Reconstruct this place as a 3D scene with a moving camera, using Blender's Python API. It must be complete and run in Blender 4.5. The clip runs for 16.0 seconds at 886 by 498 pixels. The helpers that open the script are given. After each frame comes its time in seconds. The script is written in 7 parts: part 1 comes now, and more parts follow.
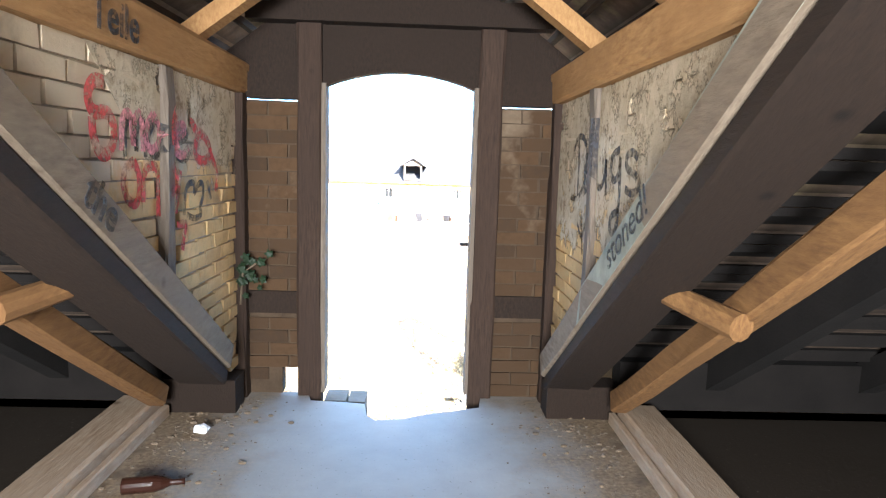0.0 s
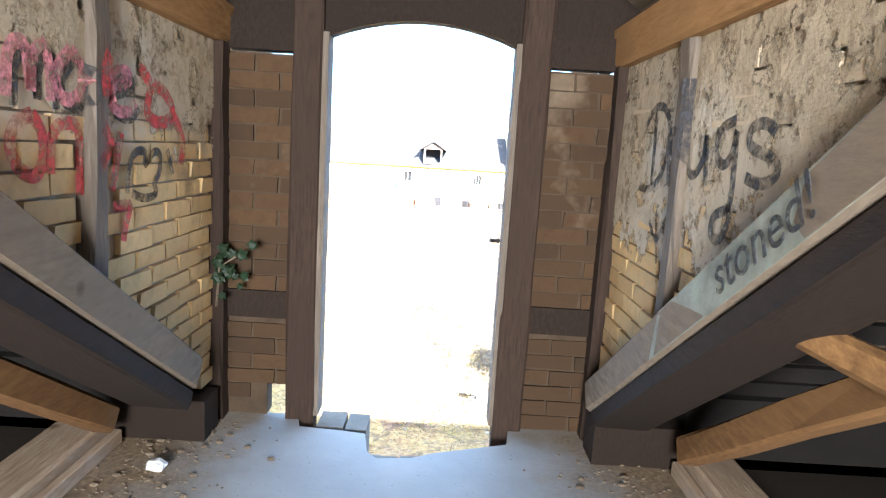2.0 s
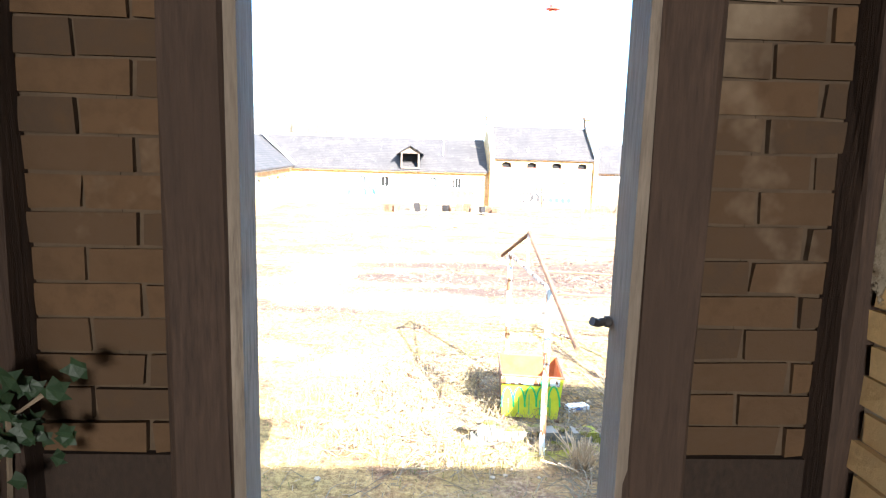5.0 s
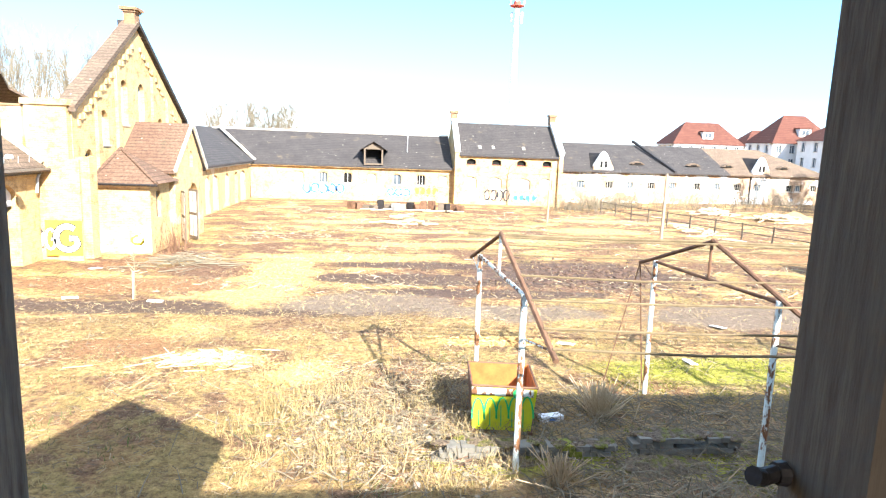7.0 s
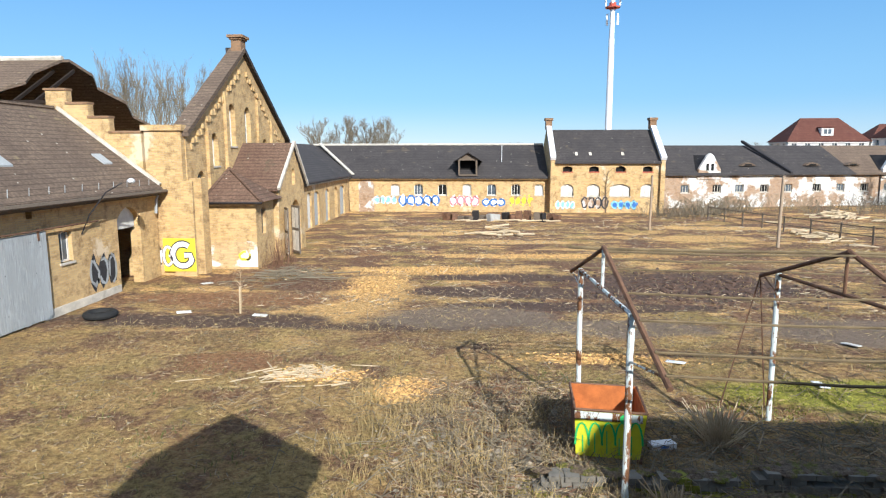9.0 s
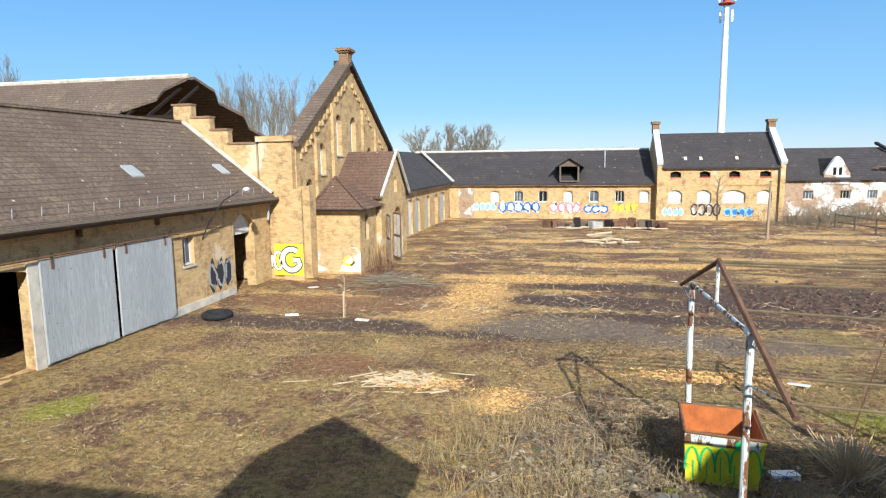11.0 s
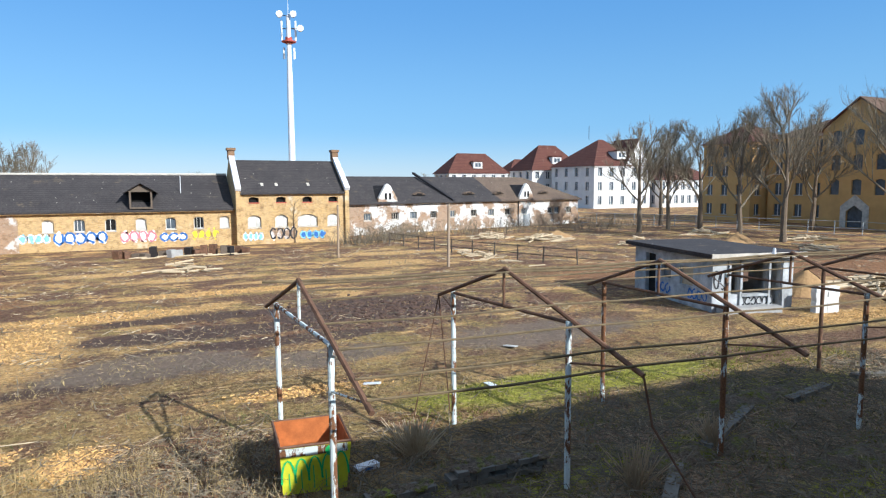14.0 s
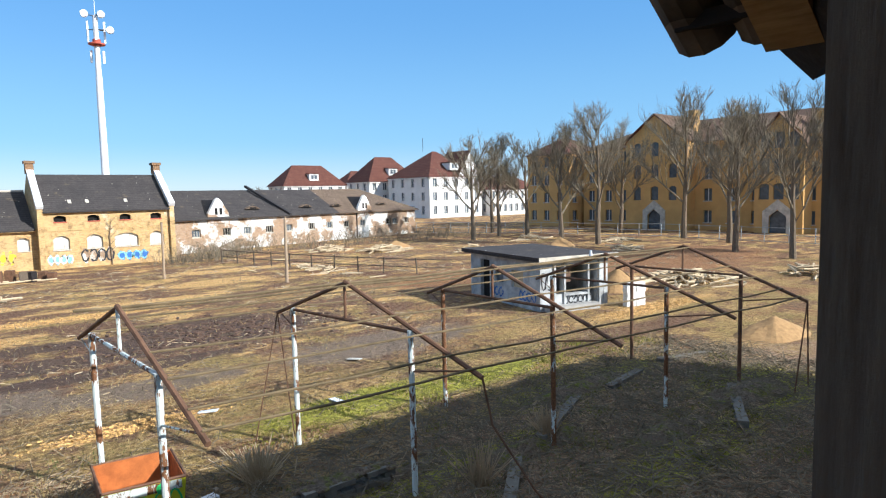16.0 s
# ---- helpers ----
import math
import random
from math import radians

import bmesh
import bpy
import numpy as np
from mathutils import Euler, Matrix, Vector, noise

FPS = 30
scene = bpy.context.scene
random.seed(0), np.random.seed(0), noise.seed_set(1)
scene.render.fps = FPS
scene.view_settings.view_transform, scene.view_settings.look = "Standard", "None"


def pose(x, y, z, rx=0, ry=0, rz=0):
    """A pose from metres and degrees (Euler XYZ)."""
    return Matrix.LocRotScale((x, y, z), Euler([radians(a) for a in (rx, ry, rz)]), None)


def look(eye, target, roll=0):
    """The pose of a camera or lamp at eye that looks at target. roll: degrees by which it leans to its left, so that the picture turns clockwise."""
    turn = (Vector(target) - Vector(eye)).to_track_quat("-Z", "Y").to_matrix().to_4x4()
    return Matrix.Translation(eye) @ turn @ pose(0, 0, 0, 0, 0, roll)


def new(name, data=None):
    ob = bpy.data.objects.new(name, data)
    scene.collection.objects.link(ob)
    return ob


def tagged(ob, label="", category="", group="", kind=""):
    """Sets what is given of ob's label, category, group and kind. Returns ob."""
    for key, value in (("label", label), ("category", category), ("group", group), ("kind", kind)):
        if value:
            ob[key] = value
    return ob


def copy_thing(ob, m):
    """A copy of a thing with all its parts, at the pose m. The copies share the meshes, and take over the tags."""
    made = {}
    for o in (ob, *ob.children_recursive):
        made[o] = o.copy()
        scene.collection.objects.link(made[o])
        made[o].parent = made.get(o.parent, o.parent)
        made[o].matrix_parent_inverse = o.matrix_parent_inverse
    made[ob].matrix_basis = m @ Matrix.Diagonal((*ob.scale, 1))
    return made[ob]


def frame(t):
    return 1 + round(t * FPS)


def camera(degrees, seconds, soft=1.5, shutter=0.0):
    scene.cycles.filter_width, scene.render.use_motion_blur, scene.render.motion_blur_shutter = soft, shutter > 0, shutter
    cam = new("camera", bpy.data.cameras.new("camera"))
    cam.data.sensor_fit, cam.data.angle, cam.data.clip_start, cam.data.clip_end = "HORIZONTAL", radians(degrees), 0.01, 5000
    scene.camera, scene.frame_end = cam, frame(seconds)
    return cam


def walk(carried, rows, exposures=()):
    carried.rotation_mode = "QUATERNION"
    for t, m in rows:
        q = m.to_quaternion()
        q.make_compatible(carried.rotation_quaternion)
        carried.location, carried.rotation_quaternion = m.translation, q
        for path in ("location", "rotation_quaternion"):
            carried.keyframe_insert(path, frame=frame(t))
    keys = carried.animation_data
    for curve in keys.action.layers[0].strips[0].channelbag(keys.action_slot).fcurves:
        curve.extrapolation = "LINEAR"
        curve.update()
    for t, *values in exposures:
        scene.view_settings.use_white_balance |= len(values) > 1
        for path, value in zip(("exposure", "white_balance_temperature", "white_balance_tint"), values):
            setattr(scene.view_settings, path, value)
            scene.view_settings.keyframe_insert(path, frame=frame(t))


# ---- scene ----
cam = camera(70.5, 16.0, soft=1.2)
PATH = [
    (0, (0.146, -3.896, 5.511), (0.216, -1.917, 5.232), 1.8),
    (0.5, (0.185, -3.813, 5.486), (0.219, -1.834, 5.201), 1.8),
    (1, (0.149, -3.621, 5.488), (0.180, -1.641, 5.208), 2.2),
    (1.5, (0.113, -3.401, 5.471), (0.161, -1.422, 5.189), 3.5),
    (2, (0.126, -3.120, 5.459), (0.144, -1.147, 5.130), 3.6),
    (2.5, (0.086, -2.866, 5.446), (0.076, -0.892, 5.127), 3.5),
    (3, (-0.004, -2.591, 5.432), (0.007, -0.614, 5.132), 3.3),
    (3.5, (-0.003, -2.283, 5.426), (0.024, -0.307, 5.119), 2.8),
    (4, (-0.028, -1.970, 5.416), (0.007, 0.005, 5.106), 2.0),
    (6.5, (-0.059, -0.794, 5.385), (0.120, 1.172, 5.064), 2.1),
    (7, (-0.060, -0.585, 5.367), (0.139, 1.379, 5.046), 2.1),
    (7.5, (-0.035, -0.403, 5.391), (0.161, 1.561, 5.067), 2.0),
    (8, (-0.023, -0.300, 5.398), (0.148, 1.666, 5.075), 1.5),
    (8.5, (-0.034, -0.213, 5.416), (0.057, 1.760, 5.101), 0.8),
    (9, (-0.060, -0.149, 5.423), (-0.165, 1.826, 5.126), -0.1),
    (9.5, (-0.112, -0.083, 5.425), (-0.499, 1.859, 5.143), -0.9),
    (9.7, (-0.118, -0.057, 5.432), (-0.582, 1.868, 5.153), -1.0),
    (12, (-0.099, 0.007, 5.476), (-0.298, 1.980, 5.215), 0.5),
    (12.5, (-0.096, 0.027, 5.475), (-0.034, 2.011, 5.229), 0.9),
    (13, (-0.068, 0.024, 5.460), (0.276, 1.980, 5.228), 1.1),
    (13.5, (-0.092, -0.020, 5.465), (0.527, 1.869, 5.250), 0.7),
    (14, (-0.099, -0.062, 5.478), (0.739, 1.742, 5.272), -0.2),
    (14.5, (-0.086, -0.088, 5.493), (0.913, 1.633, 5.290), -0.7),
    (15, (-0.081, -0.099, 5.495), (1.059, 1.532, 5.298), -1.1),
    (15.5, (-0.075, -0.090, 5.492), (1.163, 1.470, 5.305), -1.2),
    (16, (-0.091, -0.084, 5.499), (1.177, 1.453, 5.323), -1.2),
]
walk(cam, [(t, look(eye, target, roll)) for t, eye, target, roll in PATH],
     exposures=[(0, 4.2, 5400, 8), (2.5, 4.2, 5450, 8), (4.2, 3.75, 5600, 8), (6.3, 2.7, 6000, 8), (7.0, 2.2, 6100, 8), (7.5, 1.62, 6300, 8), (8.0, 0.9, 5900, 8), (8.6, 0.65, 5850, 8), (12.0, 0.6, 5850, 8), (13.8, 0.5, 5600, 8), (14.8, 0.58, 5700, 8), (16, 0.7, 5850, 8)])

# ---- light ----
SUN = Vector((0.418 * 0.87, -0.908 * 0.87, 0.5)).normalized()
world = bpy.data.worlds.new("world")
scene.world = world
world.use_nodes = True
wn = world.node_tree
sky = wn.nodes.new("ShaderNodeTexSky")
sky.sky_type, sky.sun_disc = "NISHITA", False
sky.sun_elevation, sky.sun_rotation = math.asin(SUN.z), math.atan2(SUN.x, SUN.y)
sky.air_density, sky.dust_density, sky.ozone_density = 1.0, 0.0, 4.0
# clear late-winter air: an even blue that pales towards the horizon all round
up = wn.nodes.new("ShaderNodeSeparateXYZ")
wn.links.new(wn.nodes.new("ShaderNodeTexCoord").outputs["Generated"], up.inputs[0])
air = wn.nodes.new("ShaderNodeValToRGB")
air.color_ramp.interpolation = "EASE"
for k, (at, rgb) in enumerate(((0.0, (4.3, 5.6, 6.7)), (0.30, (1.3, 3.4, 6.4)), (0.09, (2.1, 4.4, 6.7)), (1.0, (0.9, 2.0, 4.6)))):
    e = air.color_ramp.elements[k] if k < 1 else air.color_ramp.elements.new(at)
    e.position, e.color = at, (*(v / 7.0 for v in rgb), 1)
air.color_ramp.elements.remove(air.color_ramp.elements[-1])
wn.links.new(up.outputs[2], air.inputs[0])
scaled = wn.nodes.new("ShaderNodeVectorMath")
scaled.operation, scaled.inputs[1].default_value = "MULTIPLY", (7.0, 7.0, 7.0)
wn.links.new(air.outputs[0], scaled.inputs[0])
blend = wn.nodes.new("ShaderNodeMix")
blend.data_type, blend.inputs[0].default_value = "RGBA", 0.7
wn.links.new(sky.outputs[0], blend.inputs[6])
wn.links.new(scaled.outputs[0], blend.inputs[7])
wn.links.new(blend.outputs[2], wn.nodes["Background"].inputs[0])
wn.nodes["Background"].inputs[1].default_value = 0.085
sun = new("sun", bpy.data.lights.new("sun", "SUN"))
sun.data.energy, sun.data.angle, sun.data.color = 5.0, radians(0.5), (1.0, 0.93, 0.82)
sun.matrix_world = look(SUN * 50, (0, 0, 0))
# daylight of the hatch in the attic's rear wall
hatch = new("hatch_light", bpy.data.lights.new("hatch_light", "AREA"))
hatch.data.shape, hatch.data.size, hatch.data.size_y = "RECTANGLE", 1.6, 1.1
hatch.data.energy, hatch.data.color = 56, (1.0, 0.90, 0.77)
hatch.matrix_world = look((-0.25, -6.95, 5.75), (0.15, 0, 5.5))


# ---- materials ----
class Nodes:
    """Short hand for a node material."""

    def __init__(self, name):
        self.mat = bpy.data.materials.new(name)
        self.mat.use_nodes = True
        self.tree = self.mat.node_tree
        self.bsdf = self.tree.nodes["Principled BSDF"]
        self.co = self.tree.nodes.new("ShaderNodeTexCoord").outputs["Object"]

    def node(self, kind, **sockets):
        n = self.tree.nodes.new(kind)
        for key, value in sockets.items():
            self.put(n.inputs[key.replace("_", " ")], value)
        return n

    def put(self, socket, value):
        if isinstance(value, bpy.types.NodeSocket):
            self.tree.links.new(value, socket)
        else:
            socket.default_value = value

    def noise(self, scale, detail=4.0, rough=0.6, vec=None, stretch=None):
        vec = vec or self.co
        if stretch:
            m = self.node("ShaderNodeMapping")
            m.inputs["Scale"].default_value = stretch
            self.put(m.inputs["Vector"], vec)
            vec = m.outputs[0]
        return self.node("ShaderNodeTexNoise", Vector=vec, Scale=scale, Detail=detail, Roughness=rough).outputs["Fac"]

    def ramp(self, fac, stops):
        n = self.node("ShaderNodeValToRGB", Fac=fac)
        e = n.color_ramp.elements
        e[0].position, e[0].color = stops[0][0], (*stops[0][1], 1)
        e[1].position, e[1].color = stops[-1][0], (*stops[-1][1], 1)
        for p, c in stops[1:-1]:
            k = e.new(p)
            k.color = (*c, 1)
        return n.outputs["Color"]

    def step(self, fac, a, b):
        n = self.node("ShaderNodeMapRange", Value=fac)
        n.inputs["From Min"].default_value, n.inputs["From Max"].default_value = a, b
        return n.outputs[0]

    def mix(self, fac, a, b, kind="MIX"):
        n = self.tree.nodes.new("ShaderNodeMix")
        n.data_type, n.blend_type = "RGBA", kind
        self.put(n.inputs[0], fac)
        self.put(n.inputs[6], a if isinstance(a, bpy.types.NodeSocket) else (*a, 1))
        self.put(n.inputs[7], b if isinstance(b, bpy.types.NodeSocket) else (*b, 1))
        return n.outputs[2]

    def math(self, op, a, b=0.0):
        n = self.tree.nodes.new("ShaderNodeMath")
        n.operation = op
        self.put(n.inputs[0], a)
        self.put(n.inputs[1], b)
        return n.outputs[0]

    def flat(self):
        """Coordinates in an upright wall's plane: along it, and up."""
        s = self.node("ShaderNodeSeparateXYZ", Vector=self.co)
        c = self.node("ShaderNodeCombineXYZ", X=self.math("ADD", s.outputs[0], s.outputs[1]), Y=s.outputs[2])
        return c.outputs[0]

    def done(self, color, rough=0.85, bump=None, strength=0.4, dist=0.02, metal=0.0):
        self.put(self.bsdf.inputs["Base Color"], color if isinstance(color, bpy.types.NodeSocket) else (*color, 1))
        self.put(self.bsdf.inputs["Roughness"], rough)
        self.put(self.bsdf.inputs["Metallic"], metal)
        self.bsdf.inputs["Specular IOR Level"].default_value = 0.3
        if bump is not None:
            b = self.node("ShaderNodeBump", Height=bump, Strength=strength, Distance=dist)
            self.put(self.bsdf.inputs["Normal"], b.outputs[0])
        return self.mat


def plain(name, c, rough=0.8, var=0.25, scale=6.0, metal=0.0, grain=60.0):
    """Paint, metal or stone with stains at one scale and grain at another."""
    n = Nodes(name)
    dark, light = tuple(v * (1 - var) for v in c), tuple(min(1, v * (1 + var * 0.7)) for v in c)
    base = n.ramp(n.noise(scale, 5), [(0.3, dark), (0.7, light)])
    fine = n.noise(grain, 3)
    return n.done(n.mix(0.18, base, n.ramp(fine, [(0.3, dark), (0.7, light)])), rough, fine, 0.25, 0.01, metal)


def wood(name, light, dark, stretch=(9, 1.0, 4), scale=3.0, rough=0.85):
    n = Nodes(name)
    rnd = n.node("ShaderNodeObjectInfo").outputs["Random"]
    grain = n.noise(scale * 3, 8, 0.65, stretch=stretch)
    big = n.noise(1.7, 3)
    c = n.mix(n.step(big, 0.35, 0.7), n.ramp(grain, [(0.3, dark), (0.65, light)]), tuple(0.5 * (a + b) for a, b in zip(light, dark)))
    knots = n.node("ShaderNodeTexVoronoi", Vector=n.co, Scale=3.1).outputs["Distance"]
    c = n.mix(n.step(knots, 0.1, 0.03), c, tuple(v * 0.5 for v in dark))
    c = n.mix(n.math("MULTIPLY", rnd, 0.3), c, dark)
    return n.done(c, rough, grain, 0.5, 0.01)


def masonry(name, tones, mortar, width=0.25, height=0.077, stain=(0.19, 0.115, 0.055), patch=None, amount=0.55, rough=0.9):
    """Brickwork seen from afar: courses, stains and, where given, patches of old plaster or paint."""
    n = Nodes(name)
    b = n.node("ShaderNodeTexBrick", Vector=n.flat(), Scale=1.0)
    b.inputs["Brick Width"].default_value, b.inputs["Row Height"].default_value = width, height
    b.inputs["Mortar Size"].default_value, b.inputs["Mortar Smooth"].default_value = 0.008, 0.3
    b.inputs["Color1"].default_value, b.inputs["Color2"].default_value = (*tones[0], 1), (*tones[1], 1)
    b.inputs["Mortar"].default_value = (*mortar, 1)
    c = n.mix(n.math("MULTIPLY", n.step(n.noise(0.55, 8, 0.7), 0.45, 0.65), 0.55), b.outputs["Color"], tones[2])
    c = n.mix(n.math("MULTIPLY", n.step(n.noise(1.9, 9, 0.78), 0.50, 0.64), 0.75), c, stain)
    if patch:
        c = n.mix(n.step(n.noise(0.35, 7, 0.65), amount, amount + 0.05), c, patch)
    return n.done(c, rough, n.math("SUBTRACT", n.noise(30, 4), b.outputs["Fac"]), 0.5, 0.02)


def tiles(name, a, b, moss, rows=0.16):
    n = Nodes(name)
    s = n.node("ShaderNodeSeparateXYZ", Vector=n.co)
    c = n.ramp(n.noise(0.7, 6, 0.7), [(0.3, a), (0.7, b)])
    fine = n.noise(9, 4)
    c = n.mix(n.step(fine, 0.35, 0.75), c, tuple(v * 0.55 for v in a))
    c = n.mix(n.step(n.noise(0.9, 8, 0.7), 0.6, 0.72), c, moss)
    w = n.math("FRACT", n.math("DIVIDE", s.outputs[2], rows))
    line = n.step(w, 0.0, 0.25)
    c = n.mix(n.math("MULTIPLY", n.math("SUBTRACT", 1.0, line), 0.85), c, tuple(v * 0.3 for v in a))
    pits = n.node("ShaderNodeTexVoronoi", Vector=n.co, Scale=1.6).outputs["Distance"]
    c = n.mix(n.step(pits, 0.075, 0.05), c, (0.5, 0.46, 0.38))
    return n.done(c, 0.9, n.math("ADD", w, n.math("MULTIPLY", fine, 0.6)), 0.6, 0.03)


M = {
    "brick": masonry("yellow_brick", ((0.62, 0.42, 0.18), (0.46, 0.29, 0.12), (0.60, 0.43, 0.22)), (0.42, 0.33, 0.22), patch=(0.62, 0.50, 0.34), amount=0.60),
    "brick_low": masonry("plastered_brick", ((0.42, 0.27, 0.16), (0.30, 0.19, 0.12), (0.40, 0.31, 0.23)), (0.35, 0.3, 0.25), patch=(0.68, 0.66, 0.62), amount=0.47),
    "tile": tiles("old_roof_tile", (0.13, 0.092, 0.068), (0.23, 0.165, 0.115), (0.27, 0.22, 0.11)),
    "slate": tiles("dark_slate", (0.048, 0.043, 0.043), (0.09, 0.078, 0.074), (0.13, 0.10, 0.07)),
    "brown_tile": tiles("brown_tile", (0.13, 0.075, 0.052), (0.22, 0.14, 0.095), (0.09, 0.08, 0.05)),
    "red_tile": tiles("red_tile", (0.115, 0.042, 0.030), (0.175, 0.072, 0.052), (0.2, 0.09, 0.06), 0.4),
    "coping": plain("pale_coping", (0.55, 0.50, 0.42), 0.9, 0.4, 2.0),
    "white": plain("white_wall", (0.70, 0.69, 0.665), 0.85, 0.12, 0.8),
    "yellow": plain("ochre_wall", (0.58, 0.345, 0.125), 0.9, 0.15, 0.6),
    # for sheets and backs in openings: the shade inside, as a near-black colour
    "dark": plain("opening_shade", (0.012, 0.011, 0.010), 0.9, 0.3),
    "pane": plain("dusty_pane", (0.10, 0.12, 0.14), 0.15, 0.4, 2.0),
    "board": wood("weathered_board", (0.50, 0.52, 0.53), (0.23, 0.24, 0.235), (7, 7, 0.5), 1.6),
    "pale_board": plain("pale_boarding", (0.62, 0.60, 0.55), 0.85, 0.3, 2.0),
    "old_wood": wood("grey_old_wood", (0.20, 0.16, 0.12), (0.07, 0.05, 0.035)),
    "beam": wood("aged_beam", (0.52, 0.31, 0.125), (0.24, 0.12, 0.045)),
    "beam_pale": wood("dusty_beam", (0.46, 0.37, 0.27), (0.24, 0.16, 0.10)),
    "strut": wood("orange_strut", (0.27, 0.145, 0.052), (0.11, 0.052, 0.020)),
    "trimmer": wood("weathered_trimmer", (0.27, 0.215, 0.155), (0.115, 0.085, 0.058)),
    "beam_brown": wood("brown_beam", (0.20, 0.105, 0.045), (0.085, 0.04, 0.018)),
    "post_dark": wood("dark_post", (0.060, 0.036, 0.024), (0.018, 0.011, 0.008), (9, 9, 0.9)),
    "stud": wood("grey_stud", (0.24, 0.20, 0.16), (0.08, 0.06, 0.045), (9, 9, 0.9)),
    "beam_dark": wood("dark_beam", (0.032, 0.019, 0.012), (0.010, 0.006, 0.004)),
    "log": wood("cut_log", (0.62, 0.52, 0.36), (0.40, 0.29, 0.17)),
    "bark": plain("bark", (0.17, 0.13, 0.09), 0.95, 0.45, 9.0),
    "twig": plain("twig", (0.20, 0.165, 0.115), 0.95, 0.35, 2.0),
    "pole_moss": plain("mossy_pole", (0.16, 0.118, 0.066), 0.95, 0.45, 3.0),
    "ivy": plain("ivy_leaf", (0.016, 0.032, 0.014), 0.5, 0.4, 20.0),
    "cane": plain("dry_cane", (0.42, 0.31, 0.19), 0.95, 0.4, 1.5),
    "straw": plain("dry_grass", (0.42, 0.31, 0.14), 0.95, 0.4, 0.6),
    "green": plain("fresh_grass", (0.09, 0.12, 0.03), 0.9, 0.4, 2.0),
    "kerb": plain("old_kerb", (0.17, 0.155, 0.13), 0.95, 0.4, 4.0),
    "moss": plain("moss", (0.21, 0.21, 0.032), 0.98, 0.75, 5.0, grain=45),
    "rust": plain("rusty_steel", (0.16, 0.085, 0.05), 0.8, 0.5, 4.0),
    "rust_orange": plain("orange_rust", (0.42, 0.13, 0.035), 0.85, 0.35, 5.0),
    "black": plain("black_rubber", (0.02, 0.02, 0.02), 0.8, 0.3),
    "iron": plain("dark_iron", (0.05, 0.045, 0.045), 0.55, 0.3, metal=0.6),
    "concrete": plain("concrete_slab", (0.36, 0.35, 0.33), 0.9, 0.25, 3.0),
    "steel_white": plain("white_steel", (0.75, 0.76, 0.77), 0.5, 0.1, 2.0),
    "red_paint": plain("red_paint", (0.45, 0.09, 0.06), 0.7, 0.2),
    "sand": plain("sand_heap", (0.36, 0.22, 0.10), 0.95, 0.3, 6.0, grain=30),
    "g_white": plain("white_spray", (0.78, 0.76, 0.76), 0.7, 0.15, 4.0),
    "g_cyan": plain("cyan_spray", (0.25, 0.52, 0.60), 0.7, 0.3, 4.0),
    "g_blue": plain("blue_spray", (0.05, 0.16, 0.45), 0.7, 0.4, 4.0),
    "g_yellow": plain("yellow_spray", (0.72, 0.60, 0.04), 0.7, 0.2, 4.0),
    "g_green": plain("green_spray", (0.05, 0.48, 0.14), 0.6, 0.2, 4.0),
    "g_lime": plain("lime_spray", (0.62, 0.62, 0.03), 0.6, 0.15, 5.0),
    "g_black": plain("black_spray", (0.035, 0.035, 0.04), 0.7, 0.4, 12.0),
    "g_pink": plain("pink_spray", (0.60, 0.22, 0.25), 0.8, 0.35, 14.0),
    "g_red": plain("red_spray", (0.42, 0.06, 0.06), 0.8, 0.4, 14.0),
}


def flaking(name, bare=0.52):
    """White paint flaking off rusty pipe."""
    n = Nodes(name)
    f = n.noise(5.0, 7, 0.7, stretch=(1, 1, 0.35))
    c = n.mix(n.step(f, bare - 0.02, bare + 0.02), (0.62, 0.68, 0.66), n.ramp(n.noise(30, 3), [(0.3, (0.10, 0.045, 0.02)), (0.7, (0.24, 0.11, 0.05))]))
    return n.done(c, 0.75, f, 0.4, 0.01)


def spray(name, c):
    """Thin spray paint that leaves pores of the wall bare."""
    n = Nodes(name)
    f = n.noise(38, 5, 0.7)
    n.put(n.bsdf.inputs["Alpha"], n.step(n.math("ADD", f, n.math("MULTIPLY", n.noise(9, 4), 0.9)), 0.72, 1.12))
    return n.done(n.ramp(f, [(0.3, c), (0.7, tuple(v * 1.6 for v in c))]), 0.85)


for colour, rgb in (("black", (0.04, 0.04, 0.045)), ("pink", (0.55, 0.22, 0.24)), ("red", (0.40, 0.05, 0.05))):
    M["thin_" + colour] = spray("thin_" + colour, rgb)


def old_plaster(name, low, side):
    """Lime plaster that has come off in places; low is its ragged lower edge."""
    n = Nodes(name)
    s = n.node("ShaderNodeSeparateXYZ", Vector=n.co)
    rag = n.math("MULTIPLY", n.math("SUBTRACT", n.noise(4.5, 8, 0.7), 0.5), 1.5)
    body = n.step(n.math("ADD", n.math("ADD", s.outputs[2], n.math("MULTIPLY", s.outputs[1], side)), rag), low - 0.02, low + 0.03)
    n.put(n.bsdf.inputs["Alpha"], n.math("MULTIPLY", body, n.step(n.noise(7, 7, 0.75), 0.58, 0.53)))
    c = n.ramp(n.noise(3.0, 7, 0.7), [(0.3, (0.38, 0.31, 0.21)), (0.5, (0.52, 0.435, 0.31)), (0.7, (0.62, 0.55, 0.43))])
    c = n.mix(n.step(n.noise(13, 7, 0.75), 0.52, 0.66), c, (0.25, 0.18, 0.11))
    return n.done(c, 0.95, n.noise(24, 8, 0.7), 0.8, 0.012)


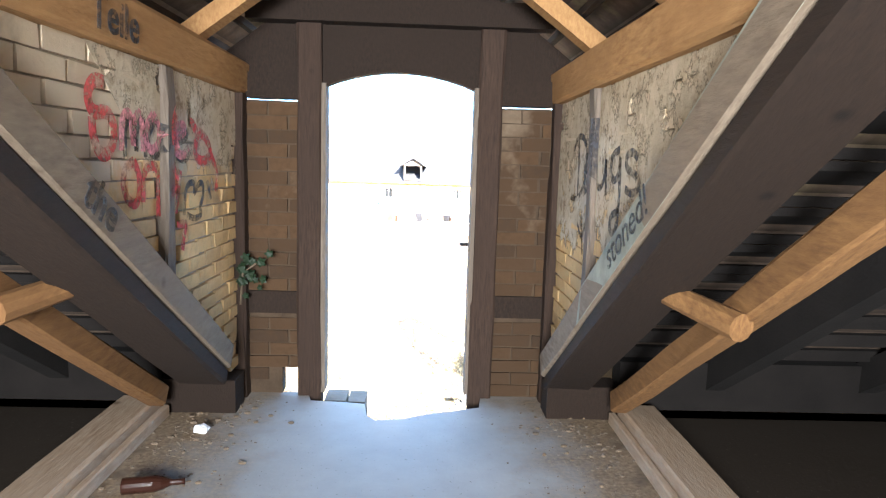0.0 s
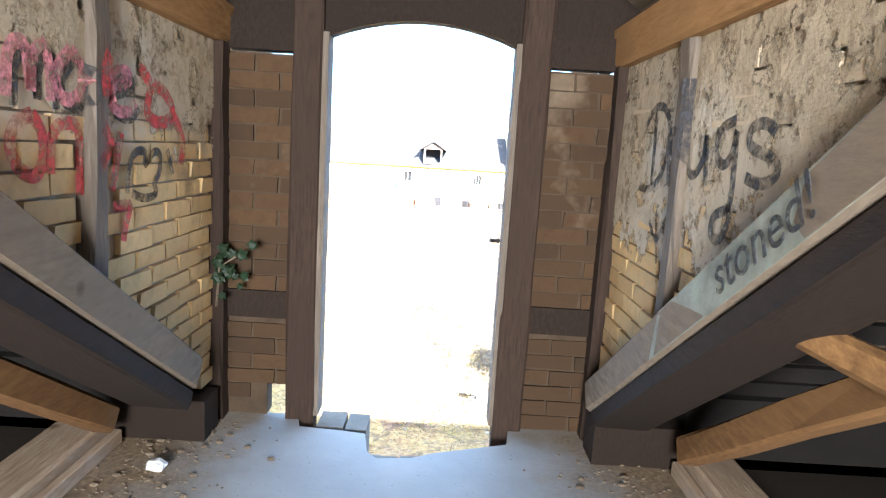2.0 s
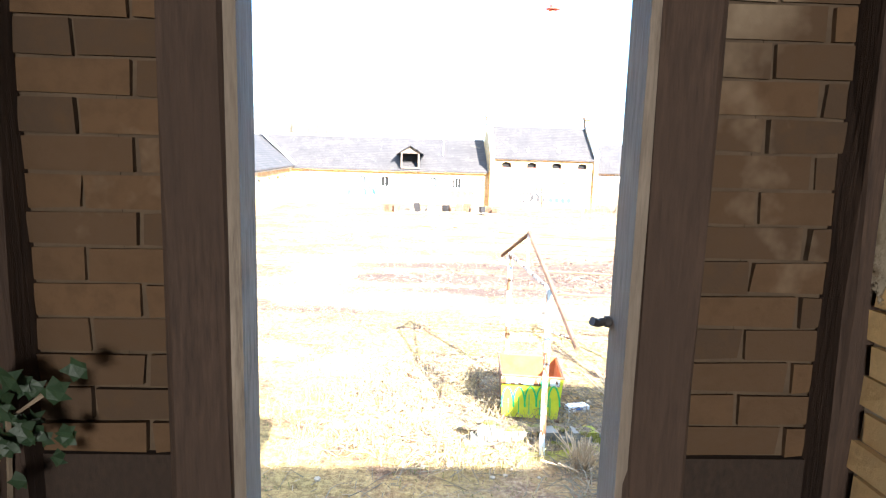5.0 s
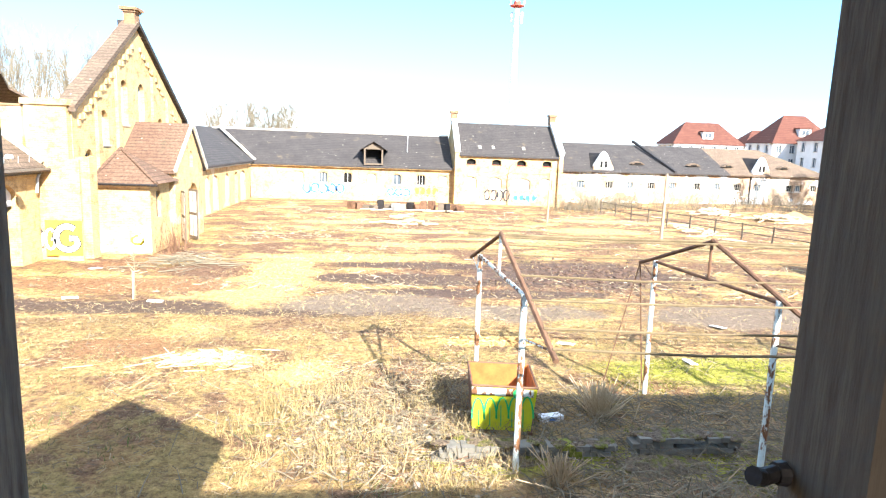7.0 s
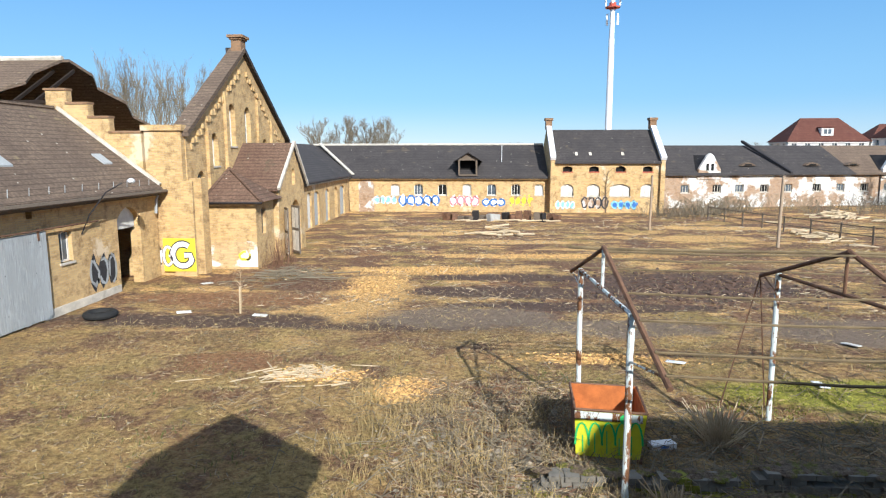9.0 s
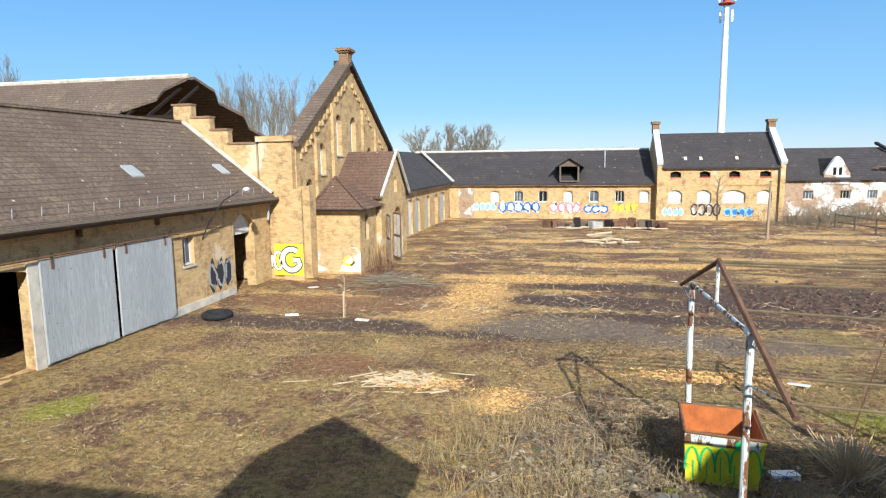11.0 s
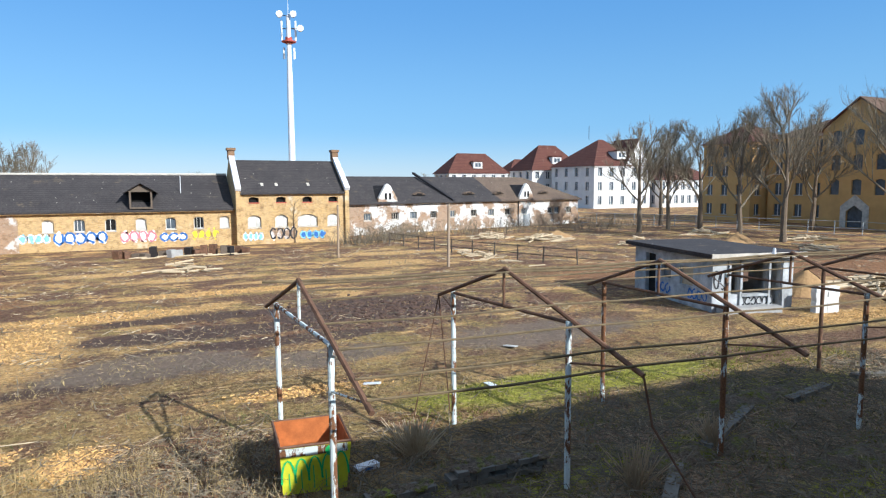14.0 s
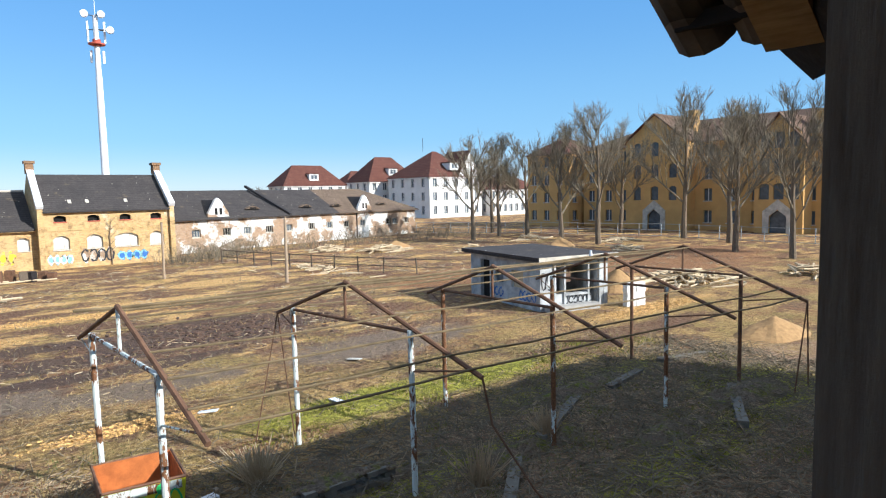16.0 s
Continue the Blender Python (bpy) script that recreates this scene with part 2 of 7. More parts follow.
M["plaster_east"] = old_plaster("old_plaster_east", 5.12, 0.0)
M["plaster_west"] = old_plaster("old_plaster_west", 5.50, 0.0)
M["whitewash"] = masonry("whitewashed_brick", ((0.60, 0.42, 0.20), (0.46, 0.30, 0.14), (0.58, 0.44, 0.26)), (0.42, 0.33, 0.22), patch=(0.74, 0.73, 0.71), amount=0.44)
M["thin_white"] = spray("thin_white", (0.74, 0.73, 0.70))
M["flaking"] = flaking("flaking_paint")
M["flaked_off"] = flaking("flaked_off_paint", 0.44)


def attic_floor():
    n = Nodes("attic_screed")
    s = n.node("ShaderNodeSeparateXYZ", Vector=n.co)
    big, fine = n.noise(1.6, 6), n.noise(40, 5)
    c = n.ramp(big, [(0.3, (0.25, 0.245, 0.235)), (0.7, (0.36, 0.355, 0.34))])
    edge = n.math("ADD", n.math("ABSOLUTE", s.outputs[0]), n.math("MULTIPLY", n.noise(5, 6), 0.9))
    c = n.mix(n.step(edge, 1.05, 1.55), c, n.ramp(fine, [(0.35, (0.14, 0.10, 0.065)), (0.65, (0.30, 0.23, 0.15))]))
    # darker still under the roof slopes: their shade, put into the screed's colour
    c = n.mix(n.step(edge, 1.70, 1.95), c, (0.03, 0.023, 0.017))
    c = n.mix(n.step(n.noise(55, 2), 0.68, 0.74), c, (0.12, 0.10, 0.08))
    return n.done(c, n.math("ADD", 0.5, n.math("MULTIPLY", big, 0.35)), n.math("ADD", big, n.math("MULTIPLY", fine, 0.3)), 0.3, 0.02)


M["screed"] = attic_floor()


def attic_brick(name, a, b, plaster):
    n = Nodes(name)
    n.co = n.node("ShaderNodeNewGeometry").outputs["Position"]
    rnd = n.node("ShaderNodeObjectInfo").outputs["Random"]
    c = n.mix(rnd, a, b)
    c = n.mix(n.step(n.noise(22, 5), 0.45, 0.75), c, tuple(v * 0.7 for v in a))
    s = n.node("ShaderNodeSeparateXYZ", Vector=n.co)
    up = n.math("ADD", s.outputs[2], n.math("MULTIPLY", n.noise(3.5, 6, 0.7), 0.9))
    c = n.mix(n.step(up, 5.80, 5.98), c, plaster) if plaster else c
    c = n.mix(n.step(n.noise(2.2, 5), 0.58, 0.75), c, (0.16, 0.12, 0.08))
    return n.done(c, 0.92, n.noise(60, 6), 0.35, 0.006)


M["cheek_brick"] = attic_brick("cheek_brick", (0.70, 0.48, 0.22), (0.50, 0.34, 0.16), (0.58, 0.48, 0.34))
# front bricks and mortar stand against the light; that shade is in their colours
M["backlit_brick"] = attic_brick("backlit_brick", (0.080, 0.045, 0.021), (0.042, 0.026, 0.015), None)
M["joint_backlit"] = plain("backlit_mortar", (0.07, 0.048, 0.03), 0.95, 0.35, 8.0)
M["old_paint"] = plain("old_green_paint", (0.27, 0.285, 0.235), 0.85, 0.45, 7.0, grain=30)
# sooty tiles and timbers, with the eaves' shade put into their near-black
M["eaves_shade"] = plain("sooty_shaded_eaves", (0.011, 0.009, 0.008), 0.95, 0.5, 3.0)
M["brown_brick"] = masonry("brown_brick", ((0.30, 0.17, 0.09), (0.21, 0.12, 0.065), (0.27, 0.165, 0.10)), (0.22, 0.17, 0.12))
M["hut_plaster"] = plain("grimy_plaster", (0.43, 0.44, 0.44), 0.9, 0.55, 1.8)
M["joint"] = plain("lime_mortar", (0.34, 0.28, 0.20), 0.95, 0.35, 8.0)


def spot(n, x, y, rx, ry, warp, soft=0.5):
    """1 inside an uneven ellipse on the ground, 0 outside."""
    m = n.node("ShaderNodeMapping")
    m.inputs["Location"].default_value = (-x / rx, -y / ry, 0)
    m.inputs["Scale"].default_value = (1 / rx, 1 / ry, 0)
    n.put(m.inputs["Vector"], n.co)
    d = n.node("ShaderNodeVectorMath", Vector=m.outputs[0])
    d.operation = "LENGTH"
    return n.step(n.math("ADD", d.outputs["Value"], warp), 1.0 + soft / 2, 1.0 - soft / 2)


def ground_mat():
    n = Nodes("yard_ground")
    mid, big, fine = n.noise(0.55, 9, 0.72), n.noise(0.13, 6, 0.6), n.noise(6.0, 8, 0.8)
    warp = n.math("MULTIPLY", n.math("SUBTRACT", n.noise(0.8, 9, 0.75), 0.5), 1.7)
    grit = n.noise(22, 5, 0.85)
    litter = n.noise(11.0, 7, 0.85)
    straw = n.ramp(fine, [(0.36, (0.16, 0.092, 0.036)), (0.5, (0.44, 0.275, 0.105)), (0.63, (0.72, 0.48, 0.20))])
    olive = n.ramp(fine, [(0.36, (0.14, 0.096, 0.034)), (0.62, (0.47, 0.335, 0.115))])
    earth = n.ramp(fine, [(0.38, (0.078, 0.039, 0.022)), (0.5, (0.185, 0.098, 0.056)), (0.66, (0.37, 0.22, 0.13))])
    rusty = n.ramp(fine, [(0.38, (0.17, 0.075, 0.035)), (0.64, (0.46, 0.24, 0.11))])
    chips = n.ramp(fine, [(0.36, (0.42, 0.225, 0.075)), (0.5, (0.68, 0.41, 0.15)), (0.64, (0.88, 0.60, 0.27))])
    mud = n.ramp(fine, [(0.3, (0.16, 0.115, 0.082)), (0.7, (0.30, 0.225, 0.165))])
    wet = n.ramp(fine, [(0.34, (0.055, 0.034, 0.026)), (0.66, (0.16, 0.10, 0.075))])
    green = n.ramp(fine, [(0.36, (0.15, 0.145, 0.02)), (0.62, (0.52, 0.50, 0.06))])
    # dry grass before the house, trodden earth with streaks of chips further out
    out = n.step(n.math("ADD", n.node("ShaderNodeSeparateXYZ", Vector=n.co).outputs[1], n.math("MULTIPLY", warp, 4.0)), 15.0, 21.0)
    c = n.mix(n.step(n.noise(0.35, 7, 0.7), 0.42, 0.60), straw, olive)
    c = n.mix(n.math("MULTIPLY", n.step(mid, 0.50, 0.57), 0.9), c, earth)
    c = n.mix(n.math("MULTIPLY", out, n.step(n.noise(0.3, 9, 0.72, stretch=(0.8, 1.25, 1)), 0.46, 0.52)), c, earth)
    c = n.mix(n.math("MULTIPLY", out, n.step(n.noise(0.36, 9, 0.74, stretch=(0.75, 1.3, 1)), 0.53, 0.58)), c, chips)
    c = n.mix(n.math("MULTIPLY", n.step(n.noise(0.24, 8, 0.7), 0.53, 0.62), 0.7), c, rusty)
    for x, y, rx, ry, what in ((-6, 19.6, 9, 0.9, wet), (2, 24.4, 6, 1.2, wet), (9, 26, 5, 3, wet), (4, 22, 5, 0.7, wet), (-0.5, 20.4, 3.2, 1.3, mud), (1.5, 27.5, 4, 0.8, wet), (4.5, 19.3, 3, 1.0, mud),
                               (13.0, 19.2, 4.0, 1.6, mud), (20, 13.8, 6, 0.9, earth), (-4.4, 24, 1.8, 4.2, chips), (-2, 29, 4, 1.0, chips), (-1.7, 13.7, 0.8, 0.8, chips), (-3.9, 14.6, 1.0, 0.5, chips),
                               (14.5, 41, 4, 1.6, chips), (2, 39, 4.5, 0.9, chips), (-3, 43, 3, 0.9, chips), (4, 33.5, 6, 0.8, chips), (9, 36, 5, 0.7, chips), (3.4, 16.2, 2.0, 0.4, chips),
                               (26, 16, 5, 0.8, chips), (18, 47, 5, 1.2, chips), (-6.5, 15.6, 1.5, 0.9, rusty), (-9, 22.8, 4, 1.3, rusty), (-7, 25.4, 2, 1.6, earth), (30, 30, 9, 5, rusty), (45, 28, 12, 8, rusty), (1.0, 12.4, 1.6, 1.6, rusty)):
        c = n.mix(n.math("MULTIPLY", spot(n, x, y, rx, ry, warp, 0.35), 0.95), c, what)
    # cane and bark litter, coloured paler to lift the shade before the wing
    shade_litter = n.ramp(litter, [(0.36, (0.10, 0.062, 0.040)), (0.5, (0.34, 0.215, 0.135)), (0.64, (0.76, 0.56, 0.37))])
    c = n.mix(n.math("MULTIPLY", spot(n, 13, 7, 11, 4.6, warp), 0.85), c, shade_litter)
    for x, y, rx, ry in ((6.5, 9.4, 2.2, 0.7), (8.6, 14.0, 3.0, 0.9), (14.0, 10.9, 3.4, 0.8), (17.5, 7.5, 2.2, 1.6), (3, 9.5, 2.4, 0.5), (9.5, 9.2, 2.0, 0.5), (-11.6, 11.6, 0.6, 0.8), (12, 6.5, 3, 0.7), (12.8, 13.5, 2.6, 0.7)):
        c = n.mix(n.math("MULTIPLY", spot(n, x, y, rx, ry, warp), 0.9), c, green)
    c = n.mix(n.math("MULTIPLY", n.step(grit, 0.52, 0.68), 0.6), c, (0.085, 0.055, 0.034))
    c = n.mix(n.math("MULTIPLY", n.step(litter, 0.60, 0.70), 0.3), c, (0.68, 0.54, 0.36))
    return n.done(c, 0.95, n.math("ADD", n.math("ADD", fine, n.math("MULTIPLY", grit, 0.5)), n.math("MULTIPLY", n.noise(1.8, 6, 0.7), 1.5)), 1.0, 0.12)


M["ground"] = ground_mat()


# ---- building tools ----
def thing(name, label, category, at=(0, 0, 0), group="", kind=""):
    ob = new(name)
    ob.location = at
    return tagged(ob, label, category, group, kind)


def part(name, bm, mat, parent=None, label="", kind=""):
    mesh = bpy.data.meshes.new(name)
    bm.normal_update()
    bm.to_mesh(mesh)
    bm.free()
    mesh.materials.append(mat if isinstance(mat, bpy.types.Material) else M[mat])
    ob = new(name, mesh)
    if parent is not None:
        ob.parent = parent
        if parent.parent is None and parent.type == "EMPTY":
            ob.matrix_parent_inverse = Matrix.Translation(parent.location).inverted()
    return tagged(ob, label, kind=kind)


def solid(bm, verts, faces):
    vs = [bm.verts.new(v) for v in verts]
    for f in faces:
        try:
            bm.faces.new([vs[i] for i in f])
        except ValueError:
            pass
    return vs


CUBE = ((0, 3, 2, 1), (4, 5, 6, 7), (0, 1, 5, 4), (1, 2, 6, 5), (2, 3, 7, 6), (3, 0, 4, 7))


def box(x0, x1, y0, y1, z0, z1, bm=None, turn=None):
    bm = bm or bmesh.new()
    v = [(x0, y0, z0), (x1, y0, z0), (x1, y1, z0), (x0, y1, z0), (x0, y0, z1), (x1, y0, z1), (x1, y1, z1), (x0, y1, z1)]
    solid(bm, [turn @ Vector(p) for p in v] if turn else v, CUBE)
    return bm


def beam(p, q, w, h, bm=None, up=(0, 0, 1), bevel=0.0, wobble=0.0, seed=0):
    """A squared timber from p to q, w wide and h high, with worn edges."""
    bm = bm or bmesh.new()
    p, q = Vector(p), Vector(q)
    a = (q - p).normalized()
    s = a.cross(Vector(up))
    if s.length < 1e-4:
        s = a.cross(Vector((1, 0, 0)))
    s.normalize()
    u = s.cross(a).normalized()
    rng = random.Random(seed)
    steps = 7 if wobble else 1
    b = bevel or 0.0
    prof = [(-w / 2 + b, -h / 2), (w / 2 - b, -h / 2), (w / 2, -h / 2 + b), (w / 2, h / 2 - b), (w / 2 - b, h / 2), (-w / 2 + b, h / 2), (-w / 2, h / 2 - b), (-w / 2, -h / 2 + b)] if b else [(-w / 2, -h / 2), (w / 2, -h / 2), (w / 2, h / 2), (-w / 2, h / 2)]
    rings = []
    for i in range(steps + 1):
        o = p + (q - p) * i / steps
        rings.append([bm.verts.new(o + s * (x + rng.uniform(-wobble, wobble)) + u * (z + rng.uniform(-wobble, wobble))) for x, z in prof])
    k = len(prof)
    for r0, r1 in zip(rings, rings[1:]):
        for i in range(k):
            bm.faces.new((r0[i], r0[(i + 1) % k], r1[(i + 1) % k], r1[i]))
    bm.faces.new(rings[0][::-1])
    bm.faces.new(rings[-1])
    return bm


def tube(points, r0, r1=None, seg=6, bm=None, caps=True):
    """A round bar through the points, its radius going from r0 to r1."""
    bm = bm or bmesh.new()
    r1 = r0 if r1 is None else r1
    pts = [Vector(p) for p in points]
    rings = []
    for i, p in enumerate(pts):
        a = (pts[min(i + 1, len(pts) - 1)] - pts[max(i - 1, 0)]).normalized()
        s = a.cross(Vector((0.13, 0.21, 1)) if abs(a.z) < 0.9 else Vector((1, 0.2, 0.1))).normalized()
        u = a.cross(s)
        r = r0 + (r1 - r0) * i / max(1, len(pts) - 1)
        rings.append([bm.verts.new(p + (s * math.cos(k * math.tau / seg) + u * math.sin(k * math.tau / seg)) * r) for k in range(seg)])
    for a, b in zip(rings, rings[1:]):
        for k in range(seg):
            bm.faces.new((a[k], a[(k + 1) % seg], b[(k + 1) % seg], b[k]))
    if caps:
        bm.faces.new(rings[0][::-1])
        bm.faces.new(rings[-1])
    return bm


def extrude(poly, way, bm=None):
    """A flat outline drawn out along a way."""
    bm = bm or bmesh.new()
    n = len(poly)
    way = Vector(way)
    vs = solid(bm, [Vector(p) for p in poly] + [Vector(p) + way for p in poly], [])
    bm.faces.new(vs[:n][::-1])
    bm.faces.new(vs[n:])
    for i in range(n):
        bm.faces.new((vs[i], vs[(i + 1) % n], vs[n + (i + 1) % n], vs[n + i]))
    return bm


class Wall:
    """An upright wall in plan coordinates: u along it, z up, d outwards."""

    def __init__(self, start, end, thick=0.4):
        self.o = Vector((*start, 0))
        self.u = (Vector((*end, 0)) - self.o)
        self.length = self.u.length
        self.u.normalize()
        self.n = Vector((self.u.y, -self.u.x, 0))
        self.thick = thick

    def at(self, u, z, d=0.0):
        return self.o + self.u * u + self.n * d + Vector((0, 0, z))

    def block(self, u0, u1, z0, z1, d0, d1, bm=None):
        bm = bm or bmesh.new()
        p = [self.at(u, z, d) for z in (z0, z1) for u, d in ((u0, d1), (u1, d1), (u1, d0), (u0, d0))]
        solid(bm, p, CUBE)
        return bm

    def build(self, top, holes=(), breaks=(), base=0.0):
        """The wall's mesh, with holes (u0, u1, z0, z1, rise of the arch) right through it."""
        bm = bmesh.new()
        cuts = sorted({0.0, self.length, *breaks, *(h[0] for h in holes), *(h[1] for h in holes)})
        for a, b in zip(cuts, cuts[1:]):
            m = (a + b) / 2
            z = base
            for h in sorted((h for h in holes if h[0] <= m <= h[1]), key=lambda h: h[2]):
                if h[2] > z + 0.01:
                    self._cell(bm, a, b, z, z, h[2], h[2])
                z = h[3]
            self._cell(bm, a, b, z, z, top(a), top(b))
        for u0, u1, z0, z1, rise in holes:
            if rise:
                c, w = (u0 + u1) / 2, (u1 - u0) / 2
                for s in (-1, 1):
                    arc = [(c + s * w * k / 5, z1 - rise * (k / 5) ** 2) for k in range(6)]
                    outline = arc + [(c + s * w, z1 + 0.003)] + [(c, z1 + 0.003)]
                    extrude([self.at(u, z, -0.01) for u, z in outline], self.n * -(self.thick - 0.02), bm)
        bmesh.ops.remove_doubles(bm, verts=bm.verts, dist=0.0045)
        return bm

    def _cell(self, bm, a, b, z0a, z0b, z1a, z1b):
        t = -self.thick
        p = [self.at(a, z0a), self.at(b, z0b), self.at(b, z0b, t), self.at(a, z0a, t), self.at(a, z1a), self.at(b, z1b), self.at(b, z1b, t), self.at(a, z1a, t)]
        solid(bm, p, CUBE)


def slab(corners, thick, bm=None):
    """A roof slope: four corners, thickened downwards."""
    c = [Vector(p) for p in corners]
    return extrude(c, (0, 0, -thick), bm)


def add_window(w, parent, u0, u1, z0, z1, back=0.18, frame_mat="pale_board", pane_mat="pane", bars=1, rise=0.0):
    """A window set back in its hole: frame, panes and sill."""
    win = part("window", w.block(u0, u1, z0, z0 + 0.07, -back - 0.06, -back), frame_mat, parent)
    for a, b, c, d in ((u0, u0 + 0.07, z0 + 0.07, z1), (u1 - 0.07, u1, z0 + 0.07, z1), (u0 + 0.07, u1 - 0.07, z1 - 0.07, z1)):
        part("frame", w.block(a, b, c, d, -back - 0.06, -back), frame_mat, win)
    for k in range(bars):
        m = u0 + (u1 - u0) * (k + 1) / (bars + 1)
        part("frame", w.block(m - 0.025, m + 0.025, z0 + 0.07, z1 - 0.07, -back - 0.05, -back - 0.01), frame_mat, win)
    part("pane", w.block(u0 + 0.07, u1 - 0.07, z0 + 0.07, z1 - 0.07, -back - 0.04, -back - 0.03), pane_mat, win)
    part("sill", w.block(u0 - 0.05, u1 + 0.05, z0 - 0.08, z0, -0.1, 0.06), "coping", win)


def scribble(w, parent, u, z, width, height, mats, seed, d=0.012, loops=4):
    """Sprayed writing that cannot be read: a filled field and fat outlined strokes."""
    rng = random.Random(seed)
    step = width / loops
    for k in range(loops):
        c = u + step * (k + 0.5)
        pts = []
        ph = rng.uniform(0, 6)
        for i in range(14):
            a = ph + i / 13 * rng.uniform(4.5, 6.4)
            pts.append(w.at(c + math.cos(a) * step * 0.46, z + height / 2 + math.sin(a) * height * 0.46 * rng.uniform(0.8, 1.0), d + 0.006 + 0.004 * k))
        ribbon = bmesh.new()
        r = min(step, height) * 0.11
        sides = []
        for i, p in enumerate(pts):
            t = (pts[min(i + 1, 13)] - pts[max(i - 1, 0)]).normalized()
            s = t.cross(w.n) * r * (0.7 + 0.5 * math.sin(i * 0.9 + ph) ** 2)
            sides.append((ribbon.verts.new(p - s), ribbon.verts.new(p + s)))
        for (a0, b0), (a1, b1) in zip(sides, sides[1:]):
            ribbon.faces.new((a0, b0, b1, a1))
        part("spray_stroke", ribbon, mats[1], parent)
        fill = bmesh.new()
        ring = [w.at(c + math.cos(a) * step * 0.5 * (1 + 0.22 * math.sin(3 * a + ph) + 0.15 * math.sin(5 * a)), z + height / 2 + math.sin(a) * height * 0.5 * (1 + 0.2 * math.sin(4 * a + ph)), d + 0.0005 * k) for a in [i * math.tau / 16 for i in range(16)]]
        solid(fill, ring, [tuple(range(16))])
        part("spray_fill", fill, mats[0], parent)


def round_letter(w, parent, u, z, ru, rz, d=0.014):
    """A fat sprayed letter open on one side: white on a black outline."""
    turn = [0.9 + k * 4.9 / 17 for k in range(18)]
    mid = [(u + math.cos(a) * ru, z + math.sin(a) * rz) for a in turn] + [(u + ru * 0.75, z - rz * 0.02), (u + ru * 0.15, z - rz * 0.02)]
    for wide, lift, mat in ((0.42, 0.0, "g_black"), (0.28, 0.004, "g_white")):
        bm = bmesh.new()
        rows = []
        for i, (a, b) in enumerate(mid):
            p, q = mid[max(0, i - 1)], mid[min(len(mid) - 1, i + 1)]
            du, dz = q[0] - p[0], q[1] - p[1]
            l = math.hypot(du, dz) or 1
            k = min(ru, rz * 0.8) * wide
            rows.append([bm.verts.new(w.at(a + s * dz / l * k, b - s * du / l * k, d + lift)) for s in (-1, 1)])
        for (a, b), (c, e) in zip(rows, rows[1:]):
            bm.faces.new((a, b, e, c))
        part("spray_stroke", bm, mat, parent)


# ---- ground ----
def ground_height(x, y):
    if y < 2.0 or abs(x) > 120 or y > 140:
        return 0.0
    return 0.05 * noise.noise((x * 0.25, y * 0.25, 0)) + 0.035 * noise.noise((x * 1.1, y * 1.1, 3)) + 0.022 * noise.noise((x * 2.6, y * 2.6, 7))


def ground():
    xs = np.concatenate([[-1500, -600, -250, -120, -70], np.arange(-45, -16, 0.9), np.arange(-16, 24, 0.32), np.arange(24, 60, 0.9), [62, 75, 95, 130, 250, 600, 1500]])
    ys = np.concatenate([[-1500, -500, -150, -60, -25, -10], np.arange(-2, 6, 0.7), np.arange(6, 30, 0.32), np.arange(30, 75, 0.7), [78, 90, 110, 150, 260, 600, 1500]])
    bm = bmesh.new()
    grid = [[bm.verts.new((x, y, ground_height(x, y))) for x in xs] for y in ys]
    for a, b in zip(grid, grid[1:]):
        for i in range(len(xs) - 1):
            bm.faces.new((a[i], a[i + 1], b[i + 1], b[i]))
    return tagged(part("ground", bm, "ground"), "bare yard ground of trodden earth, straw and wood chips", "ground", kind="structure")


ground()


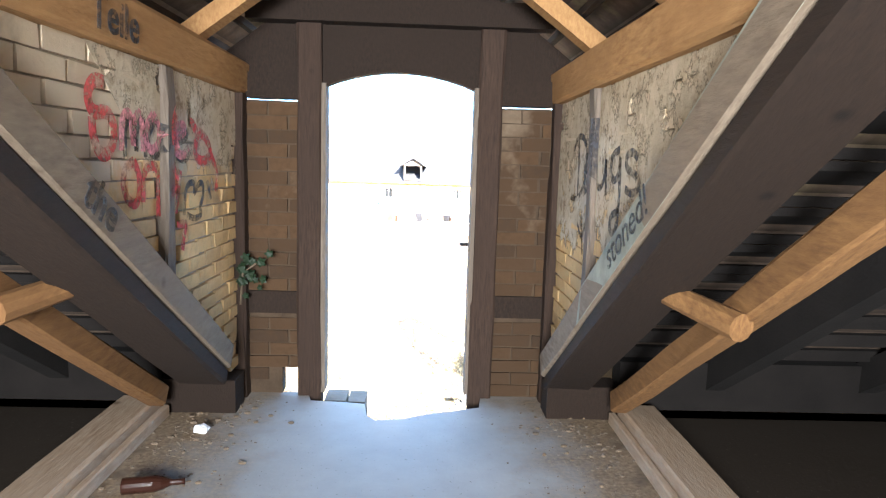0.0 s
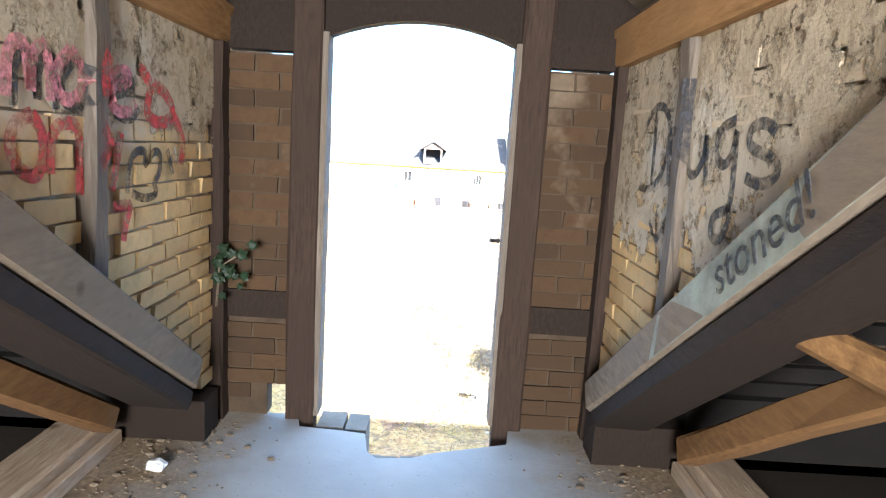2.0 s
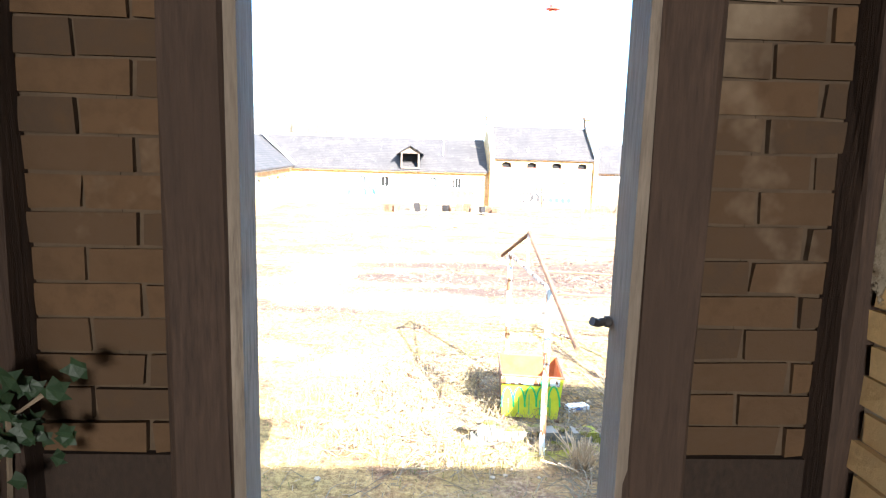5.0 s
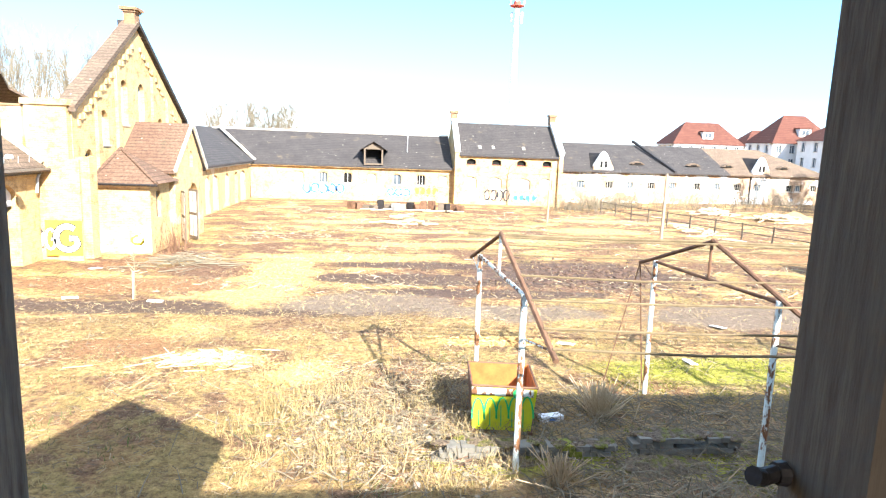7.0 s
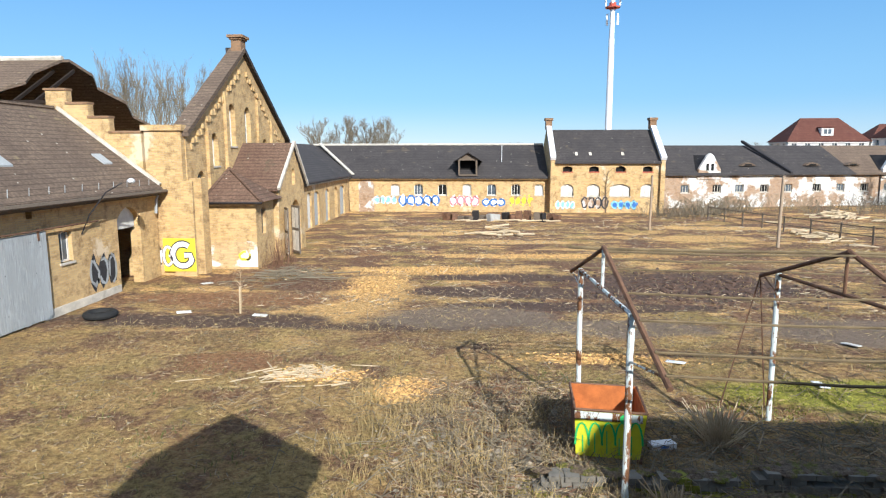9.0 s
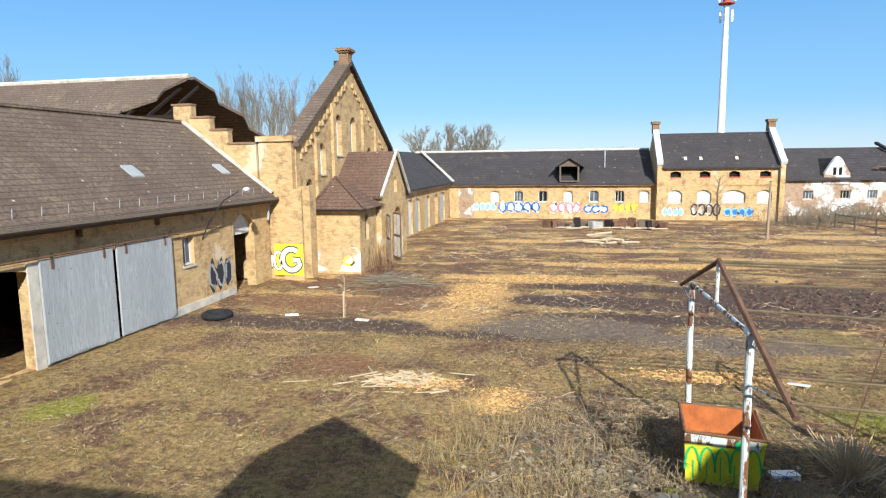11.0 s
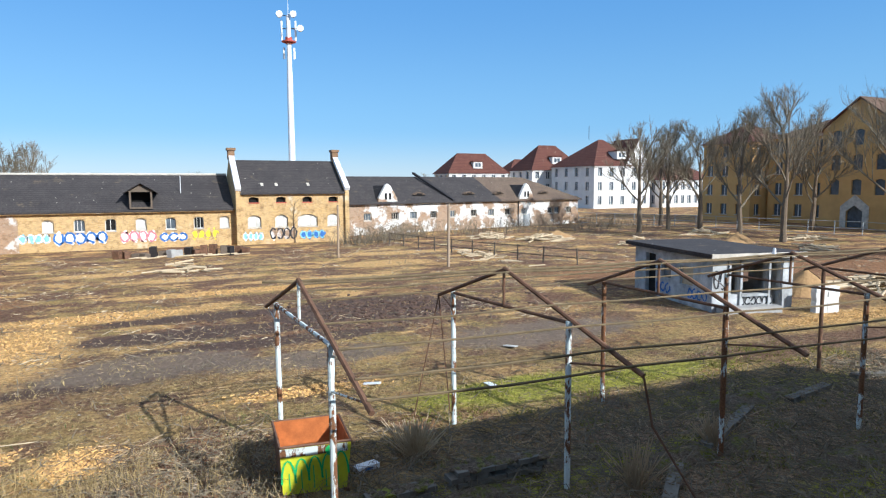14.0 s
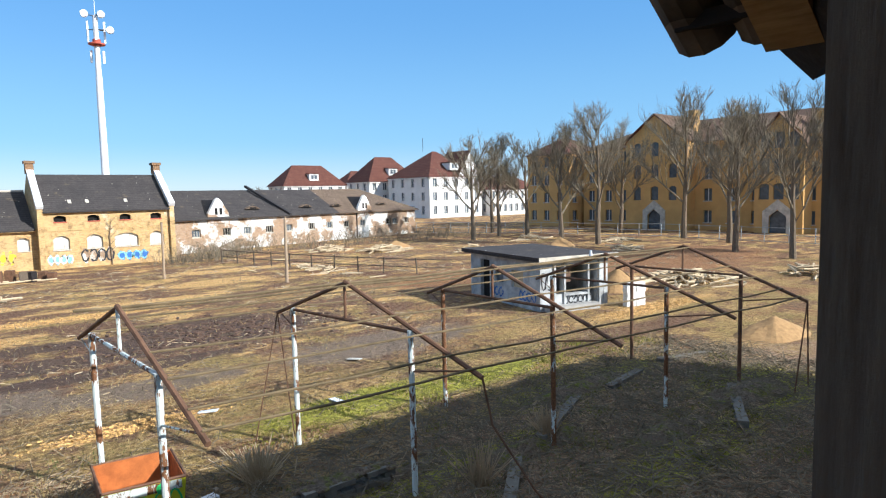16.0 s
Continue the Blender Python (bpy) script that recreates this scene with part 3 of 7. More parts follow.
# ---- long barn beside the yard ----
def barn():
    b = thing("barn", "long yellow brick barn with a worn tiled roof and sliding doors", "barn", (-14.3, 14, 0))
    w = Wall((-14.3, -12), (-14.3, 27.1), 0.45)
    w.n = Vector((1, 0, 0))
    y0 = 12
    holes = [(y0 + 9.0, y0 + 13.75, 0.02, 2.95, 0.25), (y0 + 14.2, y0 + 19.2, 0.02, 2.85, 0), (y0 + 20.35, y0 + 21.05, 1.75, 2.85, 0.12), (y0 + 23.9, y0 + 25.6, 0.02, 3.35, 0.5)]
    vents = [(y0 + v, y0 + v + 0.28, 3.42, 3.68, 0) for v in (12.3, 15.4, 18.9, 4.0, 8.0)]
    part("wall", w.build(lambda u: 4.0, holes + vents), "brick", b)
    part("shaded_inner_wall", box(-22.6, -22.2, -12, 27, 0, 4.0), "dark", b)
    part("loft_floor", box(-22.2, -14.8, -12, 27, 3.75, 3.95), "old_wood", b)
    part("plinth", w.block(y0 + 19.3, y0 + 23.8, 0, 0.3, 0.003, 0.06), "coping", b)
    part("end_wall", box(-22.2, -14.75, -12.3, -12, 0, 4.0), "brick", b)
    # roof: slope to the yard, slope away, eave board, ridge
    part("roof", slab([(-13.85, -12, 3.98), (-13.85, 26.9, 3.98), (-18.5, 26.9, 7.45), (-18.5, -12, 7.45)], 0.14), "tile", b)
    part("roof", slab([(-18.5, -12, 7.44), (-18.5, 26.9, 7.44), (-23.2, 26.9, 3.95), (-23.2, -12, 3.95)], 0.14), "tile", b)
    part("gutter", tube([(-13.78, -12, 3.92), (-13.78, 27.0, 3.86)], 0.09, seg=6), "old_wood", b, "mossy sagging gutter")
    part("eave_board", box(-14.28, -13.9, -12, 26.8, 3.70, 3.78), "old_wood", b)
    part("ridge_tile", tube([(-18.5, -12, 7.45), (-18.5, 26.8, 7.47)], 0.11), "tile", b)
    rng = random.Random(4)
    for k in range(26):
        y = 3 + k * 0.93 + rng.uniform(-0.1, 0.1)
        part("snow_hook", tube([(-14.1, y, 4.15), (-14.08, y, 4.42)], 0.012, seg=4), "board", b)
    for y in (19.3, 25.0):
        part("roof_light", slab([(-15.3, y, 5.12), (-15.3, y + 0.6, 5.12), (-15.8, y + 0.6, 5.5), (-15.8, y, 5.5)], 0.1), "board", b)
    part("verge", beam((-18.4, 26.95, 7.5), (-14.0, 26.95, 4.15), 0.16, 0.12), "coping", b)
    # sliding doors on their rail
    part("rail", tube([w.at(y0 + 8.5, 3.08, 0.16), w.at(y0 + 22.4, 3.02, 0.16)], 0.035, seg=6), "rust", b)
    for a in (13.95, 16.85):
        door = part("sliding_door", w.block(y0 + a, y0 + a + 2.72, 0.08, 2.98, 0.06, 0.10), "board", b, "weathered grey-blue sliding plank door")
        for k in range(13):
            u = y0 + a + 0.005 + k * 0.209
            part("plank", w.block(u, u + 0.2, 0.06 + rng.uniform(0, 0.1), 2.96, 0.103, 0.122 + rng.uniform(0, 0.008)), "board", door)
        for k in (0.35, 2.3):
            part("hanger", w.block(y0 + a + k, y0 + a + k + 0.08, 2.7, 3.12, 0.13, 0.15), "rust", door)
    part("jamb", w.block(y0 + 13.62, y0 + 13.95, 0, 2.95, 0.004, 0.05), "coping", b, "broken whitewashed jamb")
    add_window(w, b, y0 + 20.35, y0 + 21.05, 1.75, 2.85, 0.15)
    part("tympanum", w.block(y0 + 23.95, y0 + 25.55, 2.45, 3.3, -0.3, -0.24), "pale_board", b, "white boarded fanlight")
    part("doorway_shade", box(-16.6, -16.4, 22.5, 26.9, 0, 3.7), "dark", b)
    for z, m in ((0.5, "g_red"), (1.2, "g_pink"), (0.9, "g_black")):
        scribble(Wall((-16.35, 23.2), (-16.35, 26.2)), b, 0.5, z, 1.8, 0.6, (m, "g_black"), int(z * 10), d=0.02, loops=3)
    scribble(w, b, y0 + 21.9, 0.45, 1.7, 1.25, ("g_black", "board"), 7, loops=3)
    part("downpipe", tube([w.at(y0 + 26.6, 3.9, 0.45), w.at(y0 + 26.7, 3.5, 0.2), w.at(y0 + 26.7, 2.9, 0.15)], 0.06), "board", b)
    # stepped end gable
    for x0, x1, z in ((-19.0, -18.05, 8.25), (-18.05, -17.1, 7.65), (-17.1, -16.2, 7.05), (-16.2, -14.8, 6.4), (-22.5, -19.0, 6.6)):
        part("gable_step", box(x0, x1, 27.11, 27.5, 0, z), "brick", b)
        part("coping", box(x0 - 0.06, x1 + 0.02, 27.06, 27.55, z + 0.003, z + 0.1), "brown_brick", b)
    lamp = thing("wall_lamp", "bent street lamp arm with a pale hood on the barn wall", "lamp", (-14.3, 22, 3.2))
    part("arm", tube([(-14.29, 21.6, 2.6), (-14.0, 21.7, 3.3), (-13.5, 22.0, 4.1), (-13.1, 22.4, 4.42)], 0.03), "iron", lamp)
    hood = bmesh.new()
    bmesh.ops.create_uvsphere(hood, u_segments=12, v_segments=8, radius=1, matrix=Matrix.Translation((-12.95, 22.75, 4.47)) @ Matrix.Rotation(0.5, 4, "Z") @ Matrix.Diagonal((0.14, 0.42, 0.11, 1)))
    part("hood", hood, "steel_white", lamp)


barn()


# ---- gabled hall ----
def hall():
    h = thing("gabled_hall", "roofless yellow brick hall with a tall pointed gable", "barn", (-13, 35, 0))
    w = Wall((-13, 27.5), (-13, 42.2), 0.5)
    top = lambda u: 6.5 + (4.55 * u / 7.3 if u < 7.3 else 4.55 * (14.7 - u) / 7.4)
    holes = [(5.1, 6.0, 5.9, 8.1, 0.3), (7.4, 8.3, 5.9, 8.1, 0.3), (2.7, 3.6, 4.9, 6.5, 0.3), (10.2, 11.1, 4.9, 6.4, 0.3), (1.0, 1.9, 2.7, 4.7, 0.3)]
    part("wall", w.build(top, holes, (7.3,)), "brick", h)
    for u0, u1, z0, z1, r in holes[:5]:
        add_window(w, h, u0, u1, z0, z1, 0.25, "pale_board", "pane")
    for u, z in ((2.1, 7.2), (4.4, 8.9), (9.2, 9.1), (11.6, 7.9)):
        part("pilaster", w.block(u, u + 0.4, 2.5, z - 0.5, 0.004, 0.16), "brick", h)
    rng = random.Random(8)
    for k in range(12):
        for s in (-1, 1):
            u = 7.3 + s * (0.55 + k * 0.55)
            if 0.4 < u < 14.3:
                z = top(u) - 0.95
                part("corbel", w.block(u - 0.12, u + 0.12, z, z + 0.24, 0.004, 0.12), "brick", h)
                part("corbel", w.block(u - 0.05 + 0.2 * s, u + 0.1 + 0.2 * s, z - 0.3, z - 0.05, 0.004, 0.09), "brick", h)
    # sloping copings over the gable
    part("coping", extrude([(-12.75, 27.3, 6.52), (-12.75, 34.8, 11.26), (-12.75, 34.8, 11.0), (-12.75, 27.3, 6.26)], (-0.85, 0, 0)), "tile", h)
    part("coping", extrude([(-12.75, 34.801, 11.26), (-12.75, 42.6, 6.44), (-12.75, 42.6, 6.18), (-12.75, 34.801, 11.0)], (-1.1, 0, 0)), "slate", h)
    stack = part("chimney", box(-13.4, -12.85, 34.45, 35.15, 10.9, 11.62), "brown_brick", h)
    part("cap", box(-13.47, -12.78, 34.37, 35.23, 11.62, 11.72), "brown_brick", stack)
    part("cap", box(-13.56, -12.69, 34.28, 35.32, 11.72, 11.86), "brown_brick", stack)
    part("wall", box(-45, -13.5, 27.55, 27.95, 0, 6.3), "brick", h)
    part("wall", box(-45, -13.5, 41.8, 42.2, 0, 6.2), "brick", h)
    part("wall", box(-45, -44.6, 27.95, 41.8, 0, 9), "brick", h)
    # the standing half of the roof, torn off towards the gable
    edge = [(-23.2, 34.9, 10.75), (-24.0, 33.6, 9.95), (-23.8, 32.6, 9.3), (-25.2, 31.4, 8.6), (-24.9, 30.2, 7.85), (-26.3, 28.9, 7.05), (-26.1, 27.3, 6.1)]
    part("roof", extrude([(-45, 34.9, 10.75), (-45, 27.3, 6.1)] + edge[::-1], (0, 0, -0.16)), "tile", h, "torn tiled roof")
    part("roof", extrude([(-45, 34.9, 10.74), (-22.8, 34.9, 10.74), (-22.2, 36.0, 10.05), (-22.6, 37.0, 9.45), (-21.6, 38.2, 8.7), (-21.9, 39.4, 7.95), (-20.8, 40.8, 7.1), (-20.6, 42.4, 6.1), (-45, 42.4, 6.1)], (0, 0, -0.16)), "tile", h)
    part("ridge_tile", tube([(-45, 34.9, 10.78), (-23.2, 34.9, 10.8)], 0.14), "coping", h)
    for k in range(4):
        x = -26.0 + k * 1.15
        part("rafter", beam((x, 27.6, 6.2 - 0.3), (x, 34.8, 10.45 - 0.35 * (k > 1)), 0.12, 0.16), "beam_dark", h)
    part("purlin", beam((-27, 31, 8.1), (-21, 31, 8.1), 0.16, 0.18), "beam_dark", h)
    # corner pier
    pier = part("pier", box(-14.7, -13.05, 27.15, 27.53, 0, 6.5), "brick", h)
    part("cap", box(-14.8, -12.95, 27.05, 27.54, 6.5, 6.75), "brick", pier)
    part("offset", box(-13.6, -12.6, 27.0, 27.149, 0, 4.3), "brick", pier)
    part("buttress", box(-12.99, -12.45, 27.6, 28.3, 0, 4.4), "brick", pier)
    g = Wall((-14.7, 26.99), (-12.6, 26.99))
    field = thing("wall_graffiti", "yellow sprayed field with white letters on the pier", "graffiti", (-13.7, 26.99, 0.1))
    part("field", g.block(0.62, 2.1, 0.25, 1.75, 0.004, 0.010), "g_yellow", field)
    round_letter(g, field, 1.5, 1.0, 0.46, 0.5)
    round_letter(g, field, 0.82, 0.95, 0.2, 0.42)
    g2 = Wall((-14.7, 27.15), (-12.6, 27.15))
    scribble(g2, field, 0.05, 0.35, 0.9, 1.1, ("g_white", "g_black"), 14, d=0.01, loops=2)


hall()


def porch():
    p = thing("brick_porch", "small yellow brick annex with hipped tile roof and whitewashed base", "annex", (-11.6, 31, 0))
    front = Wall((-12.9, 29.0), (-10.5, 29.0), 0.35)
    part("wall", front.build(lambda u: 3.3), "brick", p)
    side = Wall((-10.5, 29.35), (-10.5, 31.6), 0.35)
    part("wall", side.build(lambda u: 3.3, [(0.4, 1.0, 1.6, 2.9, 0.1)]), "brick", p)
    part("shutter", side.block(0.4, 1.0, 1.6, 2.85, -0.2, -0.15), "old_wood", p)
    a = Vector((-12.3, 30.6, 4.75))
    c = [Vector(v) for v in ((-13.0, 28.7, 3.25), (-10.1, 28.7, 3.25), (-10.1, 32.0, 3.25), (-13.0, 32.0, 3.25))]
    roof = bmesh.new()
    solid(roof, [*c, a], [(0, 1, 4), (1, 2, 4), (2, 3, 4), (3, 0, 4), (3, 2, 1, 0)])
    part("roof", roof, "brown_tile", p)
    for v in c[:2]:
        part("hip_tile", tube([v + Vector((0, 0, 0.03)), a + Vector((0, 0, 0.03))], 0.08), "brown_tile", p)
    part("gutter", tube([(-13.0, 28.66, 3.2), (-10.06, 28.66, 3.2)], 0.06), "iron", p)
    part("whitewash", front.block(0.0, 2.4, 0.12, 1.35, 0.004, 0.008), "whitewash", p, "blotchy whitewashed base")
    scribble(front, p, 1.5, 0.4, 0.6, 0.5, ("thin_white", "g_yellow"), 3, d=0.02, loops=1)
    # taller part behind with its own small gable
    g = Wall((-10.25, 31.7), (-10.25, 36.6), 0.4)
    top = lambda u: 3.75 + (2.25 * u / 2.75 if u < 2.75 else 2.25 * (4.9 - u) / 2.15)
    part("wall", g.build(top, [(2.2, 4.0, 0.02, 2.95, 0.6), (2.5, 3.1, 3.8, 4.7, 0.25)], (2.75,)), "brick", p)
    part("back", box(-10.95, -10.75, 33.5, 36, 0, 3.2), "pale_board", p, "white boarded doorway")
    part("niche", g.block(2.5, 3.1, 3.8, 4.65, -0.25, -0.2), "pale_board", p)
    part("wall", box(-13, -10.65, 31.75, 32.1, 0, 3.75), "brick", p)
    part("wall", box(-13, -10.65, 36.2, 36.55, 0, 3.75), "brick", p)
    part("roof", slab([(-10.15, 31.45, 3.72), (-13, 31.45, 3.72), (-13, 34.45, 6.1), (-10.15, 34.45, 6.1)], 0.12), "brown_tile", p)
    part("roof", slab([(-10.15, 34.45, 6.09), (-13, 34.45, 6.09), (-13, 36.95, 3.62), (-10.15, 36.95, 3.62)], 0.12), "slate", p)
    part("verge", beam((-10.12, 31.4, 3.72), (-10.12, 34.45, 6.14), 0.14, 0.14), "coping", p)
    part("verge", beam((-10.12, 34.45, 6.14), (-10.12, 37.0, 3.66), 0.14, 0.14), "coping", p)
    for k, (u, ang) in enumerate(((2.15, 0.5), (0.9, 0.25))):
        o = g.at(u, 0, 0.03)
        m = Matrix.Translation(o) @ Matrix.Rotation(-1.35 + ang, 4, "Z")
        door = part("door_leaf", box(0, 0.95, -0.03, 0.03, 0.1, 2.7, turn=m), "old_wood", p, "open plank door leaf with pale panels")
        for z in (0.25, 1.5):
            for x in (0.1, 0.52):
                part("panel", box(x, x + 0.34, -0.045, -0.032, z, z + 1.1, turn=m), "pale_board", door)
    weeds = bmesh.new()
    rng = random.Random(5)
    for k in range(90):
        x, y = rng.gauss(-9.9, 0.35), rng.gauss(30.4, 0.5)
        q = Vector((x, y, 0))
        tube([q, q + Vector((rng.gauss(0, 0.2), rng.gauss(0, 0.2), rng.uniform(0.4, 1.7)))], 0.012, 0.004, 3, weeds, False)
    tagged(part("climbing_weeds", weeds, "rust"), "rusty red dry creeper beside the annex", "shrub", kind="stuff")


porch()


# ---- stable wings round the yard ----
def stable_left():
    s = thing("stable_wing", "low yellow brick stable wing with plank doors", "stable", (-12.3, 51, 0))
    w = Wall((-12.3, 42.3), (-12.3, 59.6), 0.4)
    doors = [(2.4, 3.6), (4.4, 5.9), (8.0, 9.3), (11.2, 12.4), (13.4, 15.4)]
    part("wall", w.build(lambda u: 3.6, [(a, b, 0.02, 2.7, 0.3) for a, b in doors]), "brick", s)
    for k, (a, b) in enumerate(doors):
        if k != 3:
            d = part("door", w.block(a, b, 0.05, 2.65, -0.2, -0.15), ("pale_board", "board", "board", "board", "board")[k], s)
            n = int((b - a) / 0.2)
            for j in range(n):
                part("plank", w.block(a + j * 0.2 + 0.005, a + j * 0.2 + 0.19, 0.08, 2.6, -0.147, -0.13), ("pale_board", "board", "board", "board", "board")[k], d)
        else:
            part("door_dark", w.block(a, b, 0.05, 2.65, -0.38, -0.36), "dark", s)
    part("roof", slab([(-11.9, 41.5, 3.5), (-11.9, 60, 3.5), (-17, 65, 6.5), (-17, 41.5, 6.5)], 0.14), "slate", s)
    part("eave_board", box(-12.28, -12.0, 42.3, 59.4, 3.25, 3.33), "coping", s)
    part("verge", beam((-11.9, 59.9, 3.6), (-16.2, 64.6, 6.6), 0.3, 0.1), "coping", s)


stable_left()


def stable_far():
    s = thing("stable_wing", "long low yellow brick stable with arched windows and slate roof", "stable", (-3, 60, 0))
    w = Wall((-12.3, 60), (6.95, 60), 0.4)
    xs = [-7.85, -5.6, -3.3, -0.95, 1.4, 3.7, 5.9]
    wins = [(x + 12.3 - 0.42, x + 12.3 + 0.42, 1.6, 2.65, 0.18) for x in xs]
    part("wall", w.build(lambda u: 3.4, wins), "brick", s)
    for k, (a, b, c, d, r) in enumerate(wins):
        add_window(w, s, a, b, c, d, 0.16, "pale_board", ("pale_board", "pane", "dark")[k % 3], bars=1 + k % 2)
        part("lintel", w.block(a - 0.12, b + 0.12, d + 0.0, d + 0.14, 0.003, 0.03), "brick", s)
    part("blocked_arch", extrude([w.at(u, z, 0.02) for u, z in ((0.9, 0), (2.4, 0), (2.4, 2.6), (2.2, 2.95), (1.65, 3.1), (1.1, 2.95), (0.9, 2.6))], w.n * -0.015), "brick_low", s, "bricked-up pale archway")
    part("roof", slab([(-12.3, 59.6, 3.32), (6.7, 59.6, 3.32), (6.7, 65, 6.45), (-17, 65, 6.45)], 0.14), "slate", s)
    part("ridge_tile", tube([(-17, 65, 6.47), (6.7, 65, 6.47)], 0.12), "coping", s)
    part("eave_board", box(-12.2, 6.8, 59.66, 59.99, 3.12, 3.2), "brick", s)
    part("lightning_rod", tube([(2.4, 62.1, 4.7), (2.4, 62.0, 6.3)], 0.03), "steel_white", s)
    dm = part("dormer", box(-1.75, 0.05, 59.55, 59.75, 3.45, 3.6), "old_wood", s, "open hay dormer")
    for x in (-1.7, -0.05):
        part("post", box(x - 0.08, x + 0.08, 59.55, 59.7, 3.6, 5.0), "old_wood", dm)
    part("cheek", box(-1.78, -1.62, 59.71, 62, 3.6, 4.95), "slate", dm)
    part("cheek", box(-0.13, 0.03, 59.71, 62, 3.6, 4.95), "slate", dm)
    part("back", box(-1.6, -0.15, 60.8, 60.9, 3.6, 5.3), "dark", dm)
    part("gablet", extrude([(-1.95, 59.6, 4.9), (0.25, 59.6, 4.9), (-0.85, 59.6, 5.5)], (0, 0.1, 0)), "old_wood", dm)
    part("dormer_roof", slab([(-2.2, 59.3, 4.85), (-2.2, 63.5, 4.85), (-0.85, 63.5, 5.7), (-0.85, 59.3, 5.7)], 0.08), "slate", dm)
    part("dormer_roof", slab([(-0.85, 59.3, 5.69), (-0.85, 63.5, 5.69), (0.5, 63.5, 4.85), (0.5, 59.3, 4.85)], 0.08), "slate", dm)
    tags = thing("graffiti_band", "row of coloured sprayed letters along the stable wall", "graffiti", (-3, 59.98, 0.4))
    for x, wd, z, ht, mats, n in ((-9.9, 2.2, 0.75, 0.8, ("g_cyan", "g_white"), 4), (-7.5, 3.9, 0.55, 1.1, ("g_white", "g_blue"), 5), (-2.6, 2.8, 0.55, 1.05, ("g_white", "g_pink"), 4), (0.5, 2.2, 0.55, 0.75, ("g_white", "g_blue"), 3), (3.1, 2.2, 0.6, 1.0, ("g_yellow", "brick"), 4)):
        scribble(w, tags, x + 12.3, z, wd, ht, mats, int(x * 7) + 99, loops=n)


stable_far()


def granary():
    g = thing("granary", "two-storey yellow brick granary with whitewashed gable copings and chimneys", "granary", (12, 60, 0))
    w = Wall((7.0, 59.4), (17.2, 59.4), 0.4)
    xs = (8.45, 10.9, 13.35, 15.85)
    up = [(x - 7 - 0.45, x - 7 + 0.45, 3.85, 4.35, 0.14) for x in xs]
    low = [(x - 7 - (0.6 if k != 2 else 0.95), x - 7 + (0.6 if k != 2 else 0.95), 1.55, 2.7, 0.3) for k, x in enumerate(xs)]
    part("wall", w.build(lambda u: 4.75, up + low), "brick", g)
    for a, b, c, d, r in low:
        add_window(w, g, a, b, c, d, 0.16, "coping", "pale_board", bars=2)
    for a, b, c, d, r in up:
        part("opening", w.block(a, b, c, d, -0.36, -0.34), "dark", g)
        part("sill", w.block(a - 0.05, b + 0.05, c - 0.08, c, 0.003, 0.05), "red_paint", g)
    part("string_course", w.block(0, 10.2, 3.1, 3.2, 0.003, 0.05), "brick", g)
    part("cornice", w.block(0, 10.2, 4.55, 4.72, 0.003, 0.12), "brick", g)
    part("back_wall", box(7.0, 17.2, 67.2, 67.6, 0, 4.75), "brick", g)
    part("roof", slab([(7.2, 59.1, 4.72), (17.0, 59.1, 4.72), (17.0, 63.5, 7.85), (7.2, 63.5, 7.85)], 0.14), "slate", g)
    part("roof", slab([(7.2, 63.5, 7.84), (17.0, 63.5, 7.84), (17.0, 67.9, 4.7), (7.2, 67.9, 4.7)], 0.14), "slate", g)
    for x in (10.5, 13.5, 9.2):
        part("roof_vent", slab([(x, 60.0, 5.42), (x + 0.25, 60.0, 5.42), (x + 0.25, 60.3, 5.65), (x, 60.3, 5.65)], 0.06), "coping", g)
    for x in (6.85, 16.95):
        gable = part("gable", extrude([(x, 59.1, 0), (x, 59.1, 4.9), (x, 63.5, 8.1), (x, 67.9, 4.9), (x, 67.9, 0)], (0.4, 0, 0)), "brick", g)
        part("white_coping", beam((x + 0.2, 58.95, 5.05), (x + 0.2, 63.2, 8.12), 0.5, 0.3), "g_white", gable, "whitewashed sloping coping")
        part("chimney", box(x - 0.1, x + 0.5, 63.1, 63.9, 7.9, 8.75), "brown_brick", gable)
        part("chimney_cap", box(x - 0.2, x + 0.6, 63.0, 64.0, 8.75, 8.98), "brown_brick", gable)
    part("creeper", tube([w.at(5.1, 0, 0.1), w.at(5.0, 2.5, 0.12), w.at(5.2, 3.9, 0.1)], 0.05, 0.015), "bark", g)
    for k in range(9):
        part("creeper", tube([w.at(5.1, 1.2 + k * 0.3, 0.1), w.at(5.1 + (-1) ** k * 0.5, 1.8 + k * 0.3, 0.12)], 0.025, 0.008, 4), "bark", g)
    tags = thing("graffiti_band", "sprayed letters along the granary wall", "graffiti", (11, 59.38, 0.3))
    for u, wd, ht, mats, n in ((0.4, 1.8, 0.8, ("g_cyan", "g_white"), 4), (2.8, 2.5, 1.2, ("brick_low", "g_black"), 4), (5.6, 2.4, 0.8, ("g_blue", "g_cyan"), 4)):
        scribble(w, tags, u, 0.35, wd, ht, mats, int(u * 10), loops=n)


granary()


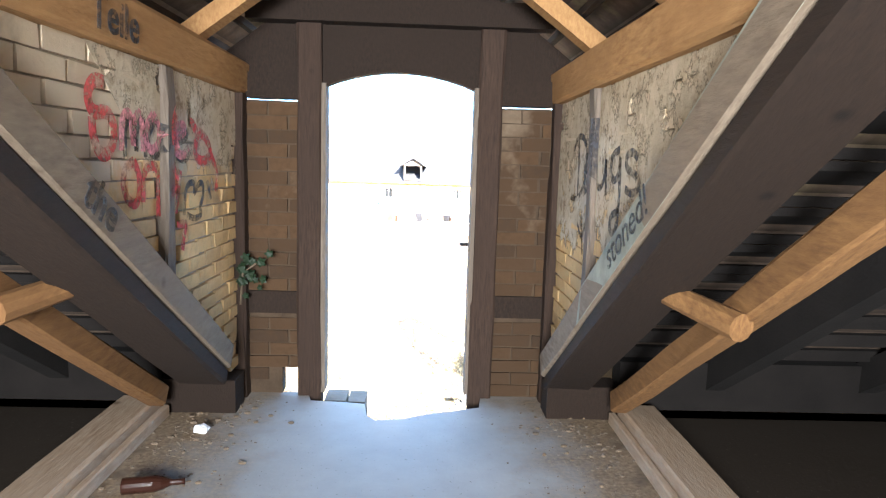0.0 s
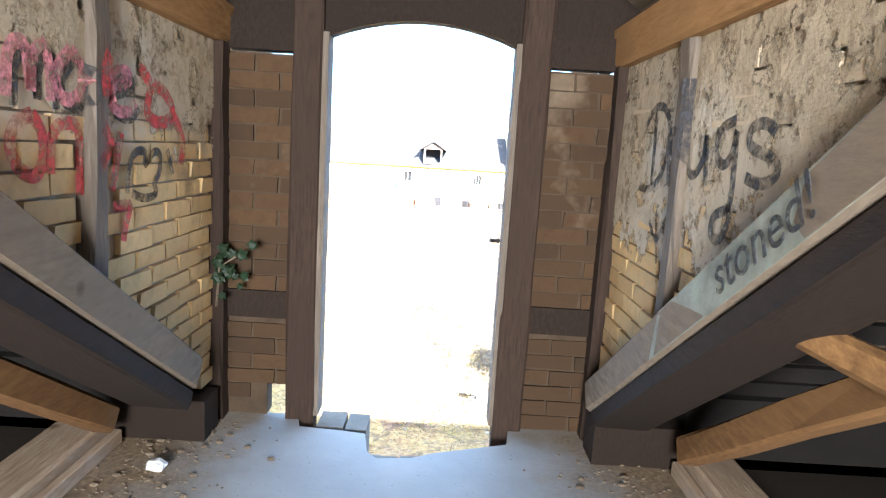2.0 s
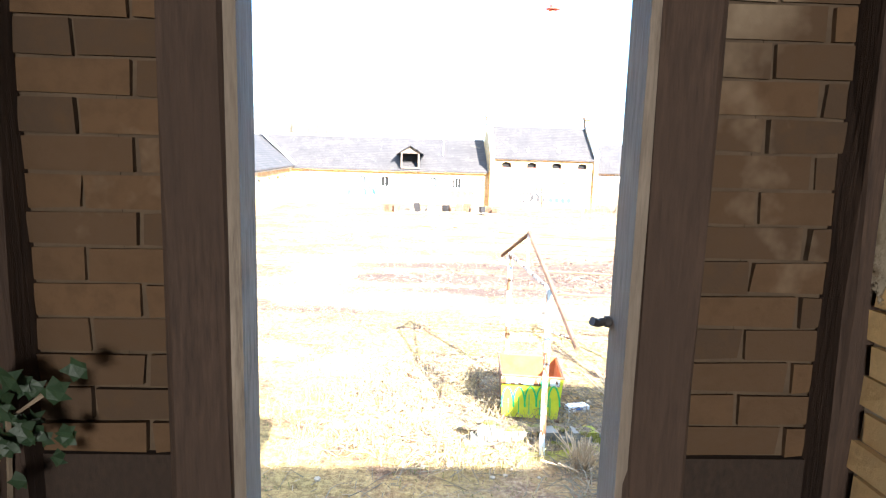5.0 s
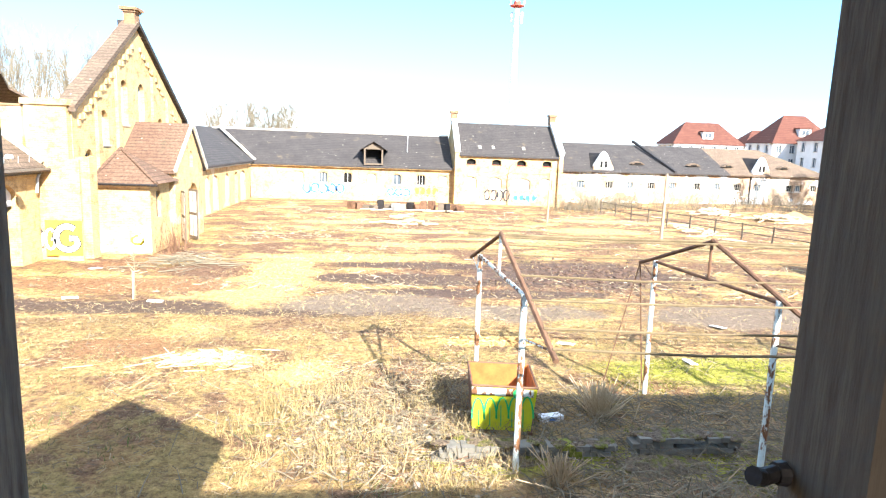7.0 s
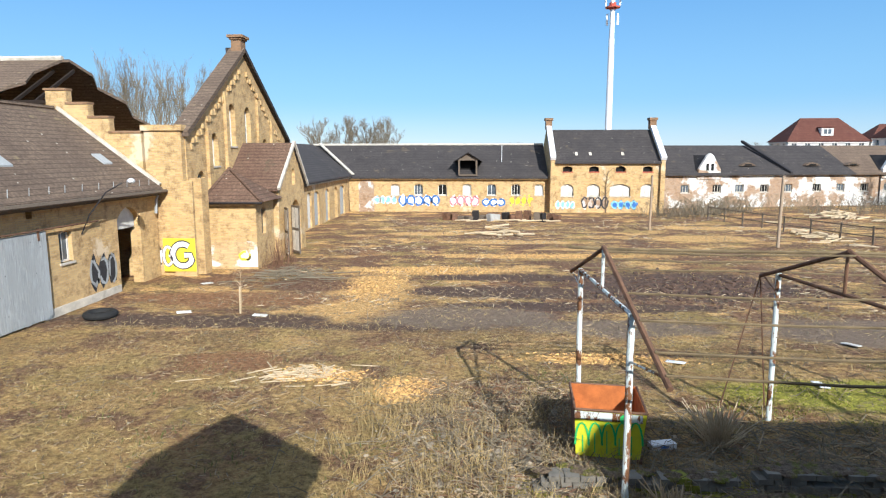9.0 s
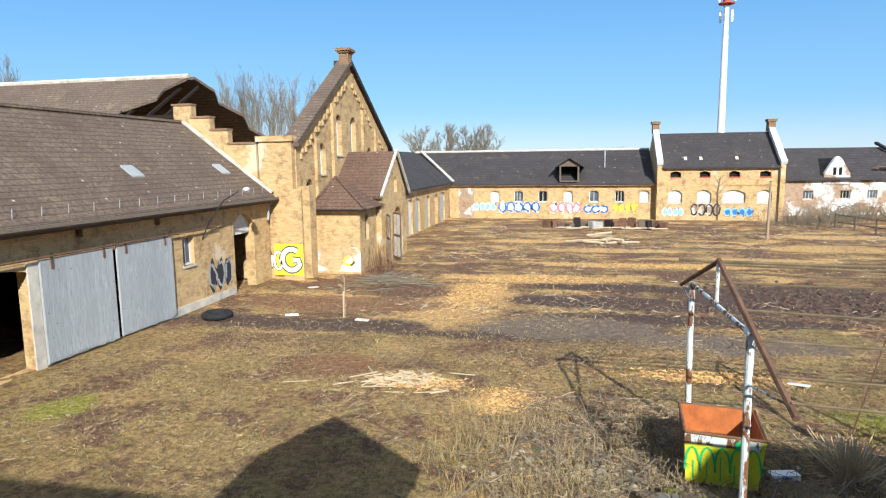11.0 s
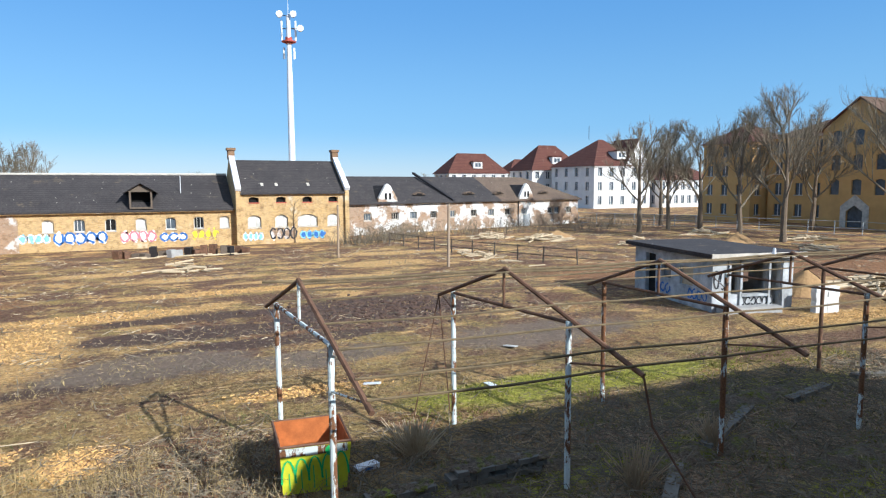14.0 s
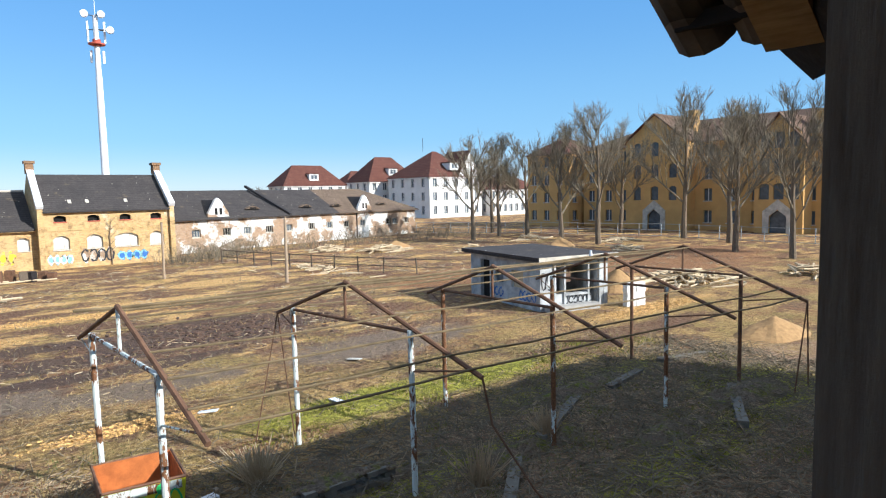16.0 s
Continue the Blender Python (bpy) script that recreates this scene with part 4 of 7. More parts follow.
def stable_right():
    s = thing("stable_wing", "low whitewashed stable wing with peeling plaster and small gables", "stable", (36, 68, 0))
    w = Wall((17.35, 64.3), (54.0, 71.6), 0.4)
    L = w.length
    wins = [(u, u + 0.95, 1.55, 2.35, 0) for u in (3.4, 6.9, 9.4, 12.2, 14.9, 18.2, 21.0, 23.8, 26.6, 31.4, 32.7, 35.0)]
    part("wall", w.build(lambda u: 3.5, wins), "brick_low", s)
    for k, (a, b, c, d, r) in enumerate(wins):
        add_window(w, s, a, b, c, d, 0.16, "coping", ("pane", "dark")[k % 2], bars=2)
    ridge = lambda u: w.at(u, 6.4, -5.2)
    roof = [w.at(-0.2, 3.42, 0.4), w.at(22.8, 3.42, 0.4), ridge(22.8), ridge(-0.2)]
    part("roof", slab(roof, 0.14), "slate", s)
    part("roof", slab([w.at(22.82, 3.40, 0.4), w.at(L + 0.4, 3.40, 0.4), ridge(L - 6), ridge(22.82)], 0.14), "tile", s)
    part("roof", slab([w.at(L + 0.4, 3.40, 0.4), w.at(L + 0.4, 3.4, -10), ridge(L - 6)], 0.14), "tile", s)
    part("end_wall", box(53.5, 53.9, 71.8, 80, 0, 3.3), "brick_low", s)
    part("fire_wall", extrude([w.at(15.2, 3.4, 0.45), w.at(15.5, 3.4, 0.45), ridge(13.4) + Vector((0, 0, 0.3)), ridge(13.1) + Vector((0, 0, 0.3))], (0, 0, 0.25)), "iron", s)
    for u in (6.4, 27.4):
        g = part("gablet", extrude([w.at(u - 1.3, 2.9, 0.12), w.at(u + 1.3, 2.9, 0.12), w.at(u + 1.2, 3.9, 0.12), w.at(u + 0.35, 5.3, 0.12), w.at(u, 5.55, 0.12), w.at(u - 0.35, 5.3, 0.12), w.at(u - 1.2, 3.9, 0.12)], w.n * -0.35), "brick_low", s)
        for a in (-0.42, 0.12):
            part("slot", w.block(u + a, u + a + 0.3, 3.8, 4.5, 0.124, 0.13), "dark", g)
        part("gablet_roof", slab([w.at(u - 1.5, 3.6, -0.2), w.at(u, 5.35, -0.2), w.at(u, 5.35, -3.6), w.at(u - 1.5, 3.6, -0.8)], 0.08), "slate", g)
        part("gablet_roof", slab([w.at(u + 1.5, 3.6, -0.2), w.at(u, 5.34, -0.2), w.at(u, 5.34, -3.6), w.at(u + 1.5, 3.6, -0.8)], 0.08), "tile", g)
    part("downpipe", tube([w.at(26.0, 0, 0.1), w.at(26.0, 3.5, 0.1)], 0.06), "iron", s)
    for u in (11.2, 18.6, 23.4, 31.5):
        eye = bmesh.new()
        pts = [(-0.9, 0), (-0.5, 0.22), (0, 0.34), (0.5, 0.22), (0.9, 0)]
        extrude([w.at(u + a, 4.25 + b, -0.75) for a, b in pts], w.n * -0.6, eye)
        e = part("eyebrow_dormer", eye, "tile", s)
        part("slot", w.block(u - 0.4, u + 0.4, 4.27, 4.42, -0.747, -0.74), "dark", e)
    part("boarded_door", w.block(26.9, 28.1, 0.02, 1.6, 0.004, 0.05), "board", s)


stable_right()


# ---- distance ----
def mast():
    m = thing("radio_mast", "tall white radio mast with red bands and antennas", "mast", (19.3, 95, 0))
    part("pole", tube([(19.3, 95, 0), (19.3, 95, 22)], 0.55, 0.40, 16), "steel_white", m)
    part("pole_top", tube([(19.3, 95, 21.99), (19.3, 95, 30)], 0.36, 0.3, 12), "steel_white", m)
    part("red_band", tube([(19.3, 95, 26.0), (19.3, 95, 26.9)], 0.5, 0.5, 12), "red_paint", m)
    part("platform", tube([(19.3, 95, 26.2), (19.3, 95, 26.35)], 1.05, 1.05, 12), "red_paint", m)
    part("spike", tube([(19.3, 95, 30), (19.3, 95, 34)], 0.05, 0.02, 5), "steel_white", m)
    for k in range(3):
        a = k * math.tau / 3 + 0.3
        x, y = 19.3 + math.cos(a) * 0.85, 95 + math.sin(a) * 0.85
        part("antenna", box(x - 0.14, x + 0.14, y - 0.1, y + 0.1, 23.9, 25.5), "steel_white", m)
        x, y = 19.3 + math.cos(a) * 1.15, 95 + math.sin(a) * 1.15
        part("antenna", box(x - 0.12, x + 0.12, y - 0.1, y + 0.1, 26.6, 29.4), "steel_white", m)
        part("bracket", tube([(19.3, 95, 28.2), (x, y, 28.2)], 0.06, seg=5), "iron", m)
    for x, z in ((17.9, 29.9), (19.9, 30.1), (20.9, 28.2)):
        part("dish", tube([(x, 94.4, z), (x - 0.05, 94.1, z)], 0.5, 0.46, 14), "steel_white", m)
        part("bracket", tube([(19.3, 95, z), (x, 94.5, z)], 0.06, seg=5), "iron", m)


mast()


def hip_house(name, label, x0, x1, y0, y1, eave, ridge, wall_mat, roof_mat, floors, cols_y, cols_x, dormers=0, along="x"):
    """A distant house: four walls, hipped roof, windows with panes on the sides that show."""
    h = thing(name, label, "building", ((x0 + x1) / 2, (y0 + y1) / 2, 0))
    south, west = Wall((x0, y0), (x1, y0), 0.5), Wall((x0, y1), (x0, y0 + 0.5), 0.5)
    fh = eave / floors
    for w, n in ((south, cols_x), (west, cols_y)):
        holes = []
        for f in range(floors):
            for k in range(n):
                u = w.length * (k + 0.5) / n
                holes.append((u - 0.55, u + 0.55, f * fh + 0.95, f * fh + 0.95 + min(1.9, fh - 1.3), 0))
        part("wall", w.build(lambda u: eave, holes), wall_mat, h)
        for a, b, c, d, r in holes:
            win = part("window", w.block(a, b, c, d, -0.26, -0.22), "pane", h)
            part("frame", w.block((a + b) / 2 - 0.05, (a + b) / 2 + 0.05, c, d, -0.215, -0.16), "white", win)
            part("sill", w.block(a - 0.1, b + 0.1, c - 0.12, c, 0.003, 0.1), "coping", win)
        part("cornice", w.block(0, w.length, eave - 0.35, eave - 0.05, 0.003, 0.25), wall_mat, h)
    part("wall", box(x1 - 0.5, x1, y0 + 0.5, y1, 0, eave), wall_mat, h)
    part("wall", box(x0 + 0.5, x1 - 0.5, y1 - 0.5, y1, 0, eave), wall_mat, h)
    e = 0.5
    c = [Vector(v) for v in ((x0 - e, y0 - e, eave), (x1 + e, y0 - e, eave), (x1 + e, y1 + e, eave), (x0 - e, y1 + e, eave))]
    if along == "x":
        k = min((y1 - y0) / 2, (x1 - x0) / 2 - 0.6)
        r = [Vector((x0 + k, (y0 + y1) / 2, ridge)), Vector((x1 - k, (y0 + y1) / 2, ridge))]
        faces = [(0, 1, 5, 4), (1, 2, 5), (2, 3, 4, 5), (3, 0, 4), (3, 2, 1, 0)]
    else:
        k = min((x1 - x0) / 2, (y1 - y0) / 2 - 0.6)
        r = [Vector(((x0 + x1) / 2, y0 + k, ridge)), Vector(((x0 + x1) / 2, y1 - k, ridge))]
        faces = [(0, 1, 4), (1, 2, 5, 4), (2, 3, 5), (3, 0, 4, 5), (3, 2, 1, 0)]
    roof = bmesh.new()
    solid(roof, [*c, *r], faces)
    part("roof", roof, roof_mat, h)
    for k in range(dormers):
        x = x0 + (x1 - x0) * (k + 0.5) / dormers
        z = eave + (ridge - eave) * 0.25
        d = part("dormer", box(x - 1.3, x + 1.3, y0 + 0.6, y0 + 3.5, z, z + 1.7), wall_mat, h)
        part("dormer_roof", box(x - 1.5, x + 1.5, y0 + 0.4, y0 + 3.6, z + 1.7, z + 1.9), roof_mat, d)
        for j in (-0.8, 0.1):
            part("pane", box(x + j, x + j + 0.7, y0 + 0.56, y0 + 0.6, z + 0.4, z + 1.4), "pane", d)
    return h


wh = hip_house("white_house", "white three-storey house with red hipped roof", 87.2, 103, 110, 126, 9.3, 15.6, "white", "red_tile", 3, 4, 5, 1, "x")
part("gable", extrude([(95.5, 109.9, 9.3), (103, 109.9, 9.3), (99.2, 109.9, 15.2)], (0, 0.5, 0)), "white", wh, "white pointed gable")
part("gable_roof", slab([(95.2, 109.5, 9.3), (99.2, 109.5, 15.5), (99.2, 118, 15.5), (95.2, 118, 9.3)], 0.2), "red_tile", wh)
part("mast", tube([(91, 117, 15.4), (91, 117, 18.5)], 0.06), "iron", wh)
hip_house("white_house", "white house with steep red tiled roof", 83, 98, 128, 138, 8.7, 15.0, "white", "red_tile", 3, 3, 5, 1, "x")
hip_house("white_house", "long white house with red tiled roof", 69.5, 87, 146, 155, 8.2, 13.6, "white", "red_tile", 3, 3, 6, 1, "x")
hip_house("white_house", "low white house with red roof joining two wings", 87.6, 99, 146, 153, 8.4, 12.2, "white", "red_tile", 3, 2, 5, 1, "x")
hip_house("white_house", "grey-white lower house with many windows", 104, 122, 108, 118, 6.2, 9.5, "white", "red_tile", 2, 3, 9, 0, "x")
hip_house("ochre_house", "large ochre house with brown tiled roof behind bare trees", 80, 96, 24, 62, 11.6, 15.4, "yellow", "brown_tile", 4, 12, 5, 0, "y")
yt = hip_house("ochre_house", "ochre corner pavilion with red hipped roof", 77, 86, 62.5, 71, 11.2, 14.2, "yellow", "red_tile", 4, 3, 3, 0, "x")
for y0, y1, z in ((43.5, 52.5, 14.0), (29, 34.5, 12.4)):
    rz = thing("ochre_house", "projecting ochre gabled house with a stone portal", "building", (79, (y0 + y1) / 2, 0))
    w = Wall((77.4, y1), (77.4, y0), 0.5)
    L = y1 - y0
    holes = [(u - 0.6, u + 0.6, f * 3.0 + 1.0, f * 3.0 + 2.9, 0.2) for f in range(1, 4) for u in (L * 0.2, L * 0.5, L * 0.8)] + [(L / 2 - 1.0, L / 2 + 1.0, 0.02, 2.7, 0.8)]
    part("wall", w.build(lambda u: z - 1.8 + 3.4 * (1 - abs(u - L / 2) / (L / 2)), holes, (L / 2,)), "yellow", rz)
    for a, b, c, d, r in holes:
        part("window", w.block(a, b, c, d, -0.3, -0.26), "pane", rz)
    part("portal", extrude([w.at(u, zz, 0.15) for u, zz in ((L / 2 - 1.7, 0), (L / 2 - 1.0, 0), (L / 2 - 1.0, 2.0), (L / 2, 2.75), (L / 2 + 1, 2.0), (L / 2 + 1, 0), (L / 2 + 1.7, 0), (L / 2 + 1.7, 2.6), (L / 2, 4.0), (L / 2 - 1.7, 2.6))], w.n * -0.14), "coping", rz, "grey stone portal")
    part("side_wall", box(77.9, 80, y0, y0 + 0.4, 0, z - 1.8), "yellow", rz)
    part("side_wall", box(77.9, 80, y1 - 0.4, y1, 0, z - 1.8), "yellow", rz)
    m = (y0 + y1) / 2
    part("roof", slab([(77, y0 - 0.4, z - 2.0), (77, m, z + 1.75), (86, m, z + 1.75), (86, y0 - 0.4, z - 2.0)], 0.2), "brown_tile", rz)
    part("roof", slab([(77, m, z + 1.74), (77, y1 + 0.4, z - 2.0), (86, y1 + 0.4, z - 2.0), (86, m, z + 1.74)], 0.2), "red_tile", rz)
    part("chimney", box(82, 83.4, m - 3.2, m - 2.2, z - 1, z + 2.2), "yellow", rz)


# ---- bare trees ----
def tree_mesh(seed, height, spread, upright=0.6, fine=7, limbs=9, trunk_r=0.21, fork=0.28):
    """Trunk and crown of a leafless tree, grown from its foot."""
    rng = random.Random(seed)
    trunk, crown = bmesh.new(), bmesh.new()
    pts = [Vector((0, 0, -0.1))]
    n = 6
    for k in range(n):
        pts.append(pts[-1] + Vector((rng.gauss(0, 0.05), rng.gauss(0, 0.05), height * 0.72 / n)))
    tube(pts, trunk_r, trunk_r * 0.3, 8, trunk)

    def grow(p, way, length, r, level):
        q = p
        d = way.normalized()
        path = [p]
        for k in range(3):
            d = (d + Vector((rng.gauss(0, 0.12), rng.gauss(0, 0.12), 0.10 * upright + rng.gauss(0, 0.06)))).normalized()
            q = q + d * length / 3
            path.append(q)
        tube(path, r, r * 0.45, 5 if level == 0 else 3, crown, False)
        if level < 3:
            for k in range(fine if level else fine + 2):
                f = rng.uniform(0.25, 1.0)
                i = min(2, int(f * 3))
                o = path[i].lerp(path[i + 1], f * 3 - i)
                side = Vector((rng.gauss(0, 1), rng.gauss(0, 1), rng.gauss(0.25, 0.5))).normalized()
                grow(o, d * (0.9 + upright * 0.5) + side * 0.75, length * rng.uniform(0.38, 0.62), max(r * 0.45, 0.0095), level + 1)

    for k in range(limbs):
        f = fork + (1 - fork) * (k + 0.5) / limbs
        z = f * n * 0.98
        i = min(n - 1, int(z))
        o = pts[i].lerp(pts[i + 1], z - i)
        a = k * 2.4 + rng.uniform(-0.4, 0.4)
        way = Vector((math.cos(a) * spread, math.sin(a) * spread, upright + 0.5 * f))
        grow(o, way, height * (0.46 - 0.22 * f), trunk_r * (0.42 - 0.2 * f), 0)
    return trunk, crown


def tree_kind(seed, at, height, spread, label, **kw):
    t = thing("bare_tree", label, "tree", at, group="bare trees")
    trunk, crown = tree_mesh(seed, height, spread, **kw)
    for bm in (trunk, crown):
        bmesh.ops.translate(bm, verts=bm.verts, vec=Vector(at))
    part("trunk", trunk, "bark", t)
    part("crown", crown, "twig", t)
    return t


maple = [tree_kind(31, (49.7, 54.6, 0), 12.0, 0.9, "tall leafless tree with a dense fine crown", upright=0.75, fork=0.3, trunk_r=0.3),
         tree_kind(32, (52.0, 43.2, 0), 12.4, 0.75, "slim leafless tree with upright branches", upright=0.85, limbs=9, fork=0.3, trunk_r=0.28),
         tree_kind(33, (65.4, 36.8, 0), 16.0, 0.85, "large leafless tree with steep spreading limbs", upright=0.8, limbs=11, fork=0.25, trunk_r=0.34)]
for k, (x, y, i, size) in enumerate(((55.5, 56.1, 1, 1.0), (57.5, 53.2, 0, 1.03), (53.1, 39.3, 1, 1.12), (69.0, 47.5, 0, 1.05), (53.4, 25.3, 1, 1.0), (51.0, 19.7, 2, 0.8), (62.0, 30.0, 1, 1.1), (60, 62, 0, 1.0), (58, 16, 0, 1.0))):
    copy_thing(maple[i], pose(x, y, 0, 0, 0, 47 * k + 20) @ Matrix.Scale(size, 4))
poplar = tree_kind(41, (-36, 66, 0), 15.0, 0.22, "slim leafless poplar with upright branches", upright=1.6, limbs=12, fine=4, fork=0.15)
for k, (x, y) in enumerate(((-34.5, 68), (-37.5, 66.5), (-33, 70), (-31.5, 73), (-39, 65), (-28, 75), (-52, 50), (-53.5, 48.5))):
    copy_thing(poplar, pose(x, y, 0, 0, 0, 70 * k))
for k, (x, y) in enumerate(((-30, 118), (-25, 120), (-21, 121), (-18, 124), (14, 150), (10, 152), (60, 140), (42, 150))):
    copy_thing(maple[k % 2], pose(x, y, 0 if k < 4 else -4.5, 0, 0, 33 * k))
woods = bmesh.new()
rng = random.Random(9)
for k in range(900):
    x = rng.uniform(-220, 260)
    p = Vector((x, rng.uniform(200, 230), 0))
    tube([p, p + Vector((rng.gauss(0, 1), 0, rng.uniform(4, 6.6)))], rng.uniform(0.2, 1.3), 0.05, 4, woods, False)
tagged(part("far_woods", woods, "twig"), "far row of leafless woodland on the horizon", "woods", kind="stuff")


# ---- things in the yard ----
def shelter():
    """The bare pipe frame of a drying shelter: five portals and the rails over them."""
    f = thing("shelter_frame", "rusty white-flaked pipe frame of an open shelter", "frame", (10, 10.5, 0))
    xa, xb = (2.12, 5.97, 9.95, 13.78, 17.33), (2.27, 6.45, 10.0, 13.95, 17.36)
    ends = []
    for k, (a, b) in enumerate(zip(xa, xb)):
        pa, pb = Vector((a, 12.80 - 0.085 * (a - 2.1), 3.08)), Vector((b, 9.12 - 0.072 * (b - 2.1), 3.08))
        mat = "flaking" if k < 1 else "rust"
        for p in (pa, pb):
            part("post", tube([(p.x + 0.02, p.y, -0.05), p], 0.055, seg=10), ("flaking", "flaking", "flaked_off", "flaked_off", "rust")[k], f)
        part("tie", tube([pa - Vector((0, 0, 0.03)), pb - Vector((0, 0, 0.03))], 0.035, seg=6), mat, f)
        g = (pb - pa)
        g.z = 0
        g.normalize()
        apex = (pa + pb) / 2 + Vector((0, 0, 0.70))
        s = 0.37
        near = apex + g * 3.45 + Vector((0.05, 0, -3.45 * s))
        far = apex - g * 2.25 + Vector((-0.12, 0, -2.25 * s))
        part("rafter", tube([apex + Vector((0, 0, 0.03)), near], 0.045, seg=7), "rust", f)
        part("rafter", tube([apex, far], 0.04, seg=7), "rust", f)
        part("king_post", tube([(pa + pb) / 2 - Vector((0, 0, 0.03)), apex], 0.03, seg=7), mat, f)
        low = pb - Vector((0, 0, 0.75))
        part("brace", tube([low, near + (apex - near) * 0.06], 0.018, seg=5), mat, f)
        part("brace", tube([pa - Vector((0, 0, 0.42)), far + (apex - far) * 0.04], 0.012, seg=4), mat, f)
        ends.append((far, apex, near))
    for i, (t, side) in enumerate(((0.92, 0), (0.48, 0), (0.12, 0), (0.06, 1), (0.42, 1), (0.62, 1), (0.82, 1), (0.95, 1))):
        pts = []
        for k, (far, apex, near) in enumerate(ends):
            p = apex.lerp(near if side else far, t) + Vector((0, 0, 0.055))
            if k:
                pts.append((pts[-1] + p) / 2 - Vector((0, 0, 0.015 + 0.015 * ((i * 7 + k) % 3))))
            pts.append(p)
        if i == 2:
            pts.insert(0, pts[0] + Vector((-0.55, 0.02, 0.03)))
        part("purlin", tube(pts, 0.021 if i != 2 else 0.032, seg=6), "pole_moss", f)
    for far, dx in ((ends[1][0], (-0.55, 0.4)), (ends[4][2], (0.0, 0.9))):
        for d in dx:
            part("stay", tube([far, (far.x + d, far.y + 0.25, 0)], 0.018, seg=4), "rust", f)
    n = ends[1][2]
    part("hanging_rod", tube([n, n + Vector((0.12, -0.1, -0.8)), n + Vector((0.6, -0.6, -1.9)), (n.x + 1.0, n.y - 1.0, 0.0)], 0.02, seg=5), "rust", f)
    part("insulator", tube([ends[3][1] + Vector((-0.6, 0, 0.02)), ends[3][1] + Vector((-0.6, 0, 0.16))], 0.05, 0.03, 8), "steel_white", f)


shelter()


def skip():
    s = thing("steel_skip", "small open steel skip, rusty inside, sprayed yellow and green", "skip", (2.3, 11.1, 0))
    b = [(1.76, 10.62), (2.86, 10.45), (3.0, 11.5), (1.85, 11.65)]
    t = [(1.70, 10.50), (2.92, 10.32), (3.06, 11.62), (1.80, 11.78)]
    zb, zt = 0.06, 0.98
    for i in range(4):
        j = (i + 1) % 4
        out = [Vector((*b[i], zb)), Vector((*b[j], zb)), Vector((*t[j], zt)), Vector((*t[i], zt))]
        c = Vector((2.35, 11.1, 0.5))
        n = (out[1] - out[0]).cross(out[3] - out[0]).normalized()
        if n.dot(out[0] - c) < 0:
            n = -n
        part("side", extrude([p - n * 0.006 for p in out], n * -0.03), "rust_orange" if i else "rust_orange", s)
        part("outer_skin", extrude([p - n * 0.004 for p in out], n * 0.008), "g_lime" if i == 0 else "rust", s)
        part("rim", tube([out[2], out[3]], 0.025, seg=6), "rust", s)
        if i == 0:
            u = (out[1] - out[0]).normalized()
            w = Wall((0, 0), (1, 0))
            w.o, w.u, w.n = out[0] + n * 0.006, u, n
            v = (out[3] - out[0]).normalized()
            w.at = lambda a, z, d=0.0, o=w.o, u=u, v=v, n=n: o + u * a + v * z + n * d
            part("bare_strip", w.block(0.0, 1.16, 0.74, 0.90, 0.0, 0.004), "flaking", s)
            rng = random.Random(2)
            for k in range(5):
                pts = []
                for i2 in range(9):
                    a = i2 / 8 * math.pi
                    pts.append(w.at(0.12 + k * 0.23 - math.cos(a) * 0.12, 0.22 + 0.45 * math.sin(a) + 0.02 * k, 0.008))
                rb = bmesh.new()
                sides = []
                for i2, p in enumerate(pts):
                    tt = (pts[min(i2 + 1, 8)] - pts[max(i2 - 1, 0)]).normalized()
                    sd = tt.cross(n) * 0.017
                    sides.append((rb.verts.new(p - sd), rb.verts.new(p + sd)))
                for (a0, b0), (a1, b1) in zip(sides, sides[1:]):
                    rb.faces.new((a0, b0, b1, a1))
                part("spray_stroke", rb, "g_green", s)
                part("spray_fill", w.block(0.12 + k * 0.21, 0.14 + k * 0.21, 0.08, 0.42 + 0.06 * (k % 3), 0.0045, 0.006), "g_green", s)
            ring = bmesh.new()
            solid(ring, [w.at(0.86 + 0.09 * math.cos(i3 * math.tau / 14), 0.8 + 0.1 * math.sin(i3 * math.tau / 14), 0.012) for i3 in range(14)], [tuple(range(14))])
            part("spray_fill", ring, "g_green", s)
    bottom = bmesh.new()
    solid(bottom, [(*p, zb + 0.02) for p in b], [(0, 1, 2, 3)])
    part("floor", bottom, "rust_orange", s)
    for p in b:
        part("skid", box(p[0] - 0.06, p[0] + 0.06, p[1] - 0.06, p[1] + 0.06, -0.04, 0.07), "rust", s)
    wb = thing("white_box", "crushed white plastic box beside the skip", "box", (3.3, 11.0, 0))
    part("body", box(-0.24, 0.24, -0.1, 0.1, 0, 0.11, turn=pose(3.42, 11.05, 0.02, 0, 0, 12)), "steel_white", wb)
    part("label_bar", box(-0.08, 0.08, -0.108, -0.102, 0.03, 0.08, turn=pose(3.42, 11.05, 0.02, 0, 0, 12)), "g_blue", wb)


skip()


